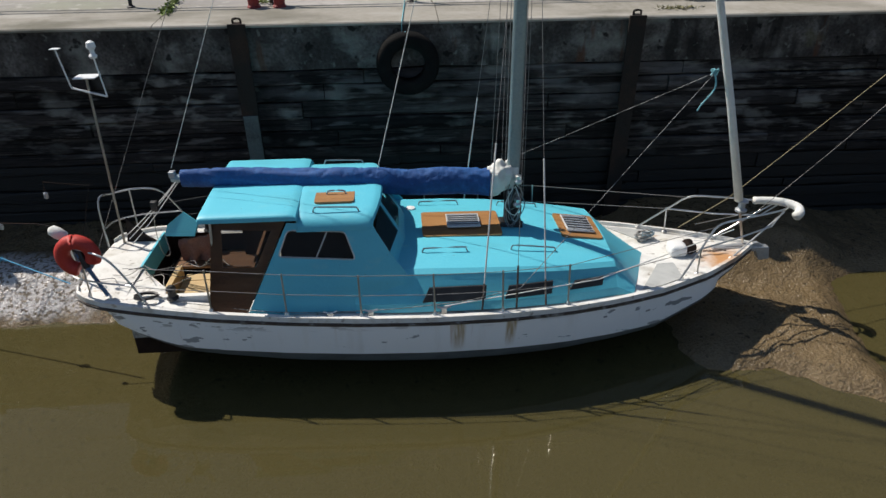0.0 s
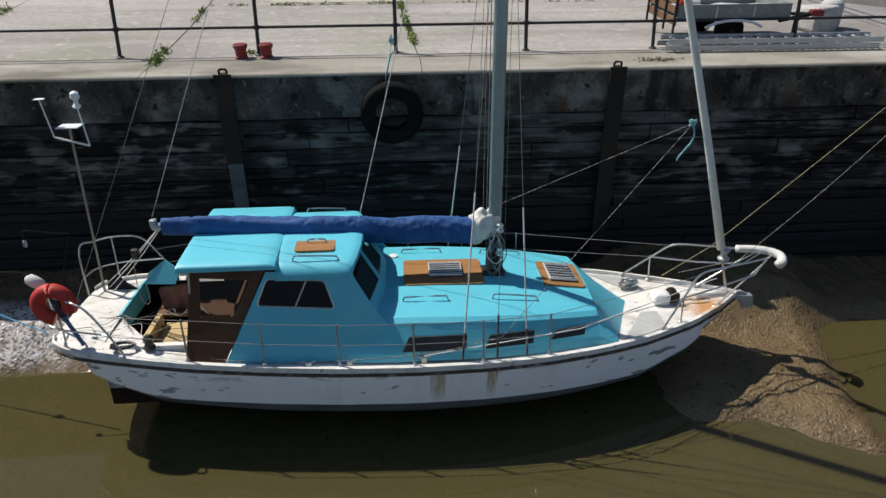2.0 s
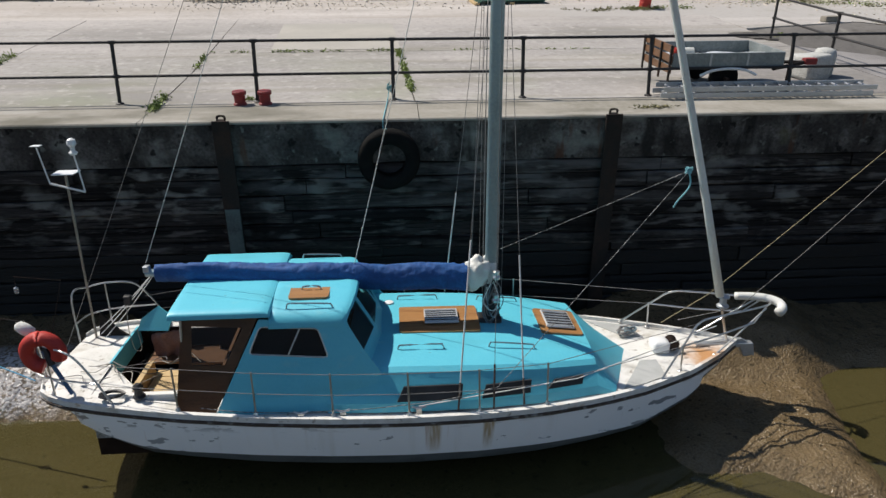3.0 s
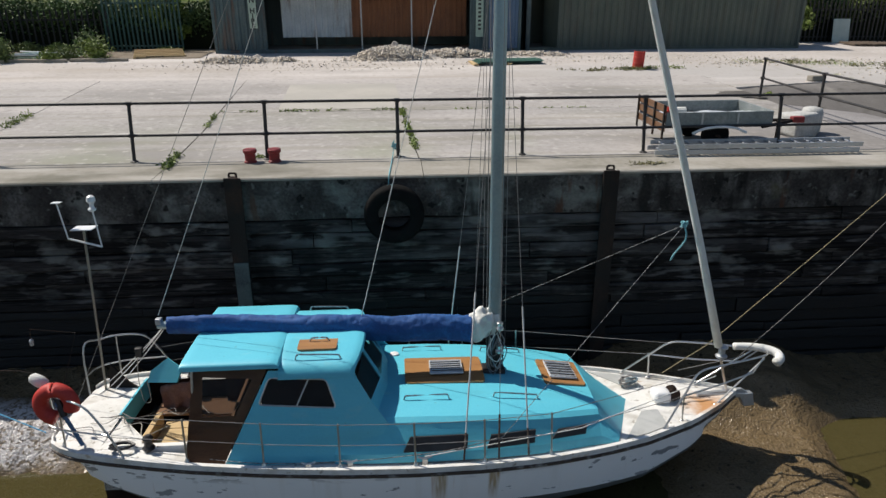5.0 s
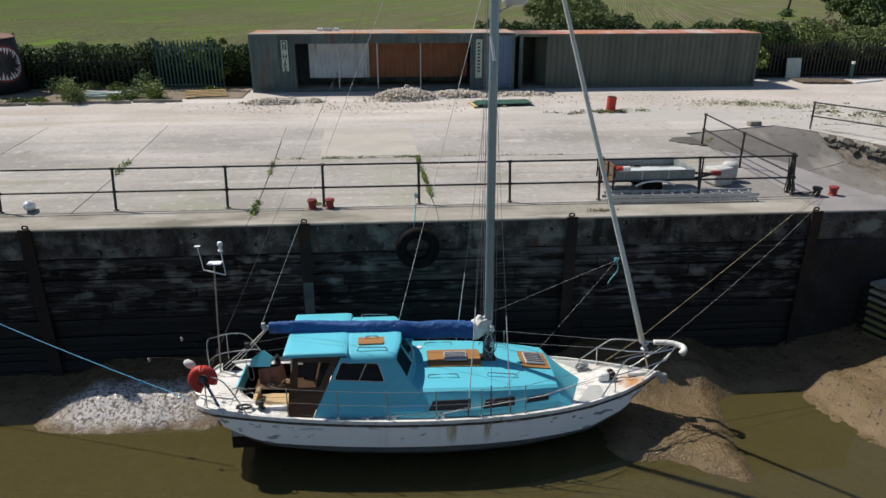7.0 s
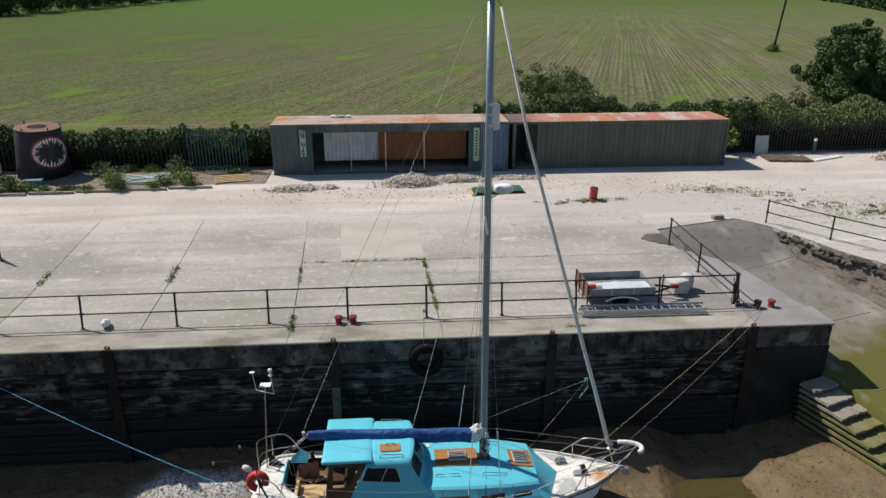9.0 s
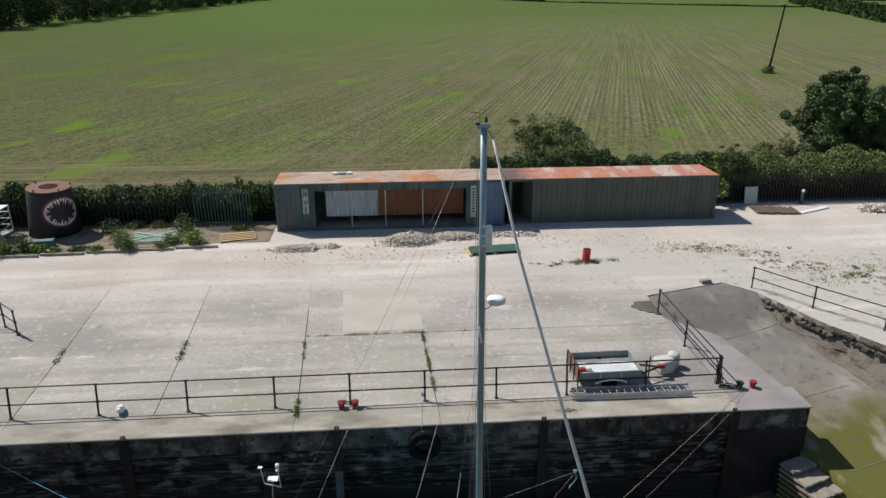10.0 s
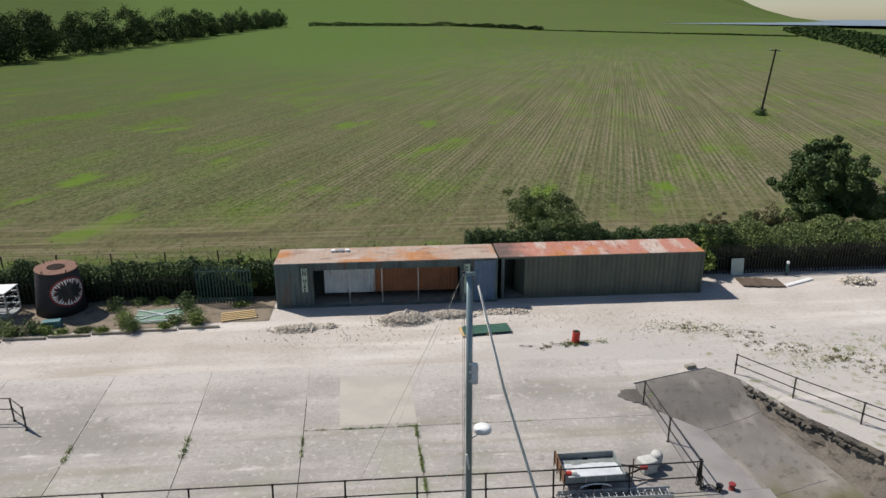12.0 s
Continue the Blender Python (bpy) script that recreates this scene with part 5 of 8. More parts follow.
for pts in ([(-4.3, -0.35, 0.7), (-4.05, -0.3, 1.48), (-4.62, -0.3, 1.55), (-4.63, -0.3, 1.41)], [(-4.35, -0.55, 0.7), (-4.5, -0.4, 0.92), (-4.85, -0.3, 0.95), (-5.33, -0.3, 0.98)]):
    part("rod", tube(pts, 0.007, 5), PILE, boat)
    part("rod_float", turned([(0.01, 0), (0.028, 0.02), (0.028, 0.08), (0.01, 0.1)], 8, at=(pts[-1][0], pts[-1][1], pts[-1][2] - 0.1)), GALV, boat)
# winches, cleats, windlass
for side in (-1, 1):
    part("sheet_winch", turned([(0.075, 0.0), (0.08, 0.02), (0.055, 0.05), (0.05, 0.12), (0.07, 0.15), (0.06, 0.17), (0.03, 0.2)], 14, at=(-3.02, side * 1.02, 0.12)), BLACK, boat, "black sheet winch")
    for x in (-0.92, -0.40, 0.55):
        cl = part("deck_cleat", tube(arc([(x - 0.09, side * 1.46, 0.09), (x - 0.03, side * 1.46, 0.07), (x + 0.03, side * 1.46, 0.07), (x + 0.09, side * 1.46, 0.09)], 3), 0.014, 6), STEEL, boat)
        part("cleat_foot", box(x - 0.035, x + 0.035, side * 1.46 - 0.02, side * 1.46 + 0.02, -0.02, 0.07, 0.005), STEEL, cl)
part("windlass", box(4.03, 4.28, -0.22, 0.04, -0.03, 0.15, 0.05), WHITEP, boat, "white anchor windlass housing", True)
wz = turned([(0.06, -0.09), (0.10, -0.07), (0.05, -0.02), (0.05, 0.02), (0.10, 0.07), (0.06, 0.09)], 14)
for v in wz.verts:
    v.co = pose(4.33, -0.10, 0.09, 90, 0, 0) @ v.co
part("windlass_drum", wz, PILE, boat)
part("anchor", prism([(4.85, 0.02), (5.45, 0.07), (5.58, -0.01), (5.50, -0.08), (4.85, -0.03)], "y", -0.03, 0.03, bevel=0.008), GALV, boat)
for side in (-1, 1):
    bm = bmesh.new()
    g = []
    for k in range(9):
        x_ = 3.34 + 0.085 * k
        hb = inset_deck(x_)
        y0, y1 = max(0.36, 1.02 - 1.5 * (x_ - 3.34)), hb - 0.10
        g.append([bm.verts.new((x_, side * (y0 + (y1 - y0) * v / 4), at_x(SHEER, x_, 2) - 0.006 + 0.05 * (1 - ((y0 + (y1 - y0) * v / 4) / hb) ** 2) * min(1, hb))) for v in range(5)])
    for a, b in zip(g, g[1:]):
        for v in range(4):
            bm.faces.new((a[v], a[v + 1], b[v + 1], b[v]))
    thicken(bm, (0, 0, 0.010))
    part("nonslip_panel", bm, DECKG, boat, "grey non-slip deck panel")
part("deck_vent", turned([(0.03, 0), (0.035, 0.04), (0.075, 0.05), (0.07, 0.075), (0.02, 0.085)], 14, at=(0.18, 0.62, 0.50)), WHITEP, boat, "white mushroom vent")
part("roof_knob", turned([(0.03, 0), (0.035, 0.03), (0.02, 0.05)], 10, at=(-0.55, -0.98, 1.08)), STEEL, boat)
# cockpit dodger and cushions
bm = bmesh.new()
q = [bm.verts.new(p) for p in ((-3.56, 0.62, 0.25), (-3.50, 0.66, 0.42), (-3.245, 0.71, 0.60), (-3.02, 0.62, 0.46), (-3.10, 0.56, 0.26))]
bm.faces.new((q[0], q[1], q[2], q[4]))
bm.faces.new((q[2], q[3], q[4]))
bmesh.ops.recalc_face_normals(bm, faces=bm.faces[:])
bmesh.ops.solidify(bm, geom=bm.faces[:], thickness=0.03)
part("backrest", bm, TURQ, boat, "turquoise backrest board over the cockpit seat")
part("locker_lid", prism([(-3.67, -0.17), (-3.67, -1.0), (-3.12, -1.0), (-3.20, -0.72)], "z", -0.5, 0.125, bevel=0.012), DECKW, boat, "white cockpit locker")
part("cockpit_coaming", prism([(-1.06, -0.02), (-1.0, 0.14), (-0.92, 0.14), (-0.86, -0.12)], "x", -3.45, -2.5, bevel=0.01), DECKW, boat, "white cockpit coaming")
part("cockpit_coaming", prism([(-3.70, 0.02), (-3.695, 0.185), (-3.655, 0.19), (-3.64, -0.1)], "y", -0.2, 0.9, bevel=0.01), TURQ, boat, "turquoise aft coaming")
# added board that hides the bright far deck behind the panel window
part("cabin_bulkhead", box(-2.40, -1.50, 0.80, 0.83, -0.3, 1.2, 0.005), SHADEIN, boat, "dark board added to stop the view through the cabin")
for k, (xa, za, wd_) in enumerate(((-2.06, 0.92, 0.30), (-2.12, 0.82, 0.24), (-1.92, 0.99, 0.14))):
    part("orange_board", box(xa, xa + wd_, 0.72 - 0.05 * k, 0.78 - 0.05 * k, za, za + 0.055, 0.006), shade("orange_board", (0.55, 0.20, 0.03), (0.45, 0.15, 0.02), None, 0.6, 4, 30, 0.1), boat)
CLOTH = shade("faded_pink_canvas", (0.23, 0.13, 0.11), (0.30, 0.19, 0.16), (0.16, 0.09, 0.08), 0.85, 4, 40, 0.3)
bm = sheet(steps(0, 0.55, 0.03), steps(0, 0.46, 0.03), lambda x, y: 0)
for v in bm.verts:
    u, w = v.co.x, v.co.y
    fold = 0.035 * math.sin(u * 26 + 3 * noise.noise((u * 5, w * 5, 2))) * (0.4 + w) + 0.03 * noise.noise((u * 9, w * 7, 5))
    v.co = Vector((-3.36 + u + 0.05 * noise.noise((w * 6, u * 3, 1)), 0.56 + fold, 0.20 - w + 0.16 * u))
thicken(bm, (0, 0.012, 0))
part("hanging_cloth", bm, CLOTH, boat, "faded pink canvas hanging in the cockpit", True)
DZ = at_x(SHEER, -3.9, 2) + 0.055
for k in range(8):
    x0_, y0_ = -4.15 + 0.16 * k, -0.55 + 0.13 * (k % 4)
    part("deck_rope", tube(arc([(x0_, y0_, DZ), (x0_ + 0.22, y0_ + rgm.uniform(-0.2, 0.2), DZ + 0.01), (x0_ + 0.35, y0_ + rgm.uniform(-0.3, 0.3), DZ), (x0_ + 0.62, y0_ + rgm.uniform(-0.3, 0.3), DZ)], 5), 0.0055, 5), (WIRE, ROPEL, BLACKP)[k % 3], boat)
# fore deck lines and chain
for k in range(7):
    x0_, y0_, r_ = 3.86 + rgm.uniform(-0.06, 0.06), 0.42 + rgm.uniform(-0.06, 0.06), rgm.uniform(0.06, 0.13)
    part("line_heap", tube([(x0_ + r_ * math.cos(q * 0.5), y0_ + 0.7 * r_ * math.sin(q * 0.5 + 0.3), 0.01 + 0.012 * k + 0.015 * math.sin(q * 1.7 + k)) for q in range(14)], 0.012, 5), (ROPEG_, WIRE)[k % 2], boat)
for k in range(16):
    part("chain_link", tube(arc([(4.28 + 0.04 * k - 0.02, -0.16 + 0.012 * math.sin(k), 0.03), (4.28 + 0.04 * k, -0.145 + 0.012 * math.sin(k), 0.035), (4.28 + 0.04 * k + 0.02, -0.16 + 0.012 * math.sin(k), 0.03), (4.28 + 0.04 * k, -0.175 + 0.012 * math.sin(k), 0.025), (4.28 + 0.04 * k - 0.02, -0.16 + 0.012 * math.sin(k), 0.03)], 2), 0.006, 4), PILE, boat)


# ---- field and distance ----
def land_z(x, y):
    d = math.hypot(x, y - 20)
    hill = 150.0 * ramp01(d, 950, 3400) * ramp01(0.52 * y - x, 0, 150)
    return -0.25 + hill + 9.0 * ramp01(d, 180, 900) + 0.12 * noise.noise((x * 0.05, y * 0.05, 3)) * ramp01(d, 10, 40)


FIELD = shade("crop_field", (0.102, 0.114, 0.050), (0.082, 0.114, 0.040), (0.090, 0.094, 0.048), 0.95, 0.05, 2.3, 0.1, edge=(0.44, 0.64))
FIELD.node_tree.nodes["Principled BSDF"].inputs["Specular IOR Level"].default_value = 0.02
c = Coat(FIELD)
near = c.span(c.y, 420, 90)
close = c.span(c.y, 190, 40)
right = c.span(c.plus(c.x, c.times(c.y, -0.15)), -60, 30, 0.15, 1.0)
# clods and seedlings
c.layer((0.045, 0.042, 0.020), c.times(c.span(c.noise(1.3, (1, 0.6, 1), detail=10, turn=18.3), 0.50, 0.60, 0, 0.55), close))
c.layer((0.175, 0.155, 0.095), c.times(c.span(c.noise(1.7, (1, 0.5, 1), detail=10, turn=18.3, shift=7), 0.52, 0.66, 0, 0.38), close))
# greener growth in patches and far off; distance haze is in the far colour
c.layer((0.080, 0.150, 0.008), c.times(c.span(c.noise(0.075, (1.3, 0.7, 1), turn=18.3, detail=8), 0.54, 0.66, 0, 0.85), c.span(c.y, 32, 40)))
c.layer((0.078, 0.130, 0.032), c.times(c.span(c.plus(c.y, c.times(c.noise(0.03, detail=4), 80)), 130, 320, 0.0, 0.8), c.span(c.x, 60, -10, 0.45, 1)))
# darker tone towards the left of the field
c.layer((0.040, 0.052, 0.014), c.span(c.plus(c.x, c.times(c.y, 0.35)), 60, -90, 0.0, 0.5))
# drill rows: bare soil, stubble, wheelings
turn_ = c.nt.nodes.new("ShaderNodeMapping")
turn_.inputs["Rotation"].default_value = (0, 0, radians(18.3))
c.nt.links.new(c.tc, turn_.inputs["Vector"])


def drill(period, bend=0.0):
    w = c.nt.nodes.new("ShaderNodeTexWave")
    w.inputs["Scale"].default_value, w.inputs["Distortion"].default_value = 0.314 / period, bend
    w.inputs["Detail"].default_value, w.inputs["Detail Scale"].default_value = 2.0, 0.3
    c.nt.links.new(turn_.outputs[0], w.inputs["Vector"])
    return w.outputs["Fac"]


sown = c.times(c.span(c.noise(0.12, (1.0, 0.35, 1), turn=18.3, detail=6, shift=51), 0.38, 0.58, 0.25, 1), c.times(near, c.span(c.y, 38, 48)))
bare = c.times(c.span(c.plus(drill(0.62), c.times(c.noise(1.6, detail=6, shift=61), 0.7)), 0.85, 1.25), sown)
c.layer((0.235, 0.195, 0.145), c.times(c.times(bare, right), c.span(c.noise(0.5, (1, 0.05, 1), turn=18.3, detail=4, shift=71), 0.35, 0.62, 0.35, 0.95)))
c.layer((0.055, 0.060, 0.022), c.times(c.times(c.span(drill(0.62), 0.35, 0.12, 0, 0.40), sown), right))
c.layer((0.20, 0.165, 0.115), c.times(c.times(c.span(drill(2.9, 0.4), 0.80, 0.98, 0, 0.45), sown), right))
c.layer((0.185, 0.155, 0.115), c.times(c.times(c.span(c.noise(5.2, (1.0, 0.006, 1), turn=18.3, detail=2, shift=3), 0.42, 0.56, 0, 0.22), near), right))
c.layer((0.27, 0.24, 0.16), c.times(c.times(c.span(c.noise(2.6, (1.0, 0.010, 1), turn=18.3, detail=3), 0.50, 0.64, 0, 0.30), near), right))
c.layer((0.062, 0.050, 0.034), c.times(c.times(c.span(c.noise(0.85, (1.0, 0.010, 1), turn=18.3, detail=5, shift=5), 0.58, 0.68, 0, 0.28), near), right))
# wheelings and growth streaks over the whole field
c.layer((0.036, 0.036, 0.016), c.times(c.span(c.noise(1.6, (1.0, 0.012, 1), turn=18.3, detail=6, shift=15), 0.56, 0.63, 0, 0.22), c.span(c.y, 330, 120)))
c.layer((0.088, 0.148, 0.012), c.times(c.span(c.noise(0.16, (1.0, 0.16, 1), turn=18.3, detail=9, shift=23), 0.54, 0.72, 0, 0.45), c.span(c.y, 40, 60)))
# seedlings and clods
c.layer((0.030, 0.042, 0.014), c.times(c.span(c.noise(3.2, (1, 0.45, 1), detail=4, shift=81), 0.50, 0.60, 0, 0.50), c.span(c.y, 260, 60)))
c.layer((0.16, 0.175, 0.085), c.times(c.span(c.noise(3.6, (1, 0.45, 1), detail=4, shift=91), 0.54, 0.64, 0, 0.50), c.span(c.y, 260, 60)))
c.layer((0.10, 0.17, 0.02), c.times(c.span(c.noise(0.11, (1.6, 0.6, 1), turn=18.3, detail=9, shift=101), 0.59, 0.68, 0, 0.8), c.span(c.y, 200, 60)))
# headland with turning tracks
head = c.times(c.span(c.plus(c.y, c.times(c.noise(0.08, detail=5), 12)), 50, 38), c.span(c.noise(0.35, detail=6), 0.32, 0.6, 0.35, 1))
c.layer((0.135, 0.118, 0.070), c.times(head, c.span(c.noise(0.9, detail=8), 0.3, 0.6, 0.2, 0.75)))
c.layer((0.215, 0.180, 0.120), c.times(head, c.span(c.noise(1.5, (0.05, 1.2, 1), detail=7, shift=3), 0.50, 0.62, 0, 0.7)))
c.layer((0.060, 0.048, 0.034), c.times(head, c.span(c.noise(1.1, (0.06, 1.2, 1), detail=7, shift=11), 0.54, 0.66, 0, 0.75)))
c.layer((0.075, 0.115, 0.024), c.times(c.span(c.plus(c.y, c.times(c.noise(0.5, detail=6), 6)), 34.0, 31.0), c.span(c.noise(1.5, detail=8), 0.35, 0.6, 0.3, 0.95)))

xs = steps(-3000, -300, 300)[:-1] + steps(-300, 300, 12)[:-1] + steps(300, 3000, 300)
ys = steps(23.6, 60, 3)[:-1] + steps(60, 400, 15)[:-1] + steps(400, 3500, 150)
ground = part("ground", sheet(xs, ys, land_z), FIELD, smooth=True)
tagged(ground, "green crop field with pale drill rows", "field", kind="structure")


def hedge_places(x0, x1, yc, half, top, n, seed, base=0.4, lumps=0.35, low=0.40):
    rng = np.random.default_rng(seed)
    x = rng.uniform(x0, x1, n)
    u = rng.uniform(-1, 1, n)
    h = np.array([top * (1 + lumps * noise.noise((v * 0.55, seed, 0)) + 0.18 * noise.noise((v * 1.9, seed, 4))) for v in x])
    w = rng.uniform(0, 1, n) ** 0.45
    w = low + (1 - low) * w
    z = base + h * w * np.sqrt(np.clip(1 - 0.55 * u * u, 0, 1)) + rng.normal(0, 0.05, n)
    return np.stack([x, yc + u * half + rng.normal(0, 0.08, n), z], 1)


def hedge(label, x0, x1, yc, half, top, n, seed, size=0.12, material=None, base=0.4, lumps=0.35):
    ob = leaves("hedge", hedge_places(x0, x1, yc, half, top, n, seed, base, lumps), size, material or LEAF, seed=seed)
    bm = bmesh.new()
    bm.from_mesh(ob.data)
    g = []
    # solid core under the leaves, coloured as the hedge's inner shade
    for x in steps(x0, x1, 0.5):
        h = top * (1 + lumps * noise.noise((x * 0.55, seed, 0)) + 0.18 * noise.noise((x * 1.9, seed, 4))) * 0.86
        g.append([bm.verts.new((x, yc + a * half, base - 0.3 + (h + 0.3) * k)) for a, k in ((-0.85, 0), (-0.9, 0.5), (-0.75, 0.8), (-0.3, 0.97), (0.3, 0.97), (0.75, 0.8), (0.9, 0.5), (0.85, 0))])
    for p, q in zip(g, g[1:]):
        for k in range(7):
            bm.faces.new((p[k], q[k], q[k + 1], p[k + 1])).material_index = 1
    ob.data.materials.append(HEDGE_SHADE)
    bm.to_mesh(ob.data)
    bm.free()
    return tagged(ob, label, "hedge", kind="stuff")


hedge("dense dark green hedge behind the yard fence", -30, -6.8, 20.2, 0.9, 1.9, 75000, 11, size=0.058)
hedge("overgrown green hedge behind the fence", 4.2, 21, 22.0, 0.9, 2.8, 70000, 12, size=0.058)
hedge("tall overgrown green hedge beside the yard", 17.9, 52, 22.8, 1.8, 2.45, 190000, 13, size=0.062, material=LEAFO)


def tree(name, label, x, y, z, height, spread, n, seed, size=0.11, material=None, limbs=13):
    t = thing(name, label, name, Matrix.Translation((x, y, z)))
    rng = random.Random(seed)
    bm = tube([(0, 0, -0.1), (0.05, 0.03, height * 0.3), (0, 0.1, height * 0.62)], 0.05 * height ** 0.8, 9, r1=0.02 * height ** 0.8)
    part("trunk", bm, BARK, t)
    places = []
    for i in range(limbs):
        a, e = rng.uniform(0, 6.28), rng.uniform(0.15, 1.25)
        ln = spread * rng.uniform(0.6, 1.05)
        z0 = height * rng.uniform(0.16, 0.5)
        tip = Vector((math.cos(a) * ln * math.cos(e), math.sin(a) * ln * math.cos(e), min(height * 0.98, z0 + ln * math.sin(e) * 1.15)))
        part("limb", tube([(0, 0, z0), (tip.x * 0.5, tip.y * 0.5, z0 * 0.4 + tip.z * 0.6), tip], 0.012 * height, 6, r1=0.006), BARK, t)
        for c in range(7):
            q = Vector((0, 0, z0)).lerp(tip, rng.uniform(0.45, 1.08)) + Vector([rng.gauss(0, 0.14 * spread) for _ in range(3)])
            rad = spread * rng.uniform(0.10, 0.24)
            for _ in range(n // (7 * limbs)):
                d = Vector([rng.gauss(0, 1) for _ in range(3)]).normalized() * rad * rng.random() ** 0.4
                places.append((q.x + d.x, q.y + d.y, max(0.1, q.z + d.z * 0.8)))
    leaves("crown", places, size, material or LEAF, t, seed=seed)
    return t


tree("tree", "dark green sycamore standing over the hedge", 30.6, 27.7, 0.0, 9.2, 2.9, 120000, 47, size=0.085, limbs=38)
for k, (x, y, h_, s_) in enumerate(((19.6, 25.4, 2.6, 1.0), (21.6, 25.9, 3.1, 1.3), (23.6, 25.2, 3.5, 1.5), (25.6, 26.0, 3.9, 1.7), (27.6, 25.6, 3.4, 1.5), (22.6, 24.6, 2.6, 1.1))):
    tree("bush", "dry olive-brown shrub standing in the hedge", x, y, 0.0, h_, s_, 12000, 60 + k, size=0.06, material=LEAFB if k % 2 else LEAFO, limbs=16)
tree("bush", "dark green hawthorn bush behind the container", 9.8, 24.6, 0.0, 4.3, 2.8, 70000, 22, size=0.06, material=LEAFO, limbs=38)
tree("bush", "rounded ivy-green bush behind the fence", -8.95, 19.8, 0.4, 3.3, 1.15, 12000, 23, size=0.075, material=LEAFG)
tree("bush", "bright green bush over the container end", 19.2, 21.0, 0.3, 3.75, 1.3, 9000, 25, size=0.08, material=LEAFG)
tree("bush", "green bush at the edge of the yard", 35.0, 25.5, 0.0, 4.6, 3.0, 55000, 24, size=0.075, material=LEAFO, limbs=22)
# tree belt and far hedges
belt = []
rng = np.random.default_rng(5)
for i in range(150):
    u = ((i % 100) / 99) ** 1.5
    cx, cy = -146 - 10 * rng.random() + 26 * u - (38 + 30 * rng.random() if i >= 100 else 0), 205 + 640 * u + rng.normal(0, 5)
    hgt = rng.uniform(9, 22)
    for k in range(20):
        d = rng.normal(size=3)
        d /= np.linalg.norm(d)
        c = np.array([cx, cy, land_z(cx, cy) + hgt * 0.5]) + d * (rng.uniform(3.5, 6.0), 5.0, hgt * 0.42)
        belt.append(c + rng.normal(0, 1.1, (60, 3)))
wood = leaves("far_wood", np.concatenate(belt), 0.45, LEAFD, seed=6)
tagged(wood, "dark belt of trees along the far edge of the field", "wood", kind="stuff")


def far_hedge(points, n, h, width, label, size=0.8):
    pts = np.array(points, float)
    seg = rng.integers(0, len(pts) - 1, n)
    t = rng.uniform(0, 1, (n, 1))
    p = pts[seg] + (pts[seg + 1] - pts[seg]) * t
    p = p + rng.uniform(0, 1, (n, 1)) * np.array(width) + rng.normal(0, 0.6, (n, 2))
    z = np.array([land_z(*q) for q in p]) + h * rng.uniform(0, 1, n) * np.array([0.7 + 0.5 * noise.noise((q[0] * 0.05, q[1] * 0.05, 1)) for q in p])
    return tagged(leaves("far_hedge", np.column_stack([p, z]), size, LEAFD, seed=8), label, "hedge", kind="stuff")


far_hedge([(-100, 900), (78, 838), (142, 634)], 9000, 5.0, (2, 6), "dark hedge across the far fields")
far_hedge([(142, 634), (225, 527), (280, 452)], 4500, 1.3, (1, 2), "thin low hedge between the far fields", 0.5)
far_hedge([(330, 560), (286, 460), (239, 339), (200, 255), (160, 170)], 26000, 4.5, (34, -6), "scrubby green bank beside the field", 0.9)
ESTU = shade("grey_estuary_water", (0.16, 0.20, 0.25), (0.20, 0.24, 0.28), None, 0.3, 0.01, 0.1, 0.0)
est = part("estuary", sheet([420, 900, 3000], [420, 1200, 3400], lambda x, y: 9.5), ESTU)
tagged(est, "grey tidal estuary beyond the fields", "water", kind="structure")
pole = thing("utility_pole", "weathered wooden power pole leaning in the field", "utility pole", Matrix.Translation((63.2, 96.4, -0.45)) @ pose(0, 0, 0, 3, 4, 0))
POLEW = shade("dark_creosoted_pole", (0.035, 0.028, 0.022), (0.05, 0.04, 0.032), (0.025, 0.02, 0.016), 0.85, 3, 25, 0.3)
part("pole_shaft", tube([(0, 0, -0.2), (0, 0, 11.2)], 0.19, 10, r1=0.14), POLEW, pole)
part("crossarm", box(-1.0, 1.0, -0.06, 0.06, 10.9, 11.02, 0.01), POLEW, pole)
for x in (-0.9, 0.0, 0.9):
    part("insulator", turned([(0.03, 0), (0.05, 0.06), (0.02, 0.14)], 8, at=(x, 0, 11.02)), WHITEP, pole)
leaves("pole_weeds", rng.normal(0, 0.45, (900, 3)) * (1, 1, 0.7) + (63.2, 96.4, 0.2), 0.14, LEAF, seed=3)
tagged(bpy.data.objects["pole_weeds"], "green weeds round the pole foot", "weeds", kind="stuff")


# ---- containers ----
def corrugated(x0, x1, z0, z1, y, pitch=0.28, depth=0.042):
    """A trapezoid-ribbed steel side facing -y."""
    bm = bmesh.new()
    px = []
    x = x0
    while x < x1 - 1e-6:
        for dx, d in ((0, 0), (0.07, 0), (0.105, depth), (0.21, depth), (0.245, 0)):
            if x + dx * pitch / 0.28 < x1:
                px.append((x + dx * pitch / 0.28, d))
        x += pitch
    px.append((x1, 0))
    g = [[bm.verts.new((a, y + d, z)) for a, d in px] for z in (z0, z1)]
    for i in range(len(px) - 1):
        bm.faces.new((g[0][i], g[0][i + 1], g[1][i + 1], g[1][i]))
    return thicken(bm, (0, 0.012, 0))


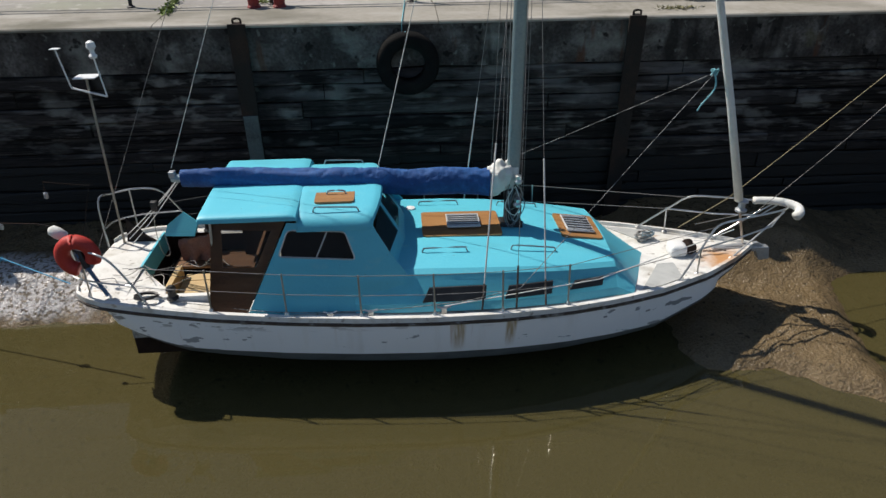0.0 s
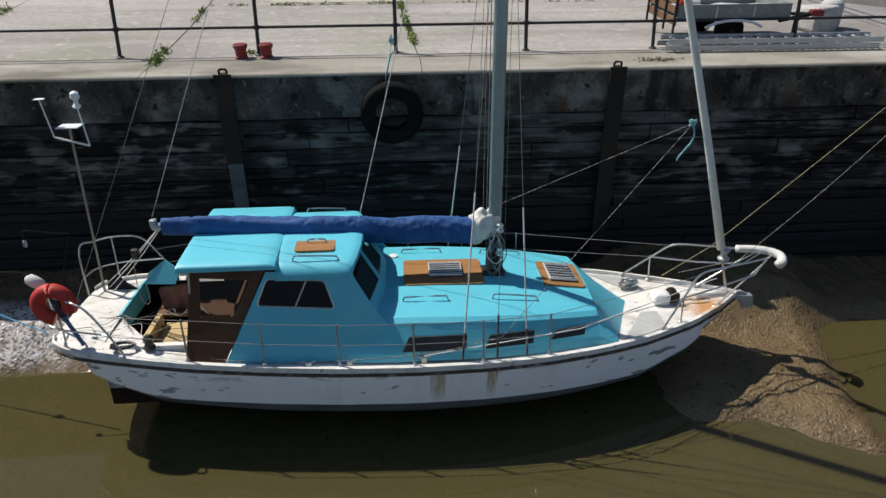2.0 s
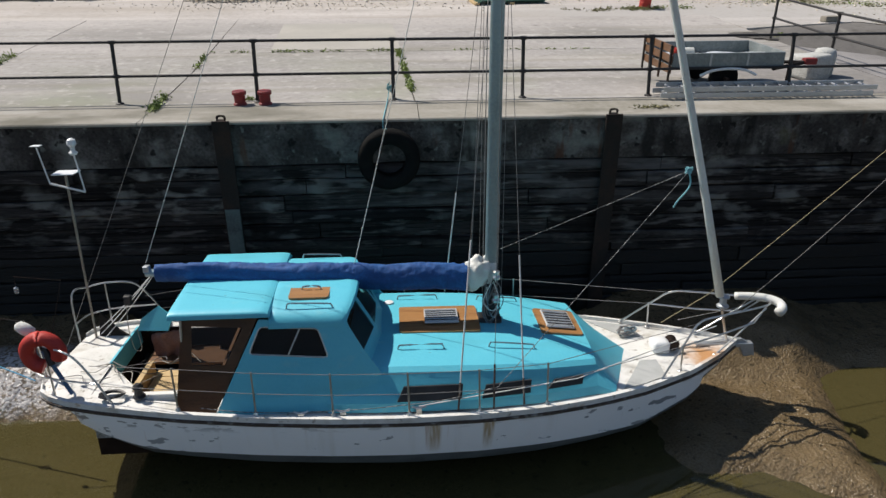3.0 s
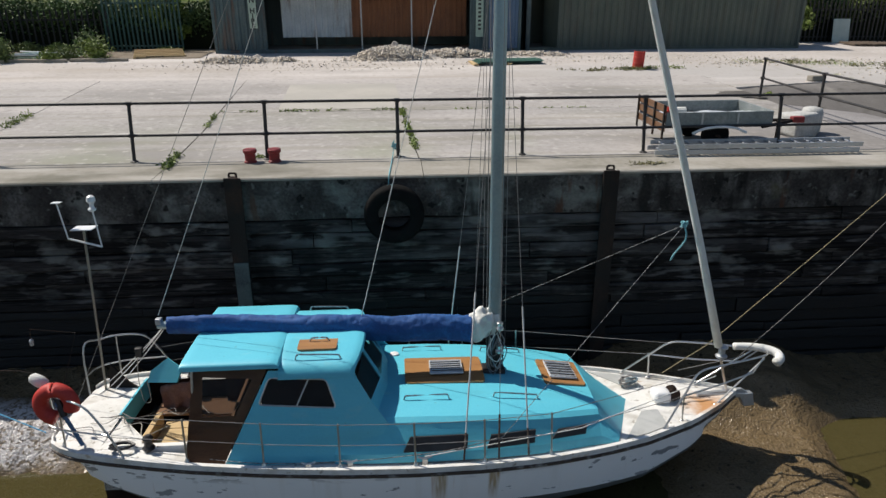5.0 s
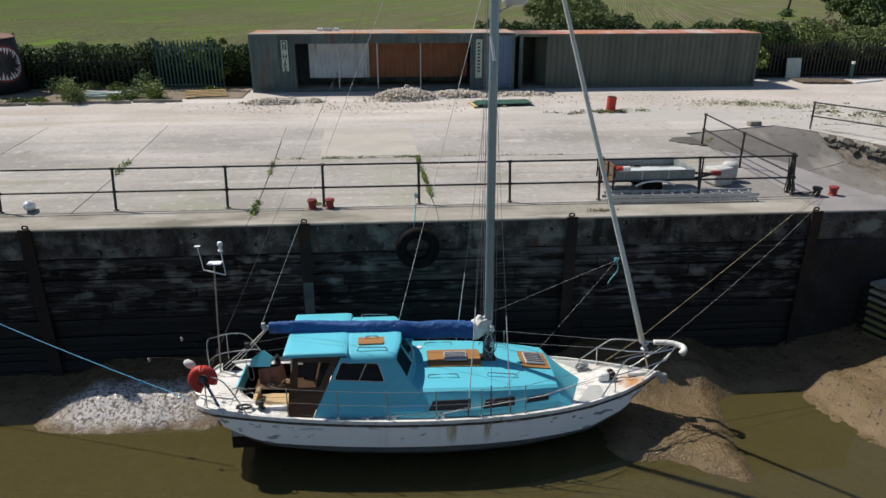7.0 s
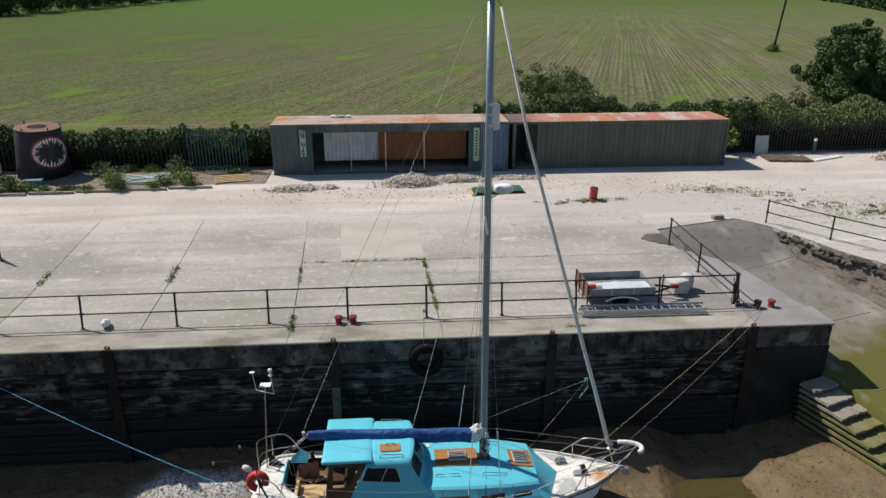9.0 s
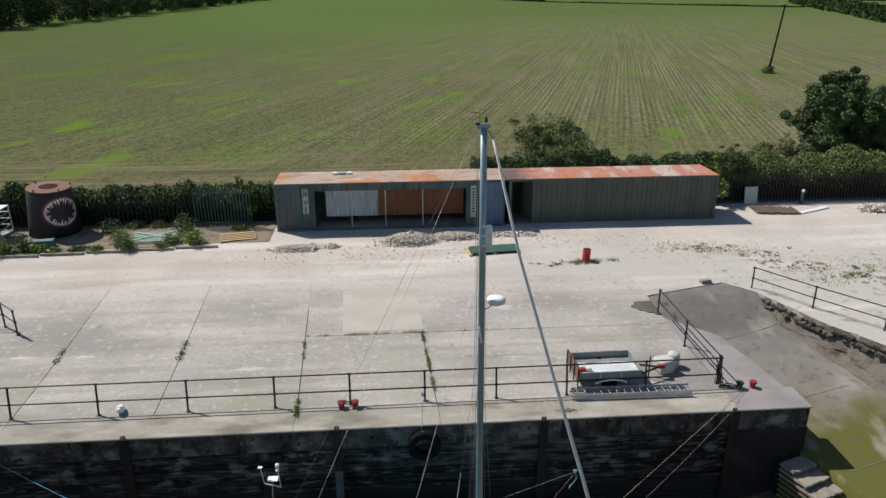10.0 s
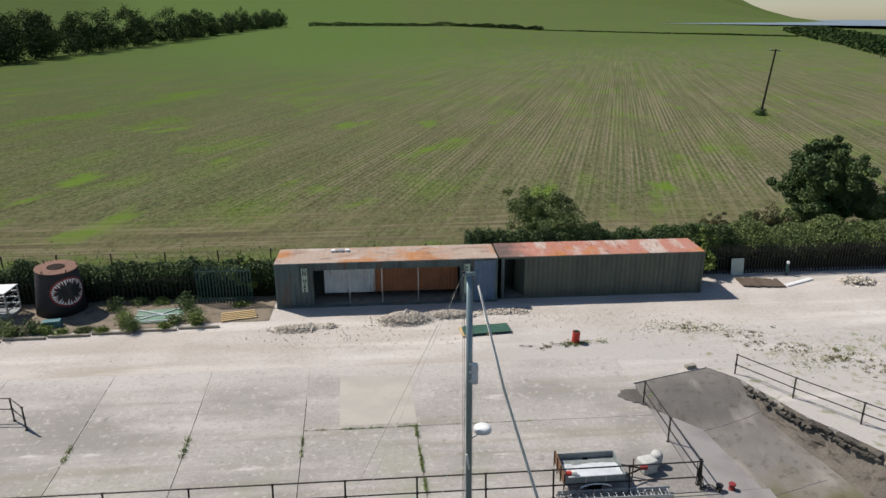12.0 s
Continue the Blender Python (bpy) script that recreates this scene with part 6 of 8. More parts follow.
def container_shell(c, x0, x1, y0, z0, h, roofm, sidem, depth=2.5):
    part("floor", box(x0 + 0.05, x1 - 0.05, y0 + 0.06, y0 + depth - 0.06, z0 + 0.02, z0 + 0.13), STONE, c)
    roof = part("roof", bmesh.new(), None, c)
    bm = bmesh.new()
    xs_ = steps(x0, x1, 0.11)
    g = [[bm.verts.new((x, y, z0 + h + (0.006 if i % 3 else 0.0))) for i, x in enumerate(xs_)] for y in (y0, y0 + depth)]
    for i in range(len(xs_) - 1):
        bm.faces.new((g[0][i], g[0][i + 1], g[1][i + 1], g[1][i]))
    thicken(bm, (0, 0, -0.03))
    bm.to_mesh(roof.data)
    bm.free()
    roof.data.materials.append(roofm)
    part("rear_wall", box(x0, x1, y0 + depth - 0.04, y0 + depth, z0, z0 + h - 0.04), sidem, c)
    for x in (x0, x1 - 0.05):
        part("end_wall", box(x, x + 0.05, y0 + 0.02, y0 + depth - 0.04, z0, z0 + h - 0.04), sidem, c)
    part("top_rail", box(x0, x1, y0 - 0.03, y0 + 0.05, z0 + h - 0.13, z0 + h - 0.02, 0.01), sidem, c)
    part("bottom_rail", box(x0, x1, y0 - 0.03, y0 + 0.05, z0, z0 + 0.15, 0.01), sidem, c)
    for x in (x0, x1 - 0.12):
        for y in (y0 - 0.04, y0 + depth - 0.1):
            part("corner_post", box(x, x + 0.12, y, y + 0.12, z0, z0 + h - 0.03, 0.01), sidem, c)


c = Coat(ROOFP)
c.layer((0.10, 0.085, 0.08), c.times(c.span(c.plus(c.x, c.times(c.noise(1.4, detail=6), 2.2)), 8.7, 7.4), c.span(c.noise(3, (0.4, 2, 1), detail=6), 0.3, 0.6, 0.55, 1)))
c.layer((0.42, 0.17, 0.05), c.span(c.noise(0.55, (1, 0.5, 1), detail=7, shift=12), 0.57, 0.66, 0, 0.8))
c.layer((0.16, 0.10, 0.08), c.span(c.noise(5, (1.5, 0.3, 1), detail=7, shift=4), 0.60, 0.70, 0, 0.7))
c = Coat(ROOFR)
c.layer((0.20, 0.13, 0.10), c.span(c.noise(1.6, (0.5, 1, 1), detail=8, shift=4), 0.54, 0.68, 0, 0.7))
c.layer((0.50, 0.46, 0.42), c.span(c.noise(1.1, (0.6, 1, 1), detail=8, shift=14), 0.60, 0.70, 0, 0.6))
for m, rust in ((CONTB, 0.75), (CONTG, 0.15)):
    c = Coat(m)
    c.layer((0.02, 0.03, 0.032), c.span(c.noise(1.6, (1.0, 1.0, 0.10), detail=6), 0.46, 0.64, 0, 0.25 + 0.5 * rust))
    c.layer((0.10, 0.045, 0.022), c.span(c.noise(2.6, (1.0, 1.0, 0.12), detail=6, shift=5), 0.57, 0.66, 0, rust))
c = Coat(SHUTW)
c.layer((0.16, 0.09, 0.05), c.span(c.noise(3.0, (1.0, 1.0, 0.15), detail=6), 0.54, 0.66, 0, 0.6))
CL = thing("open_container", "blue-grey shipping container with an open front and rusted roof", "container")
container_shell(CL, -6.68, 5.50, 17.55, 0.38, 2.62, ROOFR, CONTB)
part("front_panel", corrugated(-6.56, -4.62, 0.53, 2.87, 17.56), CONTB, CL)
part("front_panel", corrugated(3.42, 4.20, 0.53, 2.87, 17.56), CONTB, CL)
part("front_panel", corrugated(4.20, 5.40, 0.53, 2.87, 17.56), shade("faded_blue_steel", (0.10, 0.165, 0.26), (0.14, 0.20, 0.29), (0.07, 0.11, 0.17), 0.6, 1.4, 18, 0.15), CL, "faded blue end panel")
part("header_panel", corrugated(-4.62, 3.42, 2.56, 2.87, 17.56), CONTB, CL)
part("rear_sheet", corrugated(-4.1, -1.3, 0.95, 2.55, 18.25, 0.22), SHUTW, CL, "pale corrugated inner sheet")
part("rear_sheet", corrugated(-1.3, 3.35, 0.95, 2.60, 18.27, 0.22), SHUTR, CL, "rust-brown inner sheet")
for x in (-2.7, -0.9, 1.1):
    part("prop", tube([(x, 17.75, 0.5), (x, 17.75, 2.86)], 0.03, 6), GALV, CL)
SIGNG = shade("pale_green_sign_paint", (0.36, 0.47, 0.38), (0.28, 0.38, 0.31), (0.42, 0.52, 0.44), 0.7, 5, 30, 0.05)
for x, n_, lab in ((-5.10, 6, "ON HIRE"), (3.80, 7, "")):
    sg = part("sign_board", box(x - 0.14, x + 0.16, 17.50, 17.525, 0.98 if n_ == 7 else 1.35, 2.72, 0.004), SIGNG, CL, "tall narrow pale green sign board")
    if lab:
        for k, ch in enumerate(lab):
            if ch == " ":
                continue
            cu = bpy.data.curves.new("letter", "FONT")
            cu.body, cu.size, cu.extrude, cu.offset, cu.align_x = ch, 0.27, 0.002, 0.010, "CENTER"
            cu.materials.append(BLACK)
            lt = new("letter", cu)
            lt.matrix_world = pose(x + 0.01, 17.494, 2.50 - 0.195 * k, 90, 0, 0)
            lt.parent = sg
    else:
        for k in range(9):
            part("lettering_bar", box(x - 0.05, x + 0.07, 17.492, 17.498, 1.25 + 0.155 * k, 1.33 + 0.155 * k), BLACK, sg)
for x, w_, m_ in ((-3.75, 0.26, WHITEP), (-3.42, 0.40, GALV), (-2.95, 0.24, WHITEP)):
    part("roof_clutter", box(x, x + w_, 19.25, 19.55, 3.0, 3.13, 0.04), m_, CL, "pale debris on the roof")
CR = thing("green_container", "dark green shipping container with a flaking pink roof", "container")
container_shell(CR, 5.66, 17.48, 17.9, 0.36, 2.55, ROOFP, CONTG)
part("front_panel", corrugated(7.1, 17.36, 0.5, 2.8, 17.91), CONTG, CR)
part("front_frame", box(5.66, 5.95, 17.86, 17.95, 0.36, 2.85, 0.01), CONTB, CR)
part("door_leaf", prism([(7.1, 17.9), (7.16, 17.92), (6.75, 18.95), (6.69, 18.93)], "z", 0.5, 2.7), CONTG, CR, "half-open door leaf")


# ---- railings ----
def railing(label, posts, z, h=1.04, mid=0.55, lean=0.0):
    r = thing("railing", label, "railing")
    for x, y in posts:
        zz = z(x, y)
        part("post", tube([(x, y - lean, zz), (x, y, zz + h)], 0.033, 8), BLACKP, r)
        part("post_foot", turned([(0.07, 0), (0.07, 0.015), (0.045, 0.03)], 10, at=(x, y - lean, zz)), BLACKP, r)
        for k in (h, mid):
            part("collar", tube([(x - 0.05, y - lean * (1 - k / h), zz + k), (x + 0.05, y - lean * (1 - k / h), zz + k)], 0.036, 8), BLACKP, r)
    for a, b in zip(posts, posts[1:]):
        for k in (h, mid):
            part("bar", tube([(a[0], a[1] - lean * (1 - k / h), z(*a) + k), (b[0], b[1] - lean * (1 - k / h), z(*b) + k)], 0.025, 8), BLACKP, r)
    return r


FX = [-36.2, -33.5, -30.9, -28.2, -25.6, -22.95, -20.3, -17.7, -15.05, -12.42, -9.80, -7.09, -4.40, -2.04, 0.34, 2.65, 4.96, 7.6, 10.15]
railing("black painted tube railing along the quay edge", [(x, 1.47 + 0.05 * ramp01(x, 5, 10)) for x in FX], lambda x, y: 0.0, 1.015, 0.46, 0.17)
railing("black tube railing beside the slipway", [(10.15, 1.60), (10.12, 4.2), (10.08, 6.8)], lambda x, y: yard_z(y))
railing("black tube railing on the far side of the slipway", [(15.08, 8.85), (16.52, 6.62), (18.1, 4.5), (20.4, 1.6)], lambda x, y: 0.08)
railing("black tube railing round an opening in the yard", [(-14.9, 6.9), (-15.7, 7.6), (-17.5, 7.7)], lambda x, y: yard_z(y))


# ---- things on the quay ----
def tyre():
    t = thing("tyre", "old black lorry tyre hung on the quay wall as a fender", "tyre")
    bm = bmesh.new()
    prof = [(0.30, -0.10), (0.36, -0.13), (0.46, -0.125), (0.50, -0.08), (0.51, 0.0), (0.50, 0.08), (0.46, 0.125), (0.36, 0.13), (0.30, 0.10), (0.27, 0.09), (0.27, -0.09)]
    n = 40
    g = [[bm.verts.new((0.24 + r * math.cos(2 * math.pi * i / n), -0.14 + d, -0.63 + r * math.sin(2 * math.pi * i / n))) for r, d in prof] for i in range(n)]
    for i in range(n):
        for k in range(len(prof)):
            bm.faces.new((g[i][k], g[(i + 1) % n][k], g[(i + 1) % n][(k + 1) % len(prof)], g[i][(k + 1) % len(prof)]))
    bmesh.ops.recalc_face_normals(bm, faces=bm.faces[:])
    part("tread", bm, RUBBER, t, smooth=True)
    return t


tyre()
ROPEB = shade("blue_polyprop_rope", (0.20, 0.45, 0.50), (0.28, 0.52, 0.56), (0.14, 0.33, 0.38), 0.8, 20, 90, 0.3)
ROPES = shade("bright_blue_rope", (0.12, 0.38, 0.58), (0.18, 0.46, 0.64), (0.08, 0.28, 0.46), 0.8, 20, 90, 0.3)
ROPEY = shade("yellow_hemp_rope", (0.34, 0.29, 0.17), (0.42, 0.36, 0.22), (0.24, 0.2, 0.13), 0.9, 20, 90, 0.3)
ROPEG = shade("grey_rope", (0.24, 0.23, 0.21), (0.32, 0.31, 0.29), (0.16, 0.15, 0.14), 0.9, 20, 90, 0.3)
ROPEW = shade("white_flecked_rope", (0.36, 0.36, 0.345), (0.05, 0.05, 0.05), (0.30, 0.30, 0.29), 0.9, 26, 90, 0.2, edge=(0.5, 0.55))


def rope(label, points, r, material, sides=6, knots=()):
    t = thing("rope", label, "rope")
    part("line", tube(points, r, sides), material, t)
    for at_, n, s in knots:
        rg = random.Random(n)
        pts = [Vector(at_) + Vector((rg.gauss(0, s), rg.gauss(0, s * 0.5), rg.gauss(0, s))) for _ in range(14)]
        part("knot", tube(arc(pts, 4), r * 1.1, 5), material, t)
    return t


rope("frayed blue rope holding the tyre", arc([(0.27, 1.40, 0.30), (0.24, 1.30, 0.04), (0.18, 0.2, 0.015), (0.165, -0.03, 0.0), (0.16, -0.06, -0.14), (0.2, -0.1, -0.36)], 5), 0.009, ROPEB, 6, (((0.16, -0.10, -0.17), 3, 0.05), ((0.18, -0.10, -0.27), 7, 0.05), ((0.27, 1.42, 0.18), 4, 0.045)))


def bollard(x, y, label, mat):
    b = thing("bollard", label, "bollard", Matrix.Translation((x, y, 0)), group="mooring bollards")
    part("post", turned([(0.115, 0.0), (0.112, 0.02), (0.092, 0.04), (0.098, 0.16), (0.122, 0.18), (0.122, 0.225), (0.11, 0.238)], 18), mat, b, smooth=False)
    return b


bollard(-2.31, 1.13, "short red painted iron bollard on the quay", REDP)
bollard(-1.88, 1.13, "short red painted iron bollard on the quay", REDP)
bollard(11.22, 1.27, "short bright red iron bollard by the slipway", REDP)
bollard(10.76, 1.25, "short black iron bollard with ropes round it", BLACKP)


def ladder():
    t = thing("ladder", "aluminium extension ladder lying flat on the quay", "ladder", pose(5.06, 0.97, 0.0, 0, 0, -0.8))
    for k, (z, off) in enumerate(((0.03, 0.0), (0.135, 0.05))):
        for y in (0.0, 0.42):
            part("stile", box(off, 3.90 + off, y - 0.016, y + 0.016, z, z + 0.085, 0.006), GALV, t)
        for i in range(15):
            x = 0.16 + 0.258 * i + off
            part("rung", tube([(x, 0.0, z + 0.045), (x, 0.42, z + 0.045)], 0.02, 8), GALV, t)
    return t


ladder()


TRAILST = shade("dark_trailer_steel", (0.22, 0.25, 0.25), (0.30, 0.32, 0.31), (0.13, 0.15, 0.15), 0.6, 3, 25, 0.1, metal=0.2)
BAGC = shade("dirty_woven_bag", (0.46, 0.46, 0.44), (0.36, 0.36, 0.34), (0.54, 0.54, 0.52), 0.85, 4, 25, 0.5)
TARP = shade("silver_tarpaulin", (0.55, 0.58, 0.60), (0.44, 0.47, 0.49), (0.62, 0.65, 0.67), 0.35, 2, 12, 0.3)


def trailer():
    t = thing("trailer", "small galvanised box trailer with a worn wooden tailboard", "trailer", pose(5.38, 1.42, 0.0, 0, 0, 1.0))
    part("bed", box(0, 2.1, 0, 1.35, 0.46, 0.50), TRAILST, t)
    part("side_board", box(0, 2.1, -0.02, 0.02, 0.47, 0.72, 0.008), TRAILST, t)
    part("side_board", box(0, 2.1, 1.33, 1.37, 0.47, 0.72, 0.008), TRAILST, t)
    part("front_board", box(2.08, 2.12, 0.02, 1.33, 0.47, 0.72, 0.008), TRAILST, t)
    tb = part("tailboard_frame", box(-0.06, -0.03, -0.02, 0.03, 0.22, 0.86, 0.006), PILE, t, "rusted tailboard frame")
    for y in (0.45, 0.9, 1.32):
        part("upright", box(-0.06, -0.03, y, y + 0.05, 0.22, 0.86, 0.006), PILE, t)
    for z in (0.36, 0.55, 0.72):
        part("slat", box(-0.03, 0.0, 0.0, 1.37, z, z + 0.13, 0.006), BROWN, t)
    for x in (0.7, 1.4):
        part("rib", box(x - 0.02, x + 0.02, -0.035, -0.02, 0.49, 0.70, 0.004), GALV, t)
    for y in (0.10, 1.26):
        w = turned([(0.12, -0.06), (0.22, -0.07), (0.26, -0.05), (0.26, 0.05), (0.22, 0.07), (0.12, 0.06)], 22)
        for v in w.verts:
            v.co = pose(1.05, y, 0.26, 90, 0, 0) @ v.co
        part("wheel", w, RUBBER, t)
        y = -0.07 if y < 0.5 else 1.43
        part("mudguard", tube(arc([(0.52, y, 0.33), (0.75, y, 0.42), (1.05, y, 0.45), (1.35, y, 0.42), (1.58, y, 0.33)], 4), 0.026, 6), WHITEP, t, "white mudguard")
    for y in (0.3, 1.05):
        part("drawbar", tube([(2.1, y, 0.36), (2.95, 0.67, 0.40)], 0.035, 6), PILE, t)
    part("hitch", box(2.9, 3.15, 0.60, 0.74, 0.36, 0.48, 0.02), REDP, t)
    part("jockey_post", tube([(2.6, 0.62, 0.0), (2.6, 0.62, 0.86)], 0.022, 6), PILE, t)
    ld = sheet(steps(0.03, 2.05, 0.1), steps(0.03, 1.02, 0.09), lambda x, y: 0.61 + 0.05 * noise.noise((x * 2.1, y * 2.1, 3)) + 0.025 * noise.noise((x * 6, y * 6, 1)) - 0.12 * ramp01(y, 0.75, 1.02) + 0.05 * ramp01(-y, -0.35, -0.03))
    part("tarpaulin", ld, TARP, t, "crumpled silver sheet over the load", True)
    part("axle", tube([(1.05, -0.1, 0.26), (1.05, 1.45, 0.26)], 0.03, 6), PILE, t)
    return t


trailer()
bm = tube([(0, 0, 0), (0.16, 0, 0)], 0.09, 12)
fc = thing("fuel_can", "red and cream plastic can lying in the trailer", "can", pose(5.47, 1.66, 0.70))
part("body", bm, REDF, fc)
part("cap", tube([(0.16, 0, 0), (0.36, 0, 0)], 0.085, 12), WHITEC, fc)
bm = box(-0.36, 0.22, -0.26, 0.30, 0.0, 0.50, 0.08)
for v in bm.verts:
    v.co += Vector((0.05, 0.05, 0.05)) * noise.noise(v.co * 3)
sk = thing("bulk_bag", "sagging white bulk bag standing on the tarmac", "bag", pose(8.75, 2.55, 0, 0, 0, 14))
part("sack", bm, BAGC, sk, smooth=True)
bm = turned([(0.18, 0.0), (0.21, 0.06), (0.22, 0.42), (0.18, 0.52), (0.08, 0.55)], 18, at=(0.42, 0.18, 0))
part("drum", bm, BAGC, sk, smooth=True)
dr = thing("oil_drum", "dented red oil drum standing on the yard", "drum", pose(8.66, 12.45, 0.25, 3, 2, 0) @ Matrix.Scale(0.68, 4))
part("barrel", turned([(0.27, 0.0), (0.28, 0.02), (0.275, 0.28), (0.29, 0.30), (0.275, 0.32), (0.275, 0.56), (0.29, 0.58), (0.275, 0.60), (0.275, 0.84), (0.285, 0.86), (0.25, 0.865)], 22), REDF, dr)
part("lid", turned([(0.25, 0.855), (0.25, 0.872), (0.2, 0.872)], 22), PILE, dr)
fd = thing("fender", "white boat fender lying on the quay", "fender", pose(-9.17, 1.42, 0.13, 70, 0, 14))
part("float", turned([(0.02, -0.24), (0.09, -0.21), (0.125, -0.1), (0.13, 0.08), (0.09, 0.2), (0.03, 0.25)], 16), WHITEP, fd, smooth=True)
bk = thing("stone_block", "loose concrete block at the head of the slipway", "block", pose(13.3, 9.55, 0.17, 0, 0, 12))
part("block", box(-0.26, 0.24, -0.12, 0.12, 0, 0.16, 0.03), STONE, bk)
bt = thing("loose_lines", "dark ropes coiled round the railing corner post", "rope")
rg = random.Random(9)
for k in range(7):
    pts = [(10.15 + rg.gauss(0, 0.05), 1.58 + rg.gauss(0, 0.05), 1.0 - 0.02 * k), (10.12 + rg.gauss(0, 0.08), 1.5 + rg.gauss(0, 0.05), 0.5), (10.2 + rg.gauss(0, 0.1), 1.5 + rg.gauss(0, 0.1), 0.05)]
    part("hank", tube(arc(pts, 5), 0.014, 5), BLACKP, bt)
for k in range(3):
    part("ground_line", tube(arc([(10.2, 1.45, 0.03), (10.45 + 0.05 * k, 1.3 + 0.12 * k, 0.02), (10.7, 1.25, 0.10)], 5), 0.014, 5), BLACKP, bt)

# mooring lines
rope("yellow mooring line from the bow to the quay", [(4.37, -2.05, -2.74)] + sag((4.97, -2.18, -2.19), (9.5, -0.025, 0.03), 0.02, 22) + [(9.6, 0.03, 0.03), (10.1, 0.55, 0.06), (10.72, 1.15, 0.16)], 0.0065, ROPEY)
rope("slack grey mooring line from the bow to the quay", [(4.47, -2.37, -2.5)] + sag((5.27, -2.55, -2.21), (9.9, -0.025, 0.025), 0.12, 22) + [(9.97, 0.03, 0.025), (10.35, 0.5, 0.04), (10.8, 1.15, 0.12)], 0.0052, ROPEG)
rope("blue stern mooring line", sag((-4.55, -3.0, -2.68), (-14.4, 0.8, 0.1), 0.22, 30), 0.0095, ROPES, 6, (((-5.6, -2.6, -2.5), 5, 0.03),))
KN = BOAT @ Vector((4.34, 0.04, 2.66))
rope("flecked line from the headsail to the shrouds", [KN, BOAT @ Vector((1.55, -1.45, 0.32))], 0.0042, ROPEW)
rope("flecked line from the headsail to the mast", [KN, BOAT @ Vector((1.66, 0.5, 1.35))], 0.0040, ROPEW)
rope("flecked sheet led aft along the side deck", arc([BOAT @ Vector(p) for p in ((1.55, -1.45, 0.32), (0.9, -1.44, 0.16), (0.3, -1.44, 0.10), (-0.4, -1.46, 0.08), (-1.6, -1.42, 0.09), (-2.9, -1.15, 0.14))], 6), 0.0052, ROPEW)
rope("frayed blue rope end tied to the headsail", arc([KN, KN + Vector((0.02, -0.05, -0.2)), KN + Vector((-0.12, -0.05, -0.42)), KN + Vector((-0.16, -0.04, -0.52))], 5), 0.012, ROPEB, 6, ((KN, 6, 0.03),))
rope("white line run along the side deck to the bow", [BOAT @ Vector(p) for p in ((4.9, -0.25, 0.42), (2.6, -1.36, 0.34), (0.55, -1.47, 0.10))], 0.007, WHITEC)
cg = thing("rope_coil", "loose dark rope heap on the stern deck", "rope", BOAT @ Matrix.Translation((-3.35, -1.02, 0.15)))
pts = [(0.17 * math.cos(a * 1.1) * (0.6 + 0.4 * rg.random()), 0.10 * math.sin(a * 1.1) * (0.6 + 0.4 * rg.random()), 0.02 + 0.03 * rg.random()) for a in range(34)]
part("coil", tube(arc(pts, 4), 0.011, 5), BLACK, cg)


# ---- yard clutter ----
def stones(name, label, spots, seed):
    """Loose angular stones: spots of x, y, spread x, spread y, height, count, size."""
    rng = np.random.default_rng(seed)
    verts, faces = [], []
    for x, y, sx, sy, h, n, s in spots:
        for _ in range(n):
            u, v = rng.normal(0, 0.45, 2)
            px, py = x + u * sx, y + v * sy
            top = h * max(0, 1 - (u * u + v * v) * 0.8)
            c = np.array([px, py, yard_z(py) + top * rng.random() ** 0.3])
            r = s * rng.uniform(0.4, 1.3) ** 1.5
            base = len(verts)
            d = rng.normal(size=(6, 3)) * 0.25 + np.array([(1, 0, 0), (-1, 0, 0), (0, 1, 0), (0, -1, 0), (0, 0, 0.8), (0, 0, -0.8)])
            verts += (c + d * r).tolist()
            faces += [[base + i for i in q] for q in ((0, 2, 4), (2, 1, 4), (1, 3, 4), (3, 0, 4), (2, 0, 5), (1, 2, 5), (3, 1, 5), (0, 3, 5))]
    me = bpy.data.meshes.new(name)
    me.from_pydata(verts, [], faces)
    return tagged(part(name, me, RUBBLE), label, "rubble", kind="stuff")


def mound(x, y, z):
    return sum(h * math.exp(-((x - a) / sx) ** 2 - ((y - b) / sy) ** 2) for a, b, sx, sy, h in ((0.1, 15.5, 0.9, 0.42, 0.42), (1.0, 15.6, 0.9, 0.4, 0.30), (2.6, 15.9, 1.3, 0.3, 0.20), (-5.6, 14.9, 0.8, 0.3, 0.16), (-4.6, 15.2, 0.9, 0.35, 0.20), (-3.7, 15.1, 0.4, 0.22, 0.10), (4.6, 16.0, 1.0, 0.25, 0.12))) * (1 + 0.5 * noise.noise((x * 4, y * 4, z)) + 0.3 * noise.noise((x * 11, y * 11, z)))


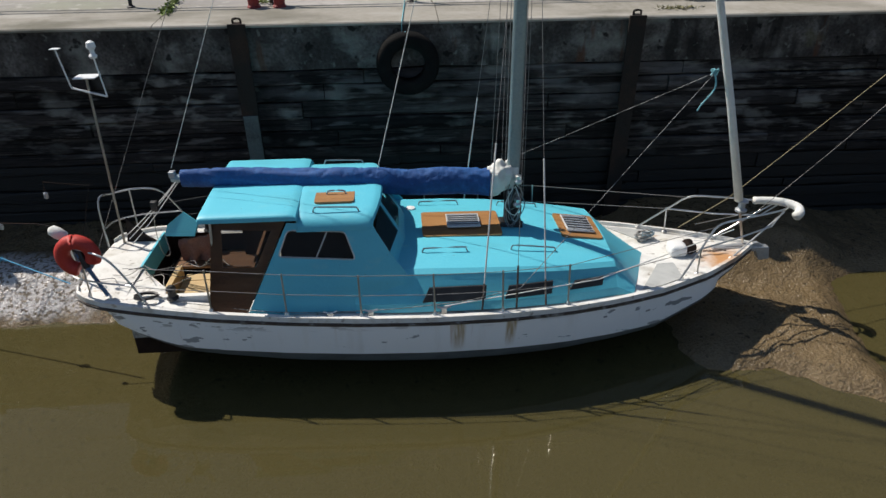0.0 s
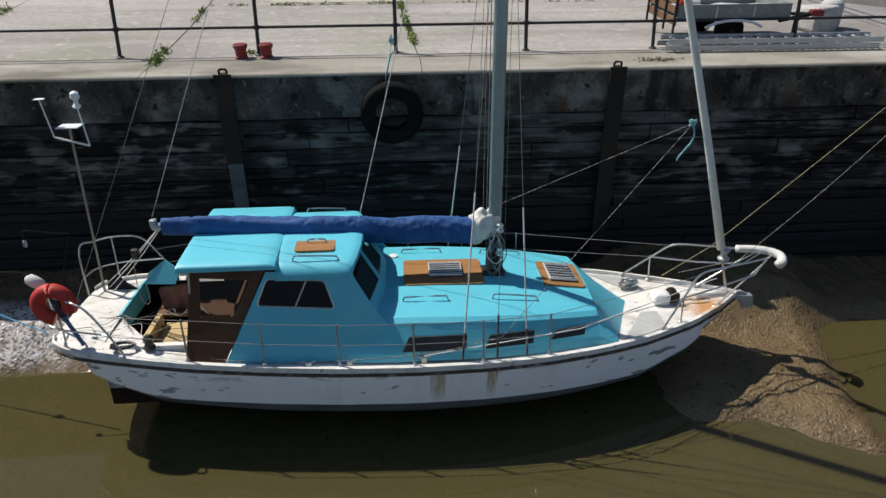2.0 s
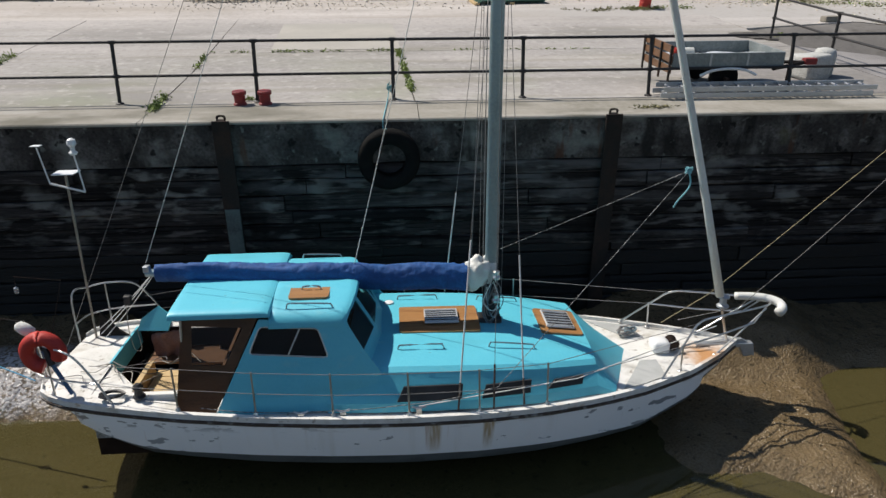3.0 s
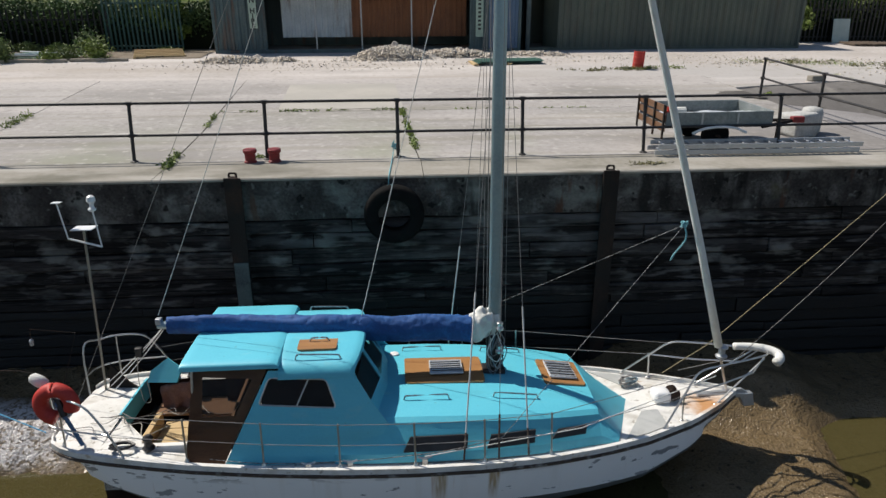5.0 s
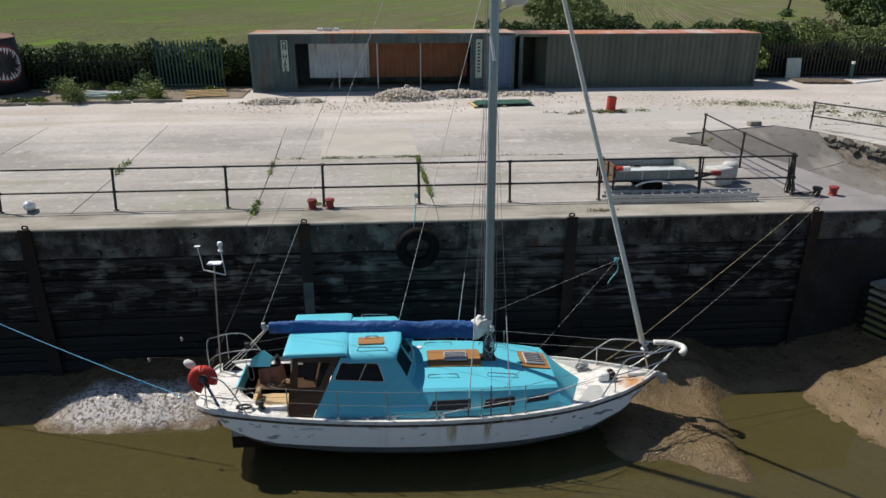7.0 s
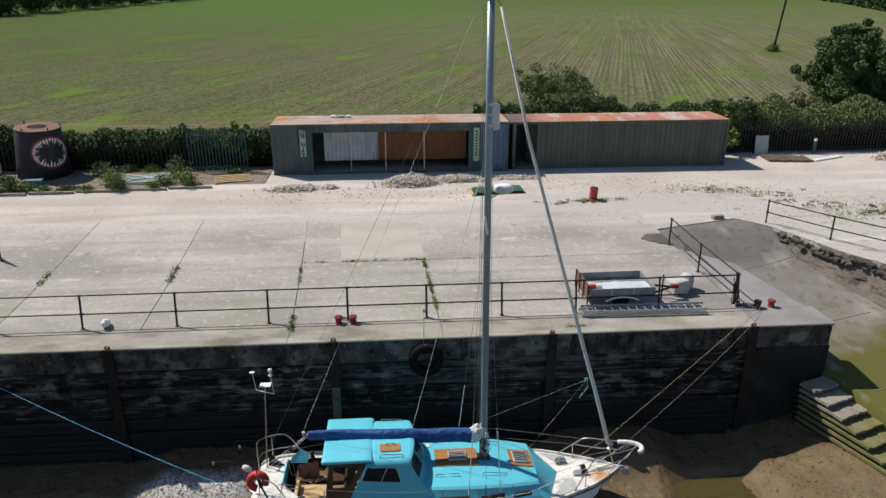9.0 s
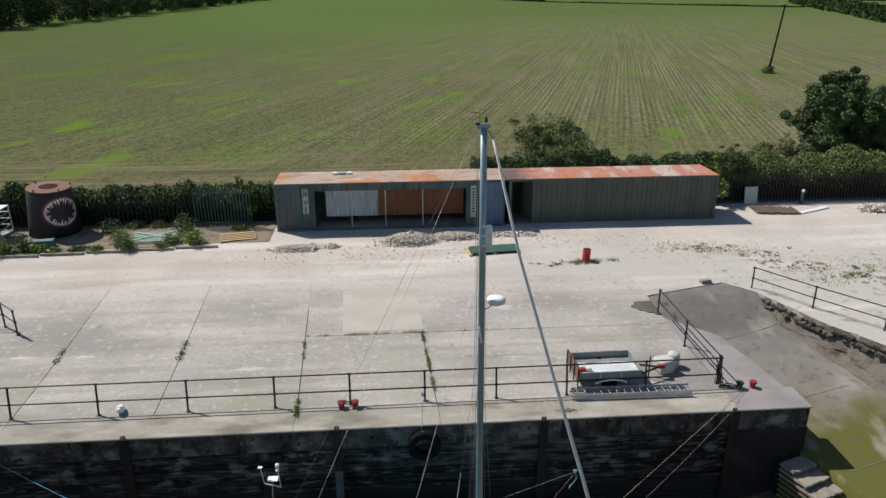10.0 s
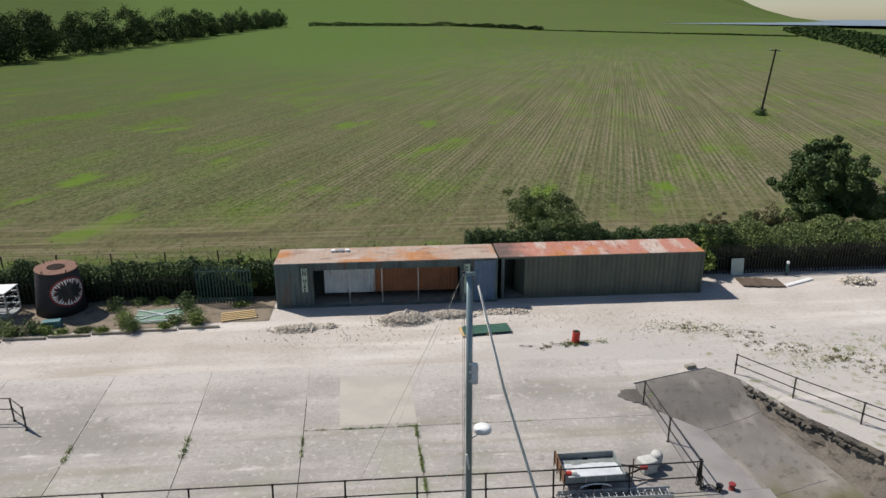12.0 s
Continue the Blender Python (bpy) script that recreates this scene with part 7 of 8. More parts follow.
bm = sheet(steps(-7.2, 6.6, 0.08), steps(14.1, 16.9, 0.08), lambda x, y: yard_z(y) - 0.05 + mound(x, y, 2))
bmesh.ops.delete(bm, geom=[f for f in bm.faces if max(v.co.z - yard_z(v.co.y) for v in f.verts) < -0.02], context="FACES")
tagged(part("rubble_dust", bm, shade("fine_rubble_dust", (0.46, 0.42, 0.37), (0.38, 0.345, 0.30), (0.54, 0.50, 0.45), 0.95, 4, 22, 0.5)), "pale dusty mounds of crushed concrete", "rubble", kind="stuff")
stones("rubble_heap", "grey heap of crushed concrete rubble before the container", [(0.3, 15.5, 1.5, 0.7, 0.48, 2600, 0.042), (0.3, 15.5, 1.4, 0.65, 0.45, 90, 0.09), (-5.4, 14.9, 1.3, 0.5, 0.22, 800, 0.045), (-5.3, 14.9, 1.1, 0.4, 0.2, 30, 0.10), (-3.7, 15.1, 0.5, 0.3, 0.15, 200, 0.045), (2.6, 15.9, 1.6, 0.5, 0.3, 1200, 0.05), (5.6, 16.1, 1.8, 0.4, 0.15, 400, 0.045), (27.5, 18.6, 1.2, 0.6, 0.4, 300, 0.08)], 31)
stones("loose_gravel", "loose gravel scattered over the pale yard", [(14.5, 13.5, 4.0, 1.2, 0.02, 500, 0.035), (19, 11, 5, 3, 0.02, 450, 0.035), (-2, 13.8, 9, 1.6, 0.02, 500, 0.03), (10, 15, 8, 1.5, 0.02, 500, 0.03)], 32)
gs = thing("green_sheets", "stack of dark green corrugated sheets on pale battens", "roof sheets", pose(3.25, 13.4, 0.30, 0, 0, 5))
for k in range(3):
    bm = bmesh.new()
    xs_ = steps(0, 2.35 - 0.1 * k, 0.06)
    g = [[bm.verts.new((x + 0.06 * k, y, 0.07 + 0.03 * k)) for x in (0, 2.3)] for y in steps(0, 1.0, 0.05)]
    for i, r_ in enumerate(g):
        for v in r_:
            v.co.z += 0.018 * (i % 4 > 1)
    for a, b in zip(g, g[1:]):
        bm.faces.new((a[0], a[1], b[1], b[0]))
    thicken(bm, (0, 0, -0.006))
    part("sheet", bm, shade("green_sheet_paint", (0.04, 0.11, 0.08), (0.06, 0.14, 0.10), (0.03, 0.08, 0.06), 0.5, 3, 30, 0.1) if k == 0 else bpy.data.materials["green_sheet_paint"], gs)
for x in (-0.12, 1.1):
    part("batten", box(x, x + 0.16, -0.05, 1.05, 0.0, 0.07, 0.008), PINE, gs)
tp = thing("timber_stack", "stack of new yellow pine boards by the kerb", "timber stack", pose(-9.35, 16.0, 0.37, 0, 0, 12))
for k in range(2):
    for i in range(5):
        part("board", box(0.02 * k, 1.85 - 0.03 * i, 0.13 * i, 0.13 * i + 0.12, 0.06 * k + 0.05 * i * 0.9, 0.06 * k + 0.05 * i * 0.9 + 0.05, 0.006), PINE, tp)
part("bearer", box(0.1, 0.2, 0, 0.62, 0, 0.05), BROWN, tp)
for k in range(6):
    part("lettering_bar", box(0.45 + 0.11 * k, 0.53 + 0.11 * k, -0.006, -0.002, 0.062, 0.095), BLACK, tp)
fr = thing("window_frames", "faded green framed panel lying in the weeds", "panels", pose(-14.0, 16.1, 0.40, 0, 0, 6))
GREENP = shade("faded_green_sheet", (0.13, 0.23, 0.17), (0.19, 0.28, 0.22), (0.09, 0.17, 0.125), 0.6, 1.5, 20, 0.1)
PALE = shade("pale_green_panel", (0.40, 0.46, 0.42), (0.30, 0.37, 0.34), (0.48, 0.53, 0.49), 0.5, 2, 25, 0.1)
for k in range(2):
    part("panel", box(0.1 * k, 2.5 - 0.1 * k, 0.1 * k, 1.7 - 0.1 * k, 0.06 * k, 0.06 * k + 0.04, 0.01), GREENP, fr)
for a, b in (((0, 0.05, 0.13), (2.5, 1.6, 0.13)), ((0, 1.6, 0.14), (2.45, 0.2, 0.14)), ((0, 0.0, 0.12), (2.5, 0.0, 0.12)), ((0.0, 0.8, 0.12), (2.4, 0.7, 0.12))):
    part("strip", tube([a, b], 0.03, 6), WHITEP, fr)
kb = thing("kerb_timbers", "weathered low timber kerb along the yard edge", "kerb", None, kind="structure")
for i in range(7):
    x = -24 + 2.1 * i
    part("kerb_piece", box(x, x + 2.05, 14.45 + 0.1 * (x + 24) * 0.75, 14.6 + 0.1 * (x + 24) * 0.75, 0.28, 0.46, 0.02), STONE, kb)
SOIL = shade("dark_soil", (0.20, 0.165, 0.125), (0.11, 0.09, 0.065), (0.27, 0.235, 0.19), 0.95, 1.3, 9, 0.3)
verge = part("verge", sheet(steps(-30, -6.9, 0.5), steps(15.3, 19.6, 0.4), lambda x, y: yard_z(y) + 0.03 + 0.03 * noise.noise((x, y, 8)) if y > 14.75 + 0.075 * (x + 24) else 0.2), SOIL)
tagged(verge, "bare brown soil verge with weeds before the hedge", "verge", kind="structure")


def weed(x, y, z, r, h, n, seed, label, mat=None, size=0.05):
    rng = np.random.default_rng(seed)
    d = rng.normal(size=(n, 3))
    d /= np.linalg.norm(d, axis=1)[:, None]
    d *= rng.uniform(0.2, 1, (n, 1)) ** 0.5
    p = d * (r, r, h / 2) + (x, y, z + h / 2)
    ob = leaves("weed_clump", p, size, mat or LEAFG, seed=seed, flat=0.35)
    return tagged(ob, label, "weeds", kind="stuff")


VERGE_WEEDS = ((-15.6, 18.1, 0.55, 0.9, 1), (-14.4, 16.2, 0.5, 1.25, 0), (-13.7, 15.3, 0.45, 0.9, 0), (-14.0, 15.7, 0.5, 1.1, 2), (-11.6, 17.9, 0.65, 1.2, 1), (-10.6, 15.9, 0.5, 0.9, 2), (-10.9, 16.4, 0.45, 1.1, 0), (-11.8, 16.2, 0.4, 0.7, 0), (-12.2, 15.5, 0.35, 0.4, 2),
               (-19.6, 15.3, 0.8, 0.7, 0), (-18.7, 15.5, 0.6, 0.9, 1), (-20.6, 15.9, 0.8, 1.1, 0), (-18.0, 15.4, 0.4, 0.5, 2), (-17.2, 15.3, 0.3, 0.3, 2), (-16.2, 15.5, 0.5, 0.25, 0), (-15.2, 15.4, 0.4, 0.3, 2), (-8.7, 18.2, 0.5, 0.3, 2), (-14.4, 18.8, 0.5, 0.5, 0), (-13.2, 18.8, 0.5, 0.45, 2))
for i, (x, y, r, h, kind_) in enumerate(VERGE_WEEDS):
    sub_ = random.Random(70 + i)
    pts_ = []
    rng = np.random.default_rng(90 + i)
    for k in range(int(20 * r / 0.5)):
        a, q = sub_.uniform(0, 6.28), 0.8 * r * sub_.random()
        top = h * (0.45 + 0.6 * sub_.random()) * (1 - 0.35 * q / r)
        m = 46
        t_ = rng.uniform(0.05, 1, m)
        spread_ = 0.05 + 0.09 * np.sin(t_ * 2.6)
        pts_.append(np.stack([x + q * math.cos(a) * (0.8 + 0.4 * t_) + rng.normal(0, 1, m) * spread_, y + q * math.sin(a) * (0.8 + 0.4 * t_) + rng.normal(0, 1, m) * spread_, 0.36 + top * t_], 1))
    tagged(leaves("weed_clump", np.concatenate(pts_), 0.055, (LEAFO, LEAF, LEAFG)[kind_], seed=i, flat=0.4), "leafy green weeds growing in the verge", "weeds", kind="stuff")
# weeds in the joints
jw = []
rng = np.random.default_rng(77)
for x0, y0, x1, y1, n, sp, hh in ((joint(-3.65, 0.5), 0.5, joint(-3.65, 1.7), 1.7, 420, 0.09, 0.10), (joint(-3.65, 4.3), 4.3, joint(-3.65, 5.6), 5.6, 160, 0.08, 0.08), (joint(-8.05, 4.6), 4.6, joint(-8.05, 5.8), 5.8, 330, 0.12, 0.12), (joint(-12.35, 4.5), 4.5, joint(-12.35, 5.6), 5.6, 240, 0.10, 0.10),
                                  (joint(0.78, 1.9), 1.9, joint(0.78, 5.9), 5.9, 900, 0.07, 0.09), (-3.9, 5.98, 0.6, 5.98, 500, 0.05, 0.05), (1, 5.98, 6, 5.98, 120, 0.04, 0.03), (-2.2, 1.38, -2.2, 1.45, 60, 0.1, 0.06), (7.6, 12.2, 10.2, 12.4, 420, 0.25, 0.10), (18.5, 9.0, 24, 11.5, 900, 0.9, 0.07), (13, 14.0, 17, 12.8, 700, 0.7, 0.06), (10.4, 7.2, 10.9, 7.7, 60, 0.1, 0.05)):
    t = rng.uniform(0, 1, n)
    clump = np.array([0.5 + 0.9 * noise.noise((v * 6, n, 0)) for v in t])
    t, m = t[clump > 0.42], int((clump > 0.42).sum())
    x, y = x0 + (x1 - x0) * t + rng.normal(0, sp * 0.5, m), y0 + (y1 - y0) * t + rng.normal(0, sp * 0.5, m)
    z = np.array([yard_z(v) for v in y]) + np.abs(rng.normal(0, hh * 0.5, m)) + 0.01
    jw.append(np.stack([x, y, z], 1))
tagged(leaves("joint_weeds", np.concatenate(jw), 0.035, LEAFG, seed=5, flat=0.4), "green weeds growing in the concrete joints", "weeds", kind="stuff")
tagged(leaves("dead_seaweed", rng.normal(0, 1, (160, 3)) * (0.18, 0.05, 0.01) + (4.75, 0.42, 0.02), 0.03, LEAFB, seed=15, flat=0.3), "dry brown weed heap on the coping", "weeds", kind="stuff")
# clumps of dry and green growth on the yard
yw = []
for x0, y0, x1, y1, n, sp in ((6.4, 12.1, 9.0, 12.2, 26, 0.30), (13.5, 13.9, 18.0, 12.6, 26, 0.6), (17.0, 11.9, 22.5, 8.8, 70, 0.6), (21.0, 9.4, 25.0, 7.0, 40, 0.7)):
    for t in rng.uniform(0, 1, n):
        x, y = x0 + (x1 - x0) * t + rng.normal(0, sp), y0 + (y1 - y0) * t + rng.normal(0, sp * 0.6)
        r = rng.uniform(0.03, 0.11)
        k = int(34 * (r / 0.1) ** 1.3)
        yw.append(np.stack([rng.normal(x, r, k), rng.normal(y, r * 0.8, k), yard_z(y) + 0.01 + np.abs(rng.normal(0, 0.035, k))], 1))
tagged(leaves("yard_weeds", np.concatenate(yw), 0.04, LEAFB, seed=18, flat=0.4), "low olive weeds and dry grass in tufts on the dusty yard", "weeds", kind="stuff")
# rough grass at the field edge
gx, gy = rng.uniform(-40, 60, 34000), 22.6 + np.abs(rng.normal(0, 3.2, 34000))
gz = np.array([land_z(a, b) for a, b in zip(gx, gy)]) + rng.uniform(0.0, 0.5, 34000) * np.clip(1.3 - (gy - 22.6) / 8, 0.15, 1)
tagged(leaves("rough_grass", np.stack([gx, gy, gz], 1), 0.13, LEAFO, seed=16, flat=0.16), "rough grass along the field edge", "grass", kind="stuff")
fp = thing("field_fence", "weathered wooden fence posts with wire along the field edge", "fence")
for k in range(14):
    x = -33.5 + 3.55 * k
    part("post", tube([(x, 27.6, -0.4), (x + 0.04 * rg.random(), 27.6, 0.55 + 0.15 * rg.random())], 0.05, 7), BARK, fp)
part("wire", tube([(-33.5, 27.6, 0.4), (12.65, 27.6, 0.4)], 0.004, 4), WIRE, fp)


# painted tank
def tank():
    t = thing("painted_tank", "dark conical concrete tank painted with an open toothed mouth", "tank", Matrix.Translation((-18.45, 18.45, 0.4)) @ pose(0, 0, 0, 3, 3, 0))
    TANK = shade("dark_blue_tank_paint", (0.014, 0.014, 0.018), (0.024, 0.023, 0.027), (0.009, 0.009, 0.012), 0.7, 2, 25, 0.2)
    rad = lambda z: 1.27 - 0.09 * z
    part("body", turned([(rad(0), 0), (rad(0.8), 0.8), (rad(1.6), 1.6), (rad(2.44), 2.44), (rad(2.5) - 0.03, 2.5)], 40), TANK, t, smooth=True)
    lid = part("lid", turned([(1.04, 2.5), (1.05, 2.54), (0.45, 2.56), (0.44, 2.50)], 36), shade("rusty_tank_lid", (0.20, 0.115, 0.088), (0.14, 0.08, 0.06), (0.26, 0.17, 0.135), 0.85, 3, 25, 0.2), t, "rust-brown lid")
    # flat dark disc on the lid, standing in for a hole's inner shade
    part("lid_hole", turned([(0.40, 2.51), (0.40, 2.565), (0.36, 2.566)], 24), SHADEIN, lid)
    for a in (0.4, 2.6, 4.4, 5.6):
        part("lid_hook", tube(arc([(0.95 * math.cos(a), 0.95 * math.sin(a), 2.52), (1.0 * math.cos(a), 1.0 * math.sin(a), 2.66), (1.06 * math.cos(a), 1.06 * math.sin(a), 2.54)], 4), 0.02, 5), BLACKP, lid)

    def on(u, v, out=0.0):
        """A place on the tank's skin, u metres round from the front, v up."""
        a = -math.pi / 2 + 0.86 + u / 1.15
        r = rad(v) + out
        return (r * math.cos(a), r * math.sin(a), v)

    def oval(a0, b0, a1, b1, out, mat, name):
        bm = bmesh.new()
        g = []
        for i in range(48):
            an = 2 * math.pi * i / 48
            g.append([bm.verts.new(on(a * math.cos(an), 1.45 + b * math.sin(an), out)) for a, b in ((a0, b0), (a1, b1))])
        for i in range(48):
            bm.faces.new((g[i][0], g[(i + 1) % 48][0], g[(i + 1) % 48][1], g[i][1]))
        bmesh.ops.recalc_face_normals(bm, faces=bm.faces[:])
        return part(name, bm, mat, t)

    oval(0.98, 0.80, 0.88, 0.70, 0.010, REDP, "lip")
    oval(0.88, 0.70, 0.66, 0.46, 0.008, shade("mouth_dark_red", (0.10, 0.015, 0.02), (0.07, 0.012, 0.016), None, 0.7, 4, 30, 0.1), "gum")
    oval(0.66, 0.46, 0.02, 0.02, 0.006, BLACK, "mouth_opening")
    for i in range(34):
        an = 2 * math.pi * (i + 0.5) / 34
        bm = bmesh.new()
        w = 0.075
        bm.faces.new([bm.verts.new(on(0.88 * math.cos(q), 1.45 + 0.70 * math.sin(q), 0.016)) for q in (an - w, an + w)] + [bm.verts.new(on((0.56 + 0.1 * (i % 3)) * math.cos(an), 1.45 + (0.36 + 0.08 * (i % 3)) * math.sin(an), 0.016))])
        part("tooth", bm, WHITEP, t)
    return t


tank()
bx = thing("teal_box", "small teal box lying by the tank", "box", pose(-18.0, 16.2, 0.4, 0, 0, 10))
part("box_body", box(-0.45, 0.45, -0.2, 0.2, 0, 0.35, 0.03), shade("teal_plastic", (0.05, 0.16, 0.18), (0.07, 0.2, 0.22), None, 0.5, 3, 30, 0.1), bx)
cgd = thing("steel_cage", "pale galvanised steel stillage beside the tank", "stillage", pose(-22.6, 17.2, 0.4))
for x in (0, 1.9):
    for y in (0, 1.3):
        part("cage_post", box(x, x + 0.08, y, y + 0.08, 0, 1.5, 0.01), GALV, cgd)
for z in (0.1, 0.45, 0.8, 1.15, 1.45):
    for y in (0.0, 1.3):
        part("cage_bar", box(0, 1.98, y + 0.02, y + 0.06, z, z + 0.06, 0.008), GALV, cgd)
    for x in (0.02, 1.9):
        part("cage_bar", box(x, x + 0.05, 0, 1.38, z, z + 0.06, 0.008), GALV, cgd)
part("cage_top", box(0, 1.98, 0, 1.38, 1.5, 1.54, 0.01), WHITEP, cgd)
part("cage_floor", box(0, 1.98, 0, 1.38, 0.05, 0.1, 0.01), GALV, cgd)


def palisade(label, x0, x1, y, h, mat, gap=0.17):
    t = thing("palisade_fence", label, "fence")
    n = int((x1 - x0) / gap)
    pale = prism([(-0.035, 0.0), (0.035, 0.0), (0.035, h - 0.12), (0.0, h), (-0.035, h - 0.12)], "y", -0.012, 0.012)
    me = bpy.data.meshes.new("pale")
    pale.to_mesh(me)
    pale.free()
    for i in range(n + 1):
        ob = part("pale", me, mat, t)
        ob.location = (x0 + (x1 - x0) * i / n, y, 0.36)
    for z in (0.6, h - 0.1):
        part("rail", box(x0, x1, y + 0.02, y + 0.07, z, z + 0.06, 0.005), mat, t)
    return t


GREENF = shade("dark_green_fence_paint", (0.02, 0.07, 0.06), (0.03, 0.09, 0.075), (0.015, 0.05, 0.045), 0.5, 3, 30, 0.05)
palisade("dark green steel palisade fence panel", -11.15, -8.2, 18.6, 2.35, GREENF)
# black paint, darkened further for the shade of the overhanging hedge
FENCEB = shade("hedge_shaded_fence_black", (0.006, 0.006, 0.006), (0.010, 0.009, 0.008), None, 0.6, 4, 40, 0.1)
palisade("black steel palisade fence under the hedge", 18.2, 40, 20.75, 1.9, FENCEB, 0.2)
palisade("black steel palisade fence under the hedge", -30, -11.3, 19.25, 1.7, FENCEB, 0.24)
pb = thing("white_board", "pale blue-white board leaning on the fence", "board", pose(20.55, 20.45, 0.40, -9, 0, 0))
part("board_face", box(0, 0.80, -0.03, 0.0, 0, 1.05, 0.008), PALE, pb)
OLDWOOD = shade("grey_brown_old_timber", (0.11, 0.085, 0.065), (0.075, 0.055, 0.042), (0.16, 0.13, 0.105), 0.85, 3, 25, 0.3, stretch=(1, 0.3, 1))
mt = thing("timber_mat", "broken brown timber mat lying on the yard", "timber mat", pose(20.35, 18.35, 0.40, 0, 0, -6))
for i in range(13):
    part("mat_board", box(0.19 * i, 0.19 * i + 0.17, 0.12 * rg.random(), 1.45 + 0.35 * rg.random() - 0.03 * i, 0.04, 0.10 + 0.02 * rg.random(), 0.01), OLDWOOD, mt)
wp2 = thing("white_plank", "long white plank lying on the yard", "plank", pose(22.95, 18.25, 0.40, 0, 0, 24))
part("plank_body", box(0, 2.4, 0, 0.28, 0.0, 0.08, 0.01), WHITEP, wp2)
pst = thing("marker_post", "short dark blue marker post by the fence", "post", pose(24.0, 20.2, 0.4))
part("shaft", tube([(0, 0, 0), (0, 0, 0.75)], 0.09, 10), GREENF, pst)
part("band", tube([(0, 0, 0.75), (0, 0, 0.88)], 0.092, 10), WHITEP, pst)


# ---- stone steps and slip wall ----
st = thing("stone_steps", "worn stone steps beside the quay end, green with algae low down", "steps", None, kind="structure")
# black for the joints and, painted in, the shade under each tread
TREAD_SHADE = shade("joint_and_tread_shade", (0.02, 0.02, 0.016), (0.03, 0.03, 0.02), None, 0.9, 3, 20, 0.3)
STEPG = shade("algae_stone", (0.16, 0.16, 0.06), (0.22, 0.195, 0.12), (0.10, 0.10, 0.035), 0.85, 2, 18, 0.35, vary=0.15)
STEPS = pose(11.55, -0.42, 0, 0, 0, 20)
for i in range(11):
    z1 = -1.75 - 0.2 * i
    run, wd = 0.52 + 0.455 * i, 1.02 + 0.05 * i
    left = -0.02 * rg.random() + (0.10 if i > 2 else 0.03 * i)
    noses = steps(0, wd, wd / 14)
    bm = sheet(noses, [0, 0.3, run - 0.5, run - 0.35, run - 0.2, run - 0.08, run] if run > 0.9 else [0, 0.2, 0.4, run - 0.06, run], lambda x, y: 0)
    for v in bm.verts:
        nose = 1.0 if v.co.y > run - 0.01 else 0.0
        chip = 0.05 * noise.noise((v.co.x * 7, i * 3.1, 0)) + 0.03 * noise.noise((v.co.x * 19, i * 3.1, 4))
        v.co = Vector((left + v.co.x + 0.012 * noise.noise((i, v.co.y * 3, 2)) * (v.co.x < 0.01), -v.co.y + chip * nose, z1 + 0.015 * noise.noise((v.co.x * 3, v.co.y * 3, i)) - 0.012 * nose))
    thicken(bm, (0, 0, -0.085))
    bm.transform(STEPS)
    part("tread", bm, STONE if i < 3 else STEPG, st)
    if i:
        part("course_bed", box(left + 0.07, left + wd - 0.05, -run + 0.16, 0.2, z1 - 0.21, z1 - 0.08), TREAD_SHADE, st).matrix_world = STEPS
sw = thing("slip_wall", "rough rubble kerb wall along the slipway", "wall", None, kind="structure")
TOPS = BANK[:8]
FEET = [(13.95, 9.5), (14.9, 8.4), (15.25, 6.7), (15.85, 5.0), (16.35, 3.8), (16.9, 2.1), (20.3, -4.0), (24.8, -10.6)]
WALLST = shade("earthy_rubble_wall", (0.155, 0.137, 0.117), (0.115, 0.102, 0.088), (0.20, 0.178, 0.152), 0.95, 1.4, 12, 0.5)
DARKST = shade("dark_mossy_rubble", (0.085, 0.078, 0.068), (0.055, 0.05, 0.042), (0.15, 0.14, 0.125), 0.95, 3, 16, 0.5, vary=0.35)
c = Coat(WALLST)
c.layer((0.06, 0.055, 0.045), c.span(c.noise(2.2, detail=7), 0.56, 0.66, 0, 0.8))
g = []
bm = bmesh.new()
for i in range(7):
    for u in steps(0, 1, 0.05)[: 20 if i < 6 else 21]:
        (ax, ay), (bx, by) = [(p[i][0] + (p[i + 1][0] - p[i][0]) * u, p[i][1] + (p[i + 1][1] - p[i][1]) * u) for p in (TOPS, FEET)]
        zt, zb = 0.165, max(slip_z(by) - 0.05, -5)
        row_ = []
        for k in range(9):
            w = k / 8
            o = 0.09 * noise.noise((ax * 2.2, ay * 2.2, k * 0.9)) * (1 if 0 < k < 8 else 0.25)
            run_, fall = (0.10 * w / 0.25, min(0.34, zt - zb) * w / 0.25) if k < 3 else (0.10 + 0.90 * (w - 0.25) / 0.75, min(0.34, zt - zb) + max(0.0, zt - zb - 0.34) * ((w - 0.25) / 0.75) ** 0.8)
            row_.append(bm.verts.new((ax + (bx - ax) * run_ + o, ay + (by - ay) * run_ + o, zt - fall + 0.5 * o)))
        g.append(row_)
for a, b in zip(g, g[1:]):
    for k in range(8):
        bm.faces.new((a[k], a[k + 1], b[k + 1], b[k]))
part("wall_face", bm, WALLST, sw, "earthy battered wall face")
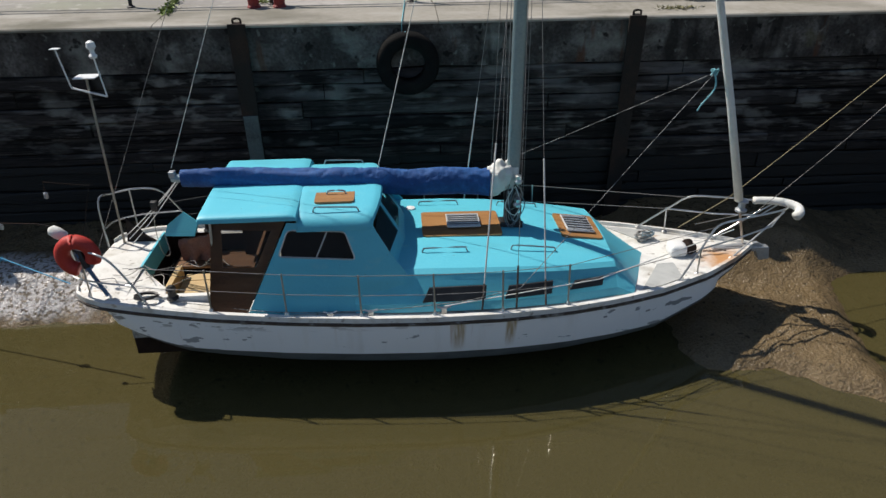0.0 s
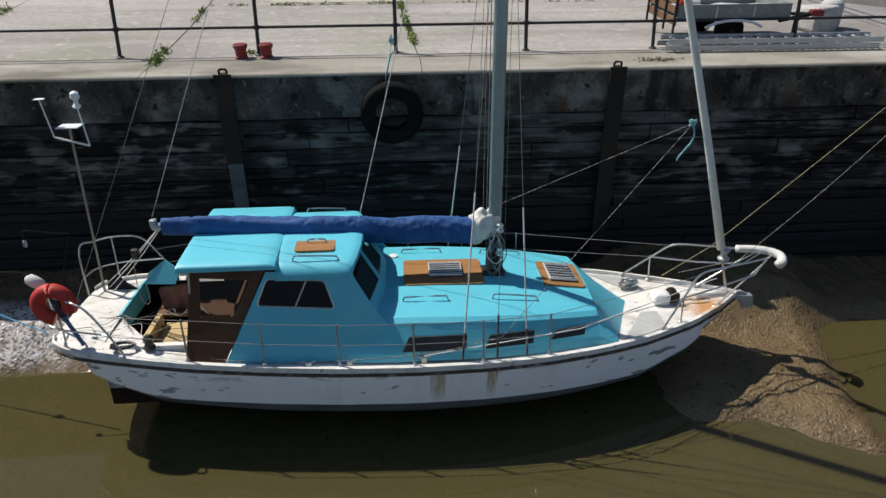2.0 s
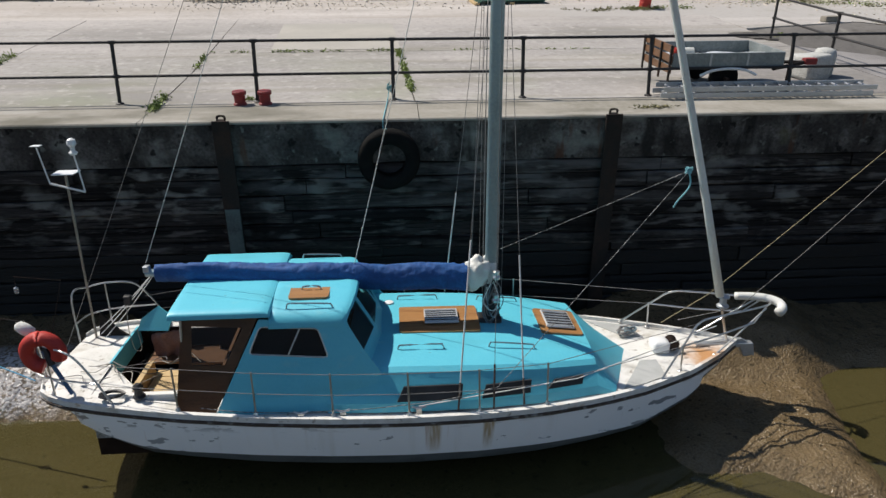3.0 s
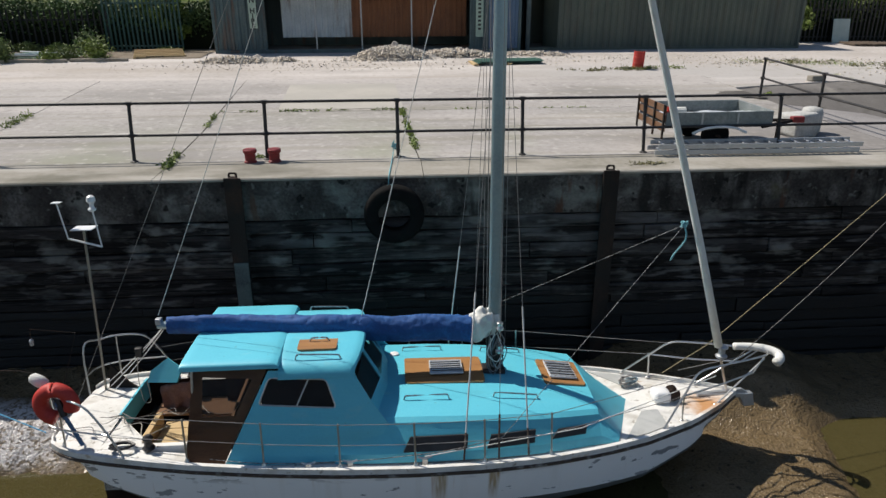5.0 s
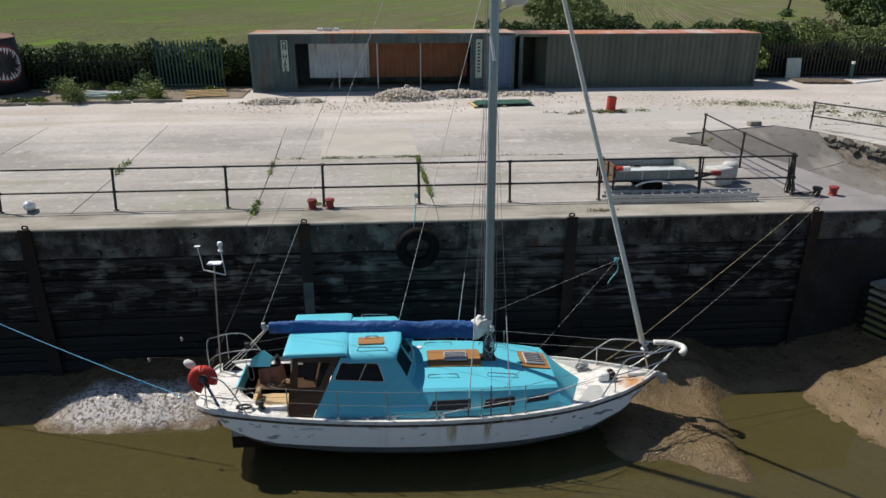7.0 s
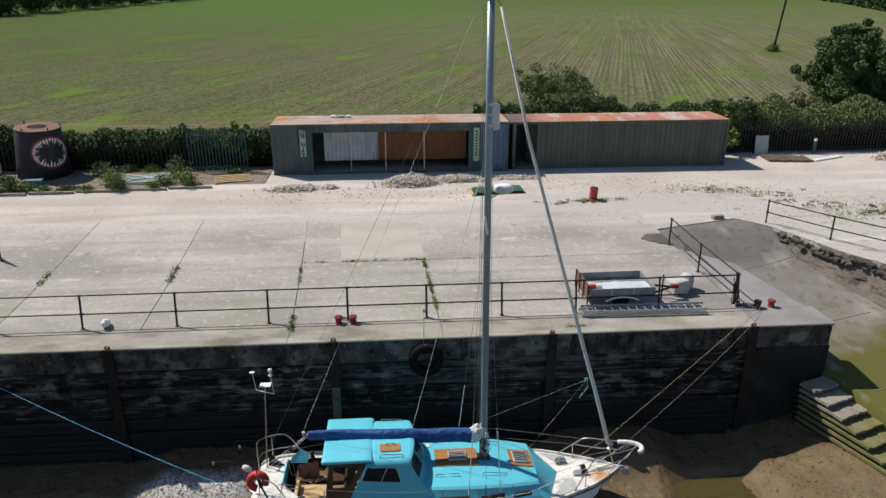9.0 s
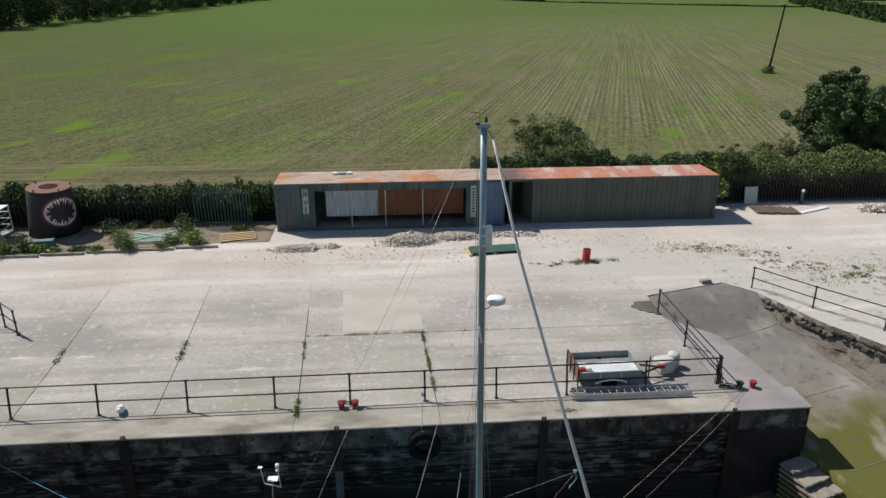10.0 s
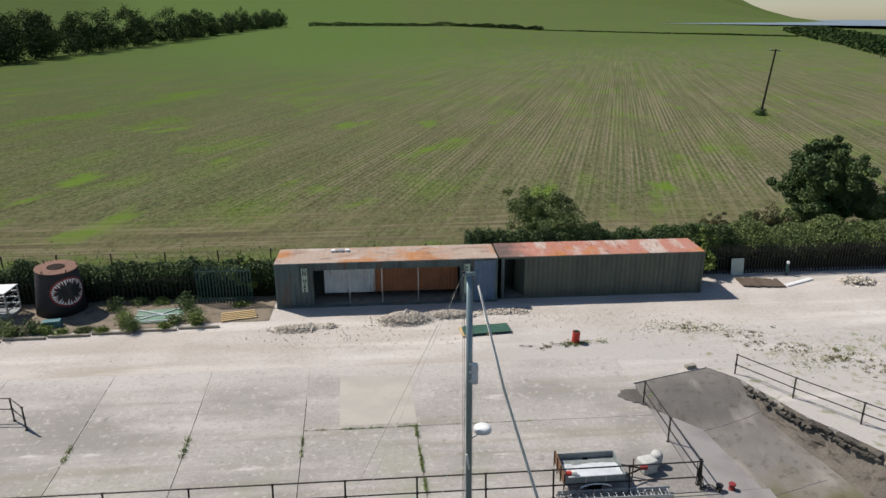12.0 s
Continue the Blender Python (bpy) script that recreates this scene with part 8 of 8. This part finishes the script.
for i in range(1, 6):
    a, b = TOPS[i], TOPS[i + 1]
    d = math.hypot(b[0] - a[0], b[1] - a[1])
    n = int(d / 0.24)
    for k in range(2):
        for q in range(n):
            if rg.random() < 0.15:
                continue
            u = (q + 0.5 * (k % 2) + 0.3 * rg.random()) / n
            s = rg.uniform(0.06, 0.14)
            bm = box(-s * 1.2, s * 1.2, -s * 0.8, s * 0.8, -s * 0.6, s * 0.5, 0.04)
            for v in bm.verts:
                v.co += Vector((0.5, 0.5, 0.4)) * s * noise.noise(v.co * 7 + Vector((q, k, i)) * 3.3)
            ob = part("stone", bm, STONE if rg.random() < 0.12 else DARKST, sw)
            ob.matrix_world = pose(a[0] + (b[0] - a[0]) * u - 0.05 - 0.07 * k, a[1] + (b[1] - a[1]) * u - 0.05 - 0.05 * k, 0.03 - 0.17 * k - 0.04 * rg.random(), 25 * rg.random() - 12, 25 * rg.random() - 12, math.degrees(math.atan2(b[1] - a[1], b[0] - a[0])) + 40 * rg.random() - 20)
ap = part("tarmac_apron", prism([(9.22, 7.55), (9.18, 7.38), (9.36, 7.30), (9.42, 7.12), (9.63, 7.06), (9.70, 6.90), (9.92, 6.86), (10.02, 6.70), (10.22, 6.64), (10.22, 8.15), (10.0, 8.22), (9.86, 8.08), (9.70, 8.10), (9.62, 7.92), (9.45, 7.90), (9.40, 7.70)], "z", 0.09, 0.128), TARMAC)
tagged(ap, "dark tarmac patch at the head of the slipway", "tarmac", kind="structure")

# joints across the slipway
for (xa, ya), (xb, yb) in (((11.5, 5.6), (15.2, 6.75)), ((12.5, 2.1), (16.0, 3.0)), ((13.6, -0.9), (17.4, 0.0))):
    bm = bmesh.new()
    g = []
    for u in steps(0, 1, 0.04):
        x, y = xa + (xb - xa) * u + 0.02 * noise.noise((u * 9, xa, 0)), ya + (yb - ya) * u + 0.03 * noise.noise((u * 9, ya, 2))
        w = 0.008 + 0.006 * noise.noise((u * 14, ya, 5))
        zz = slip_z(y) + 0.02 * noise.noise((x, y, 4)) + 0.012
        g.append([bm.verts.new((x, y - w, zz)), bm.verts.new((x, y + w, zz + 0.004))])
    for a, b in zip(g, g[1:]):
        bm.faces.new((a[0], b[0], b[1], a[1]))
    thicken(bm, (0, 0, -0.03))
    part("slip_joint", bm, ENDCON, slip)
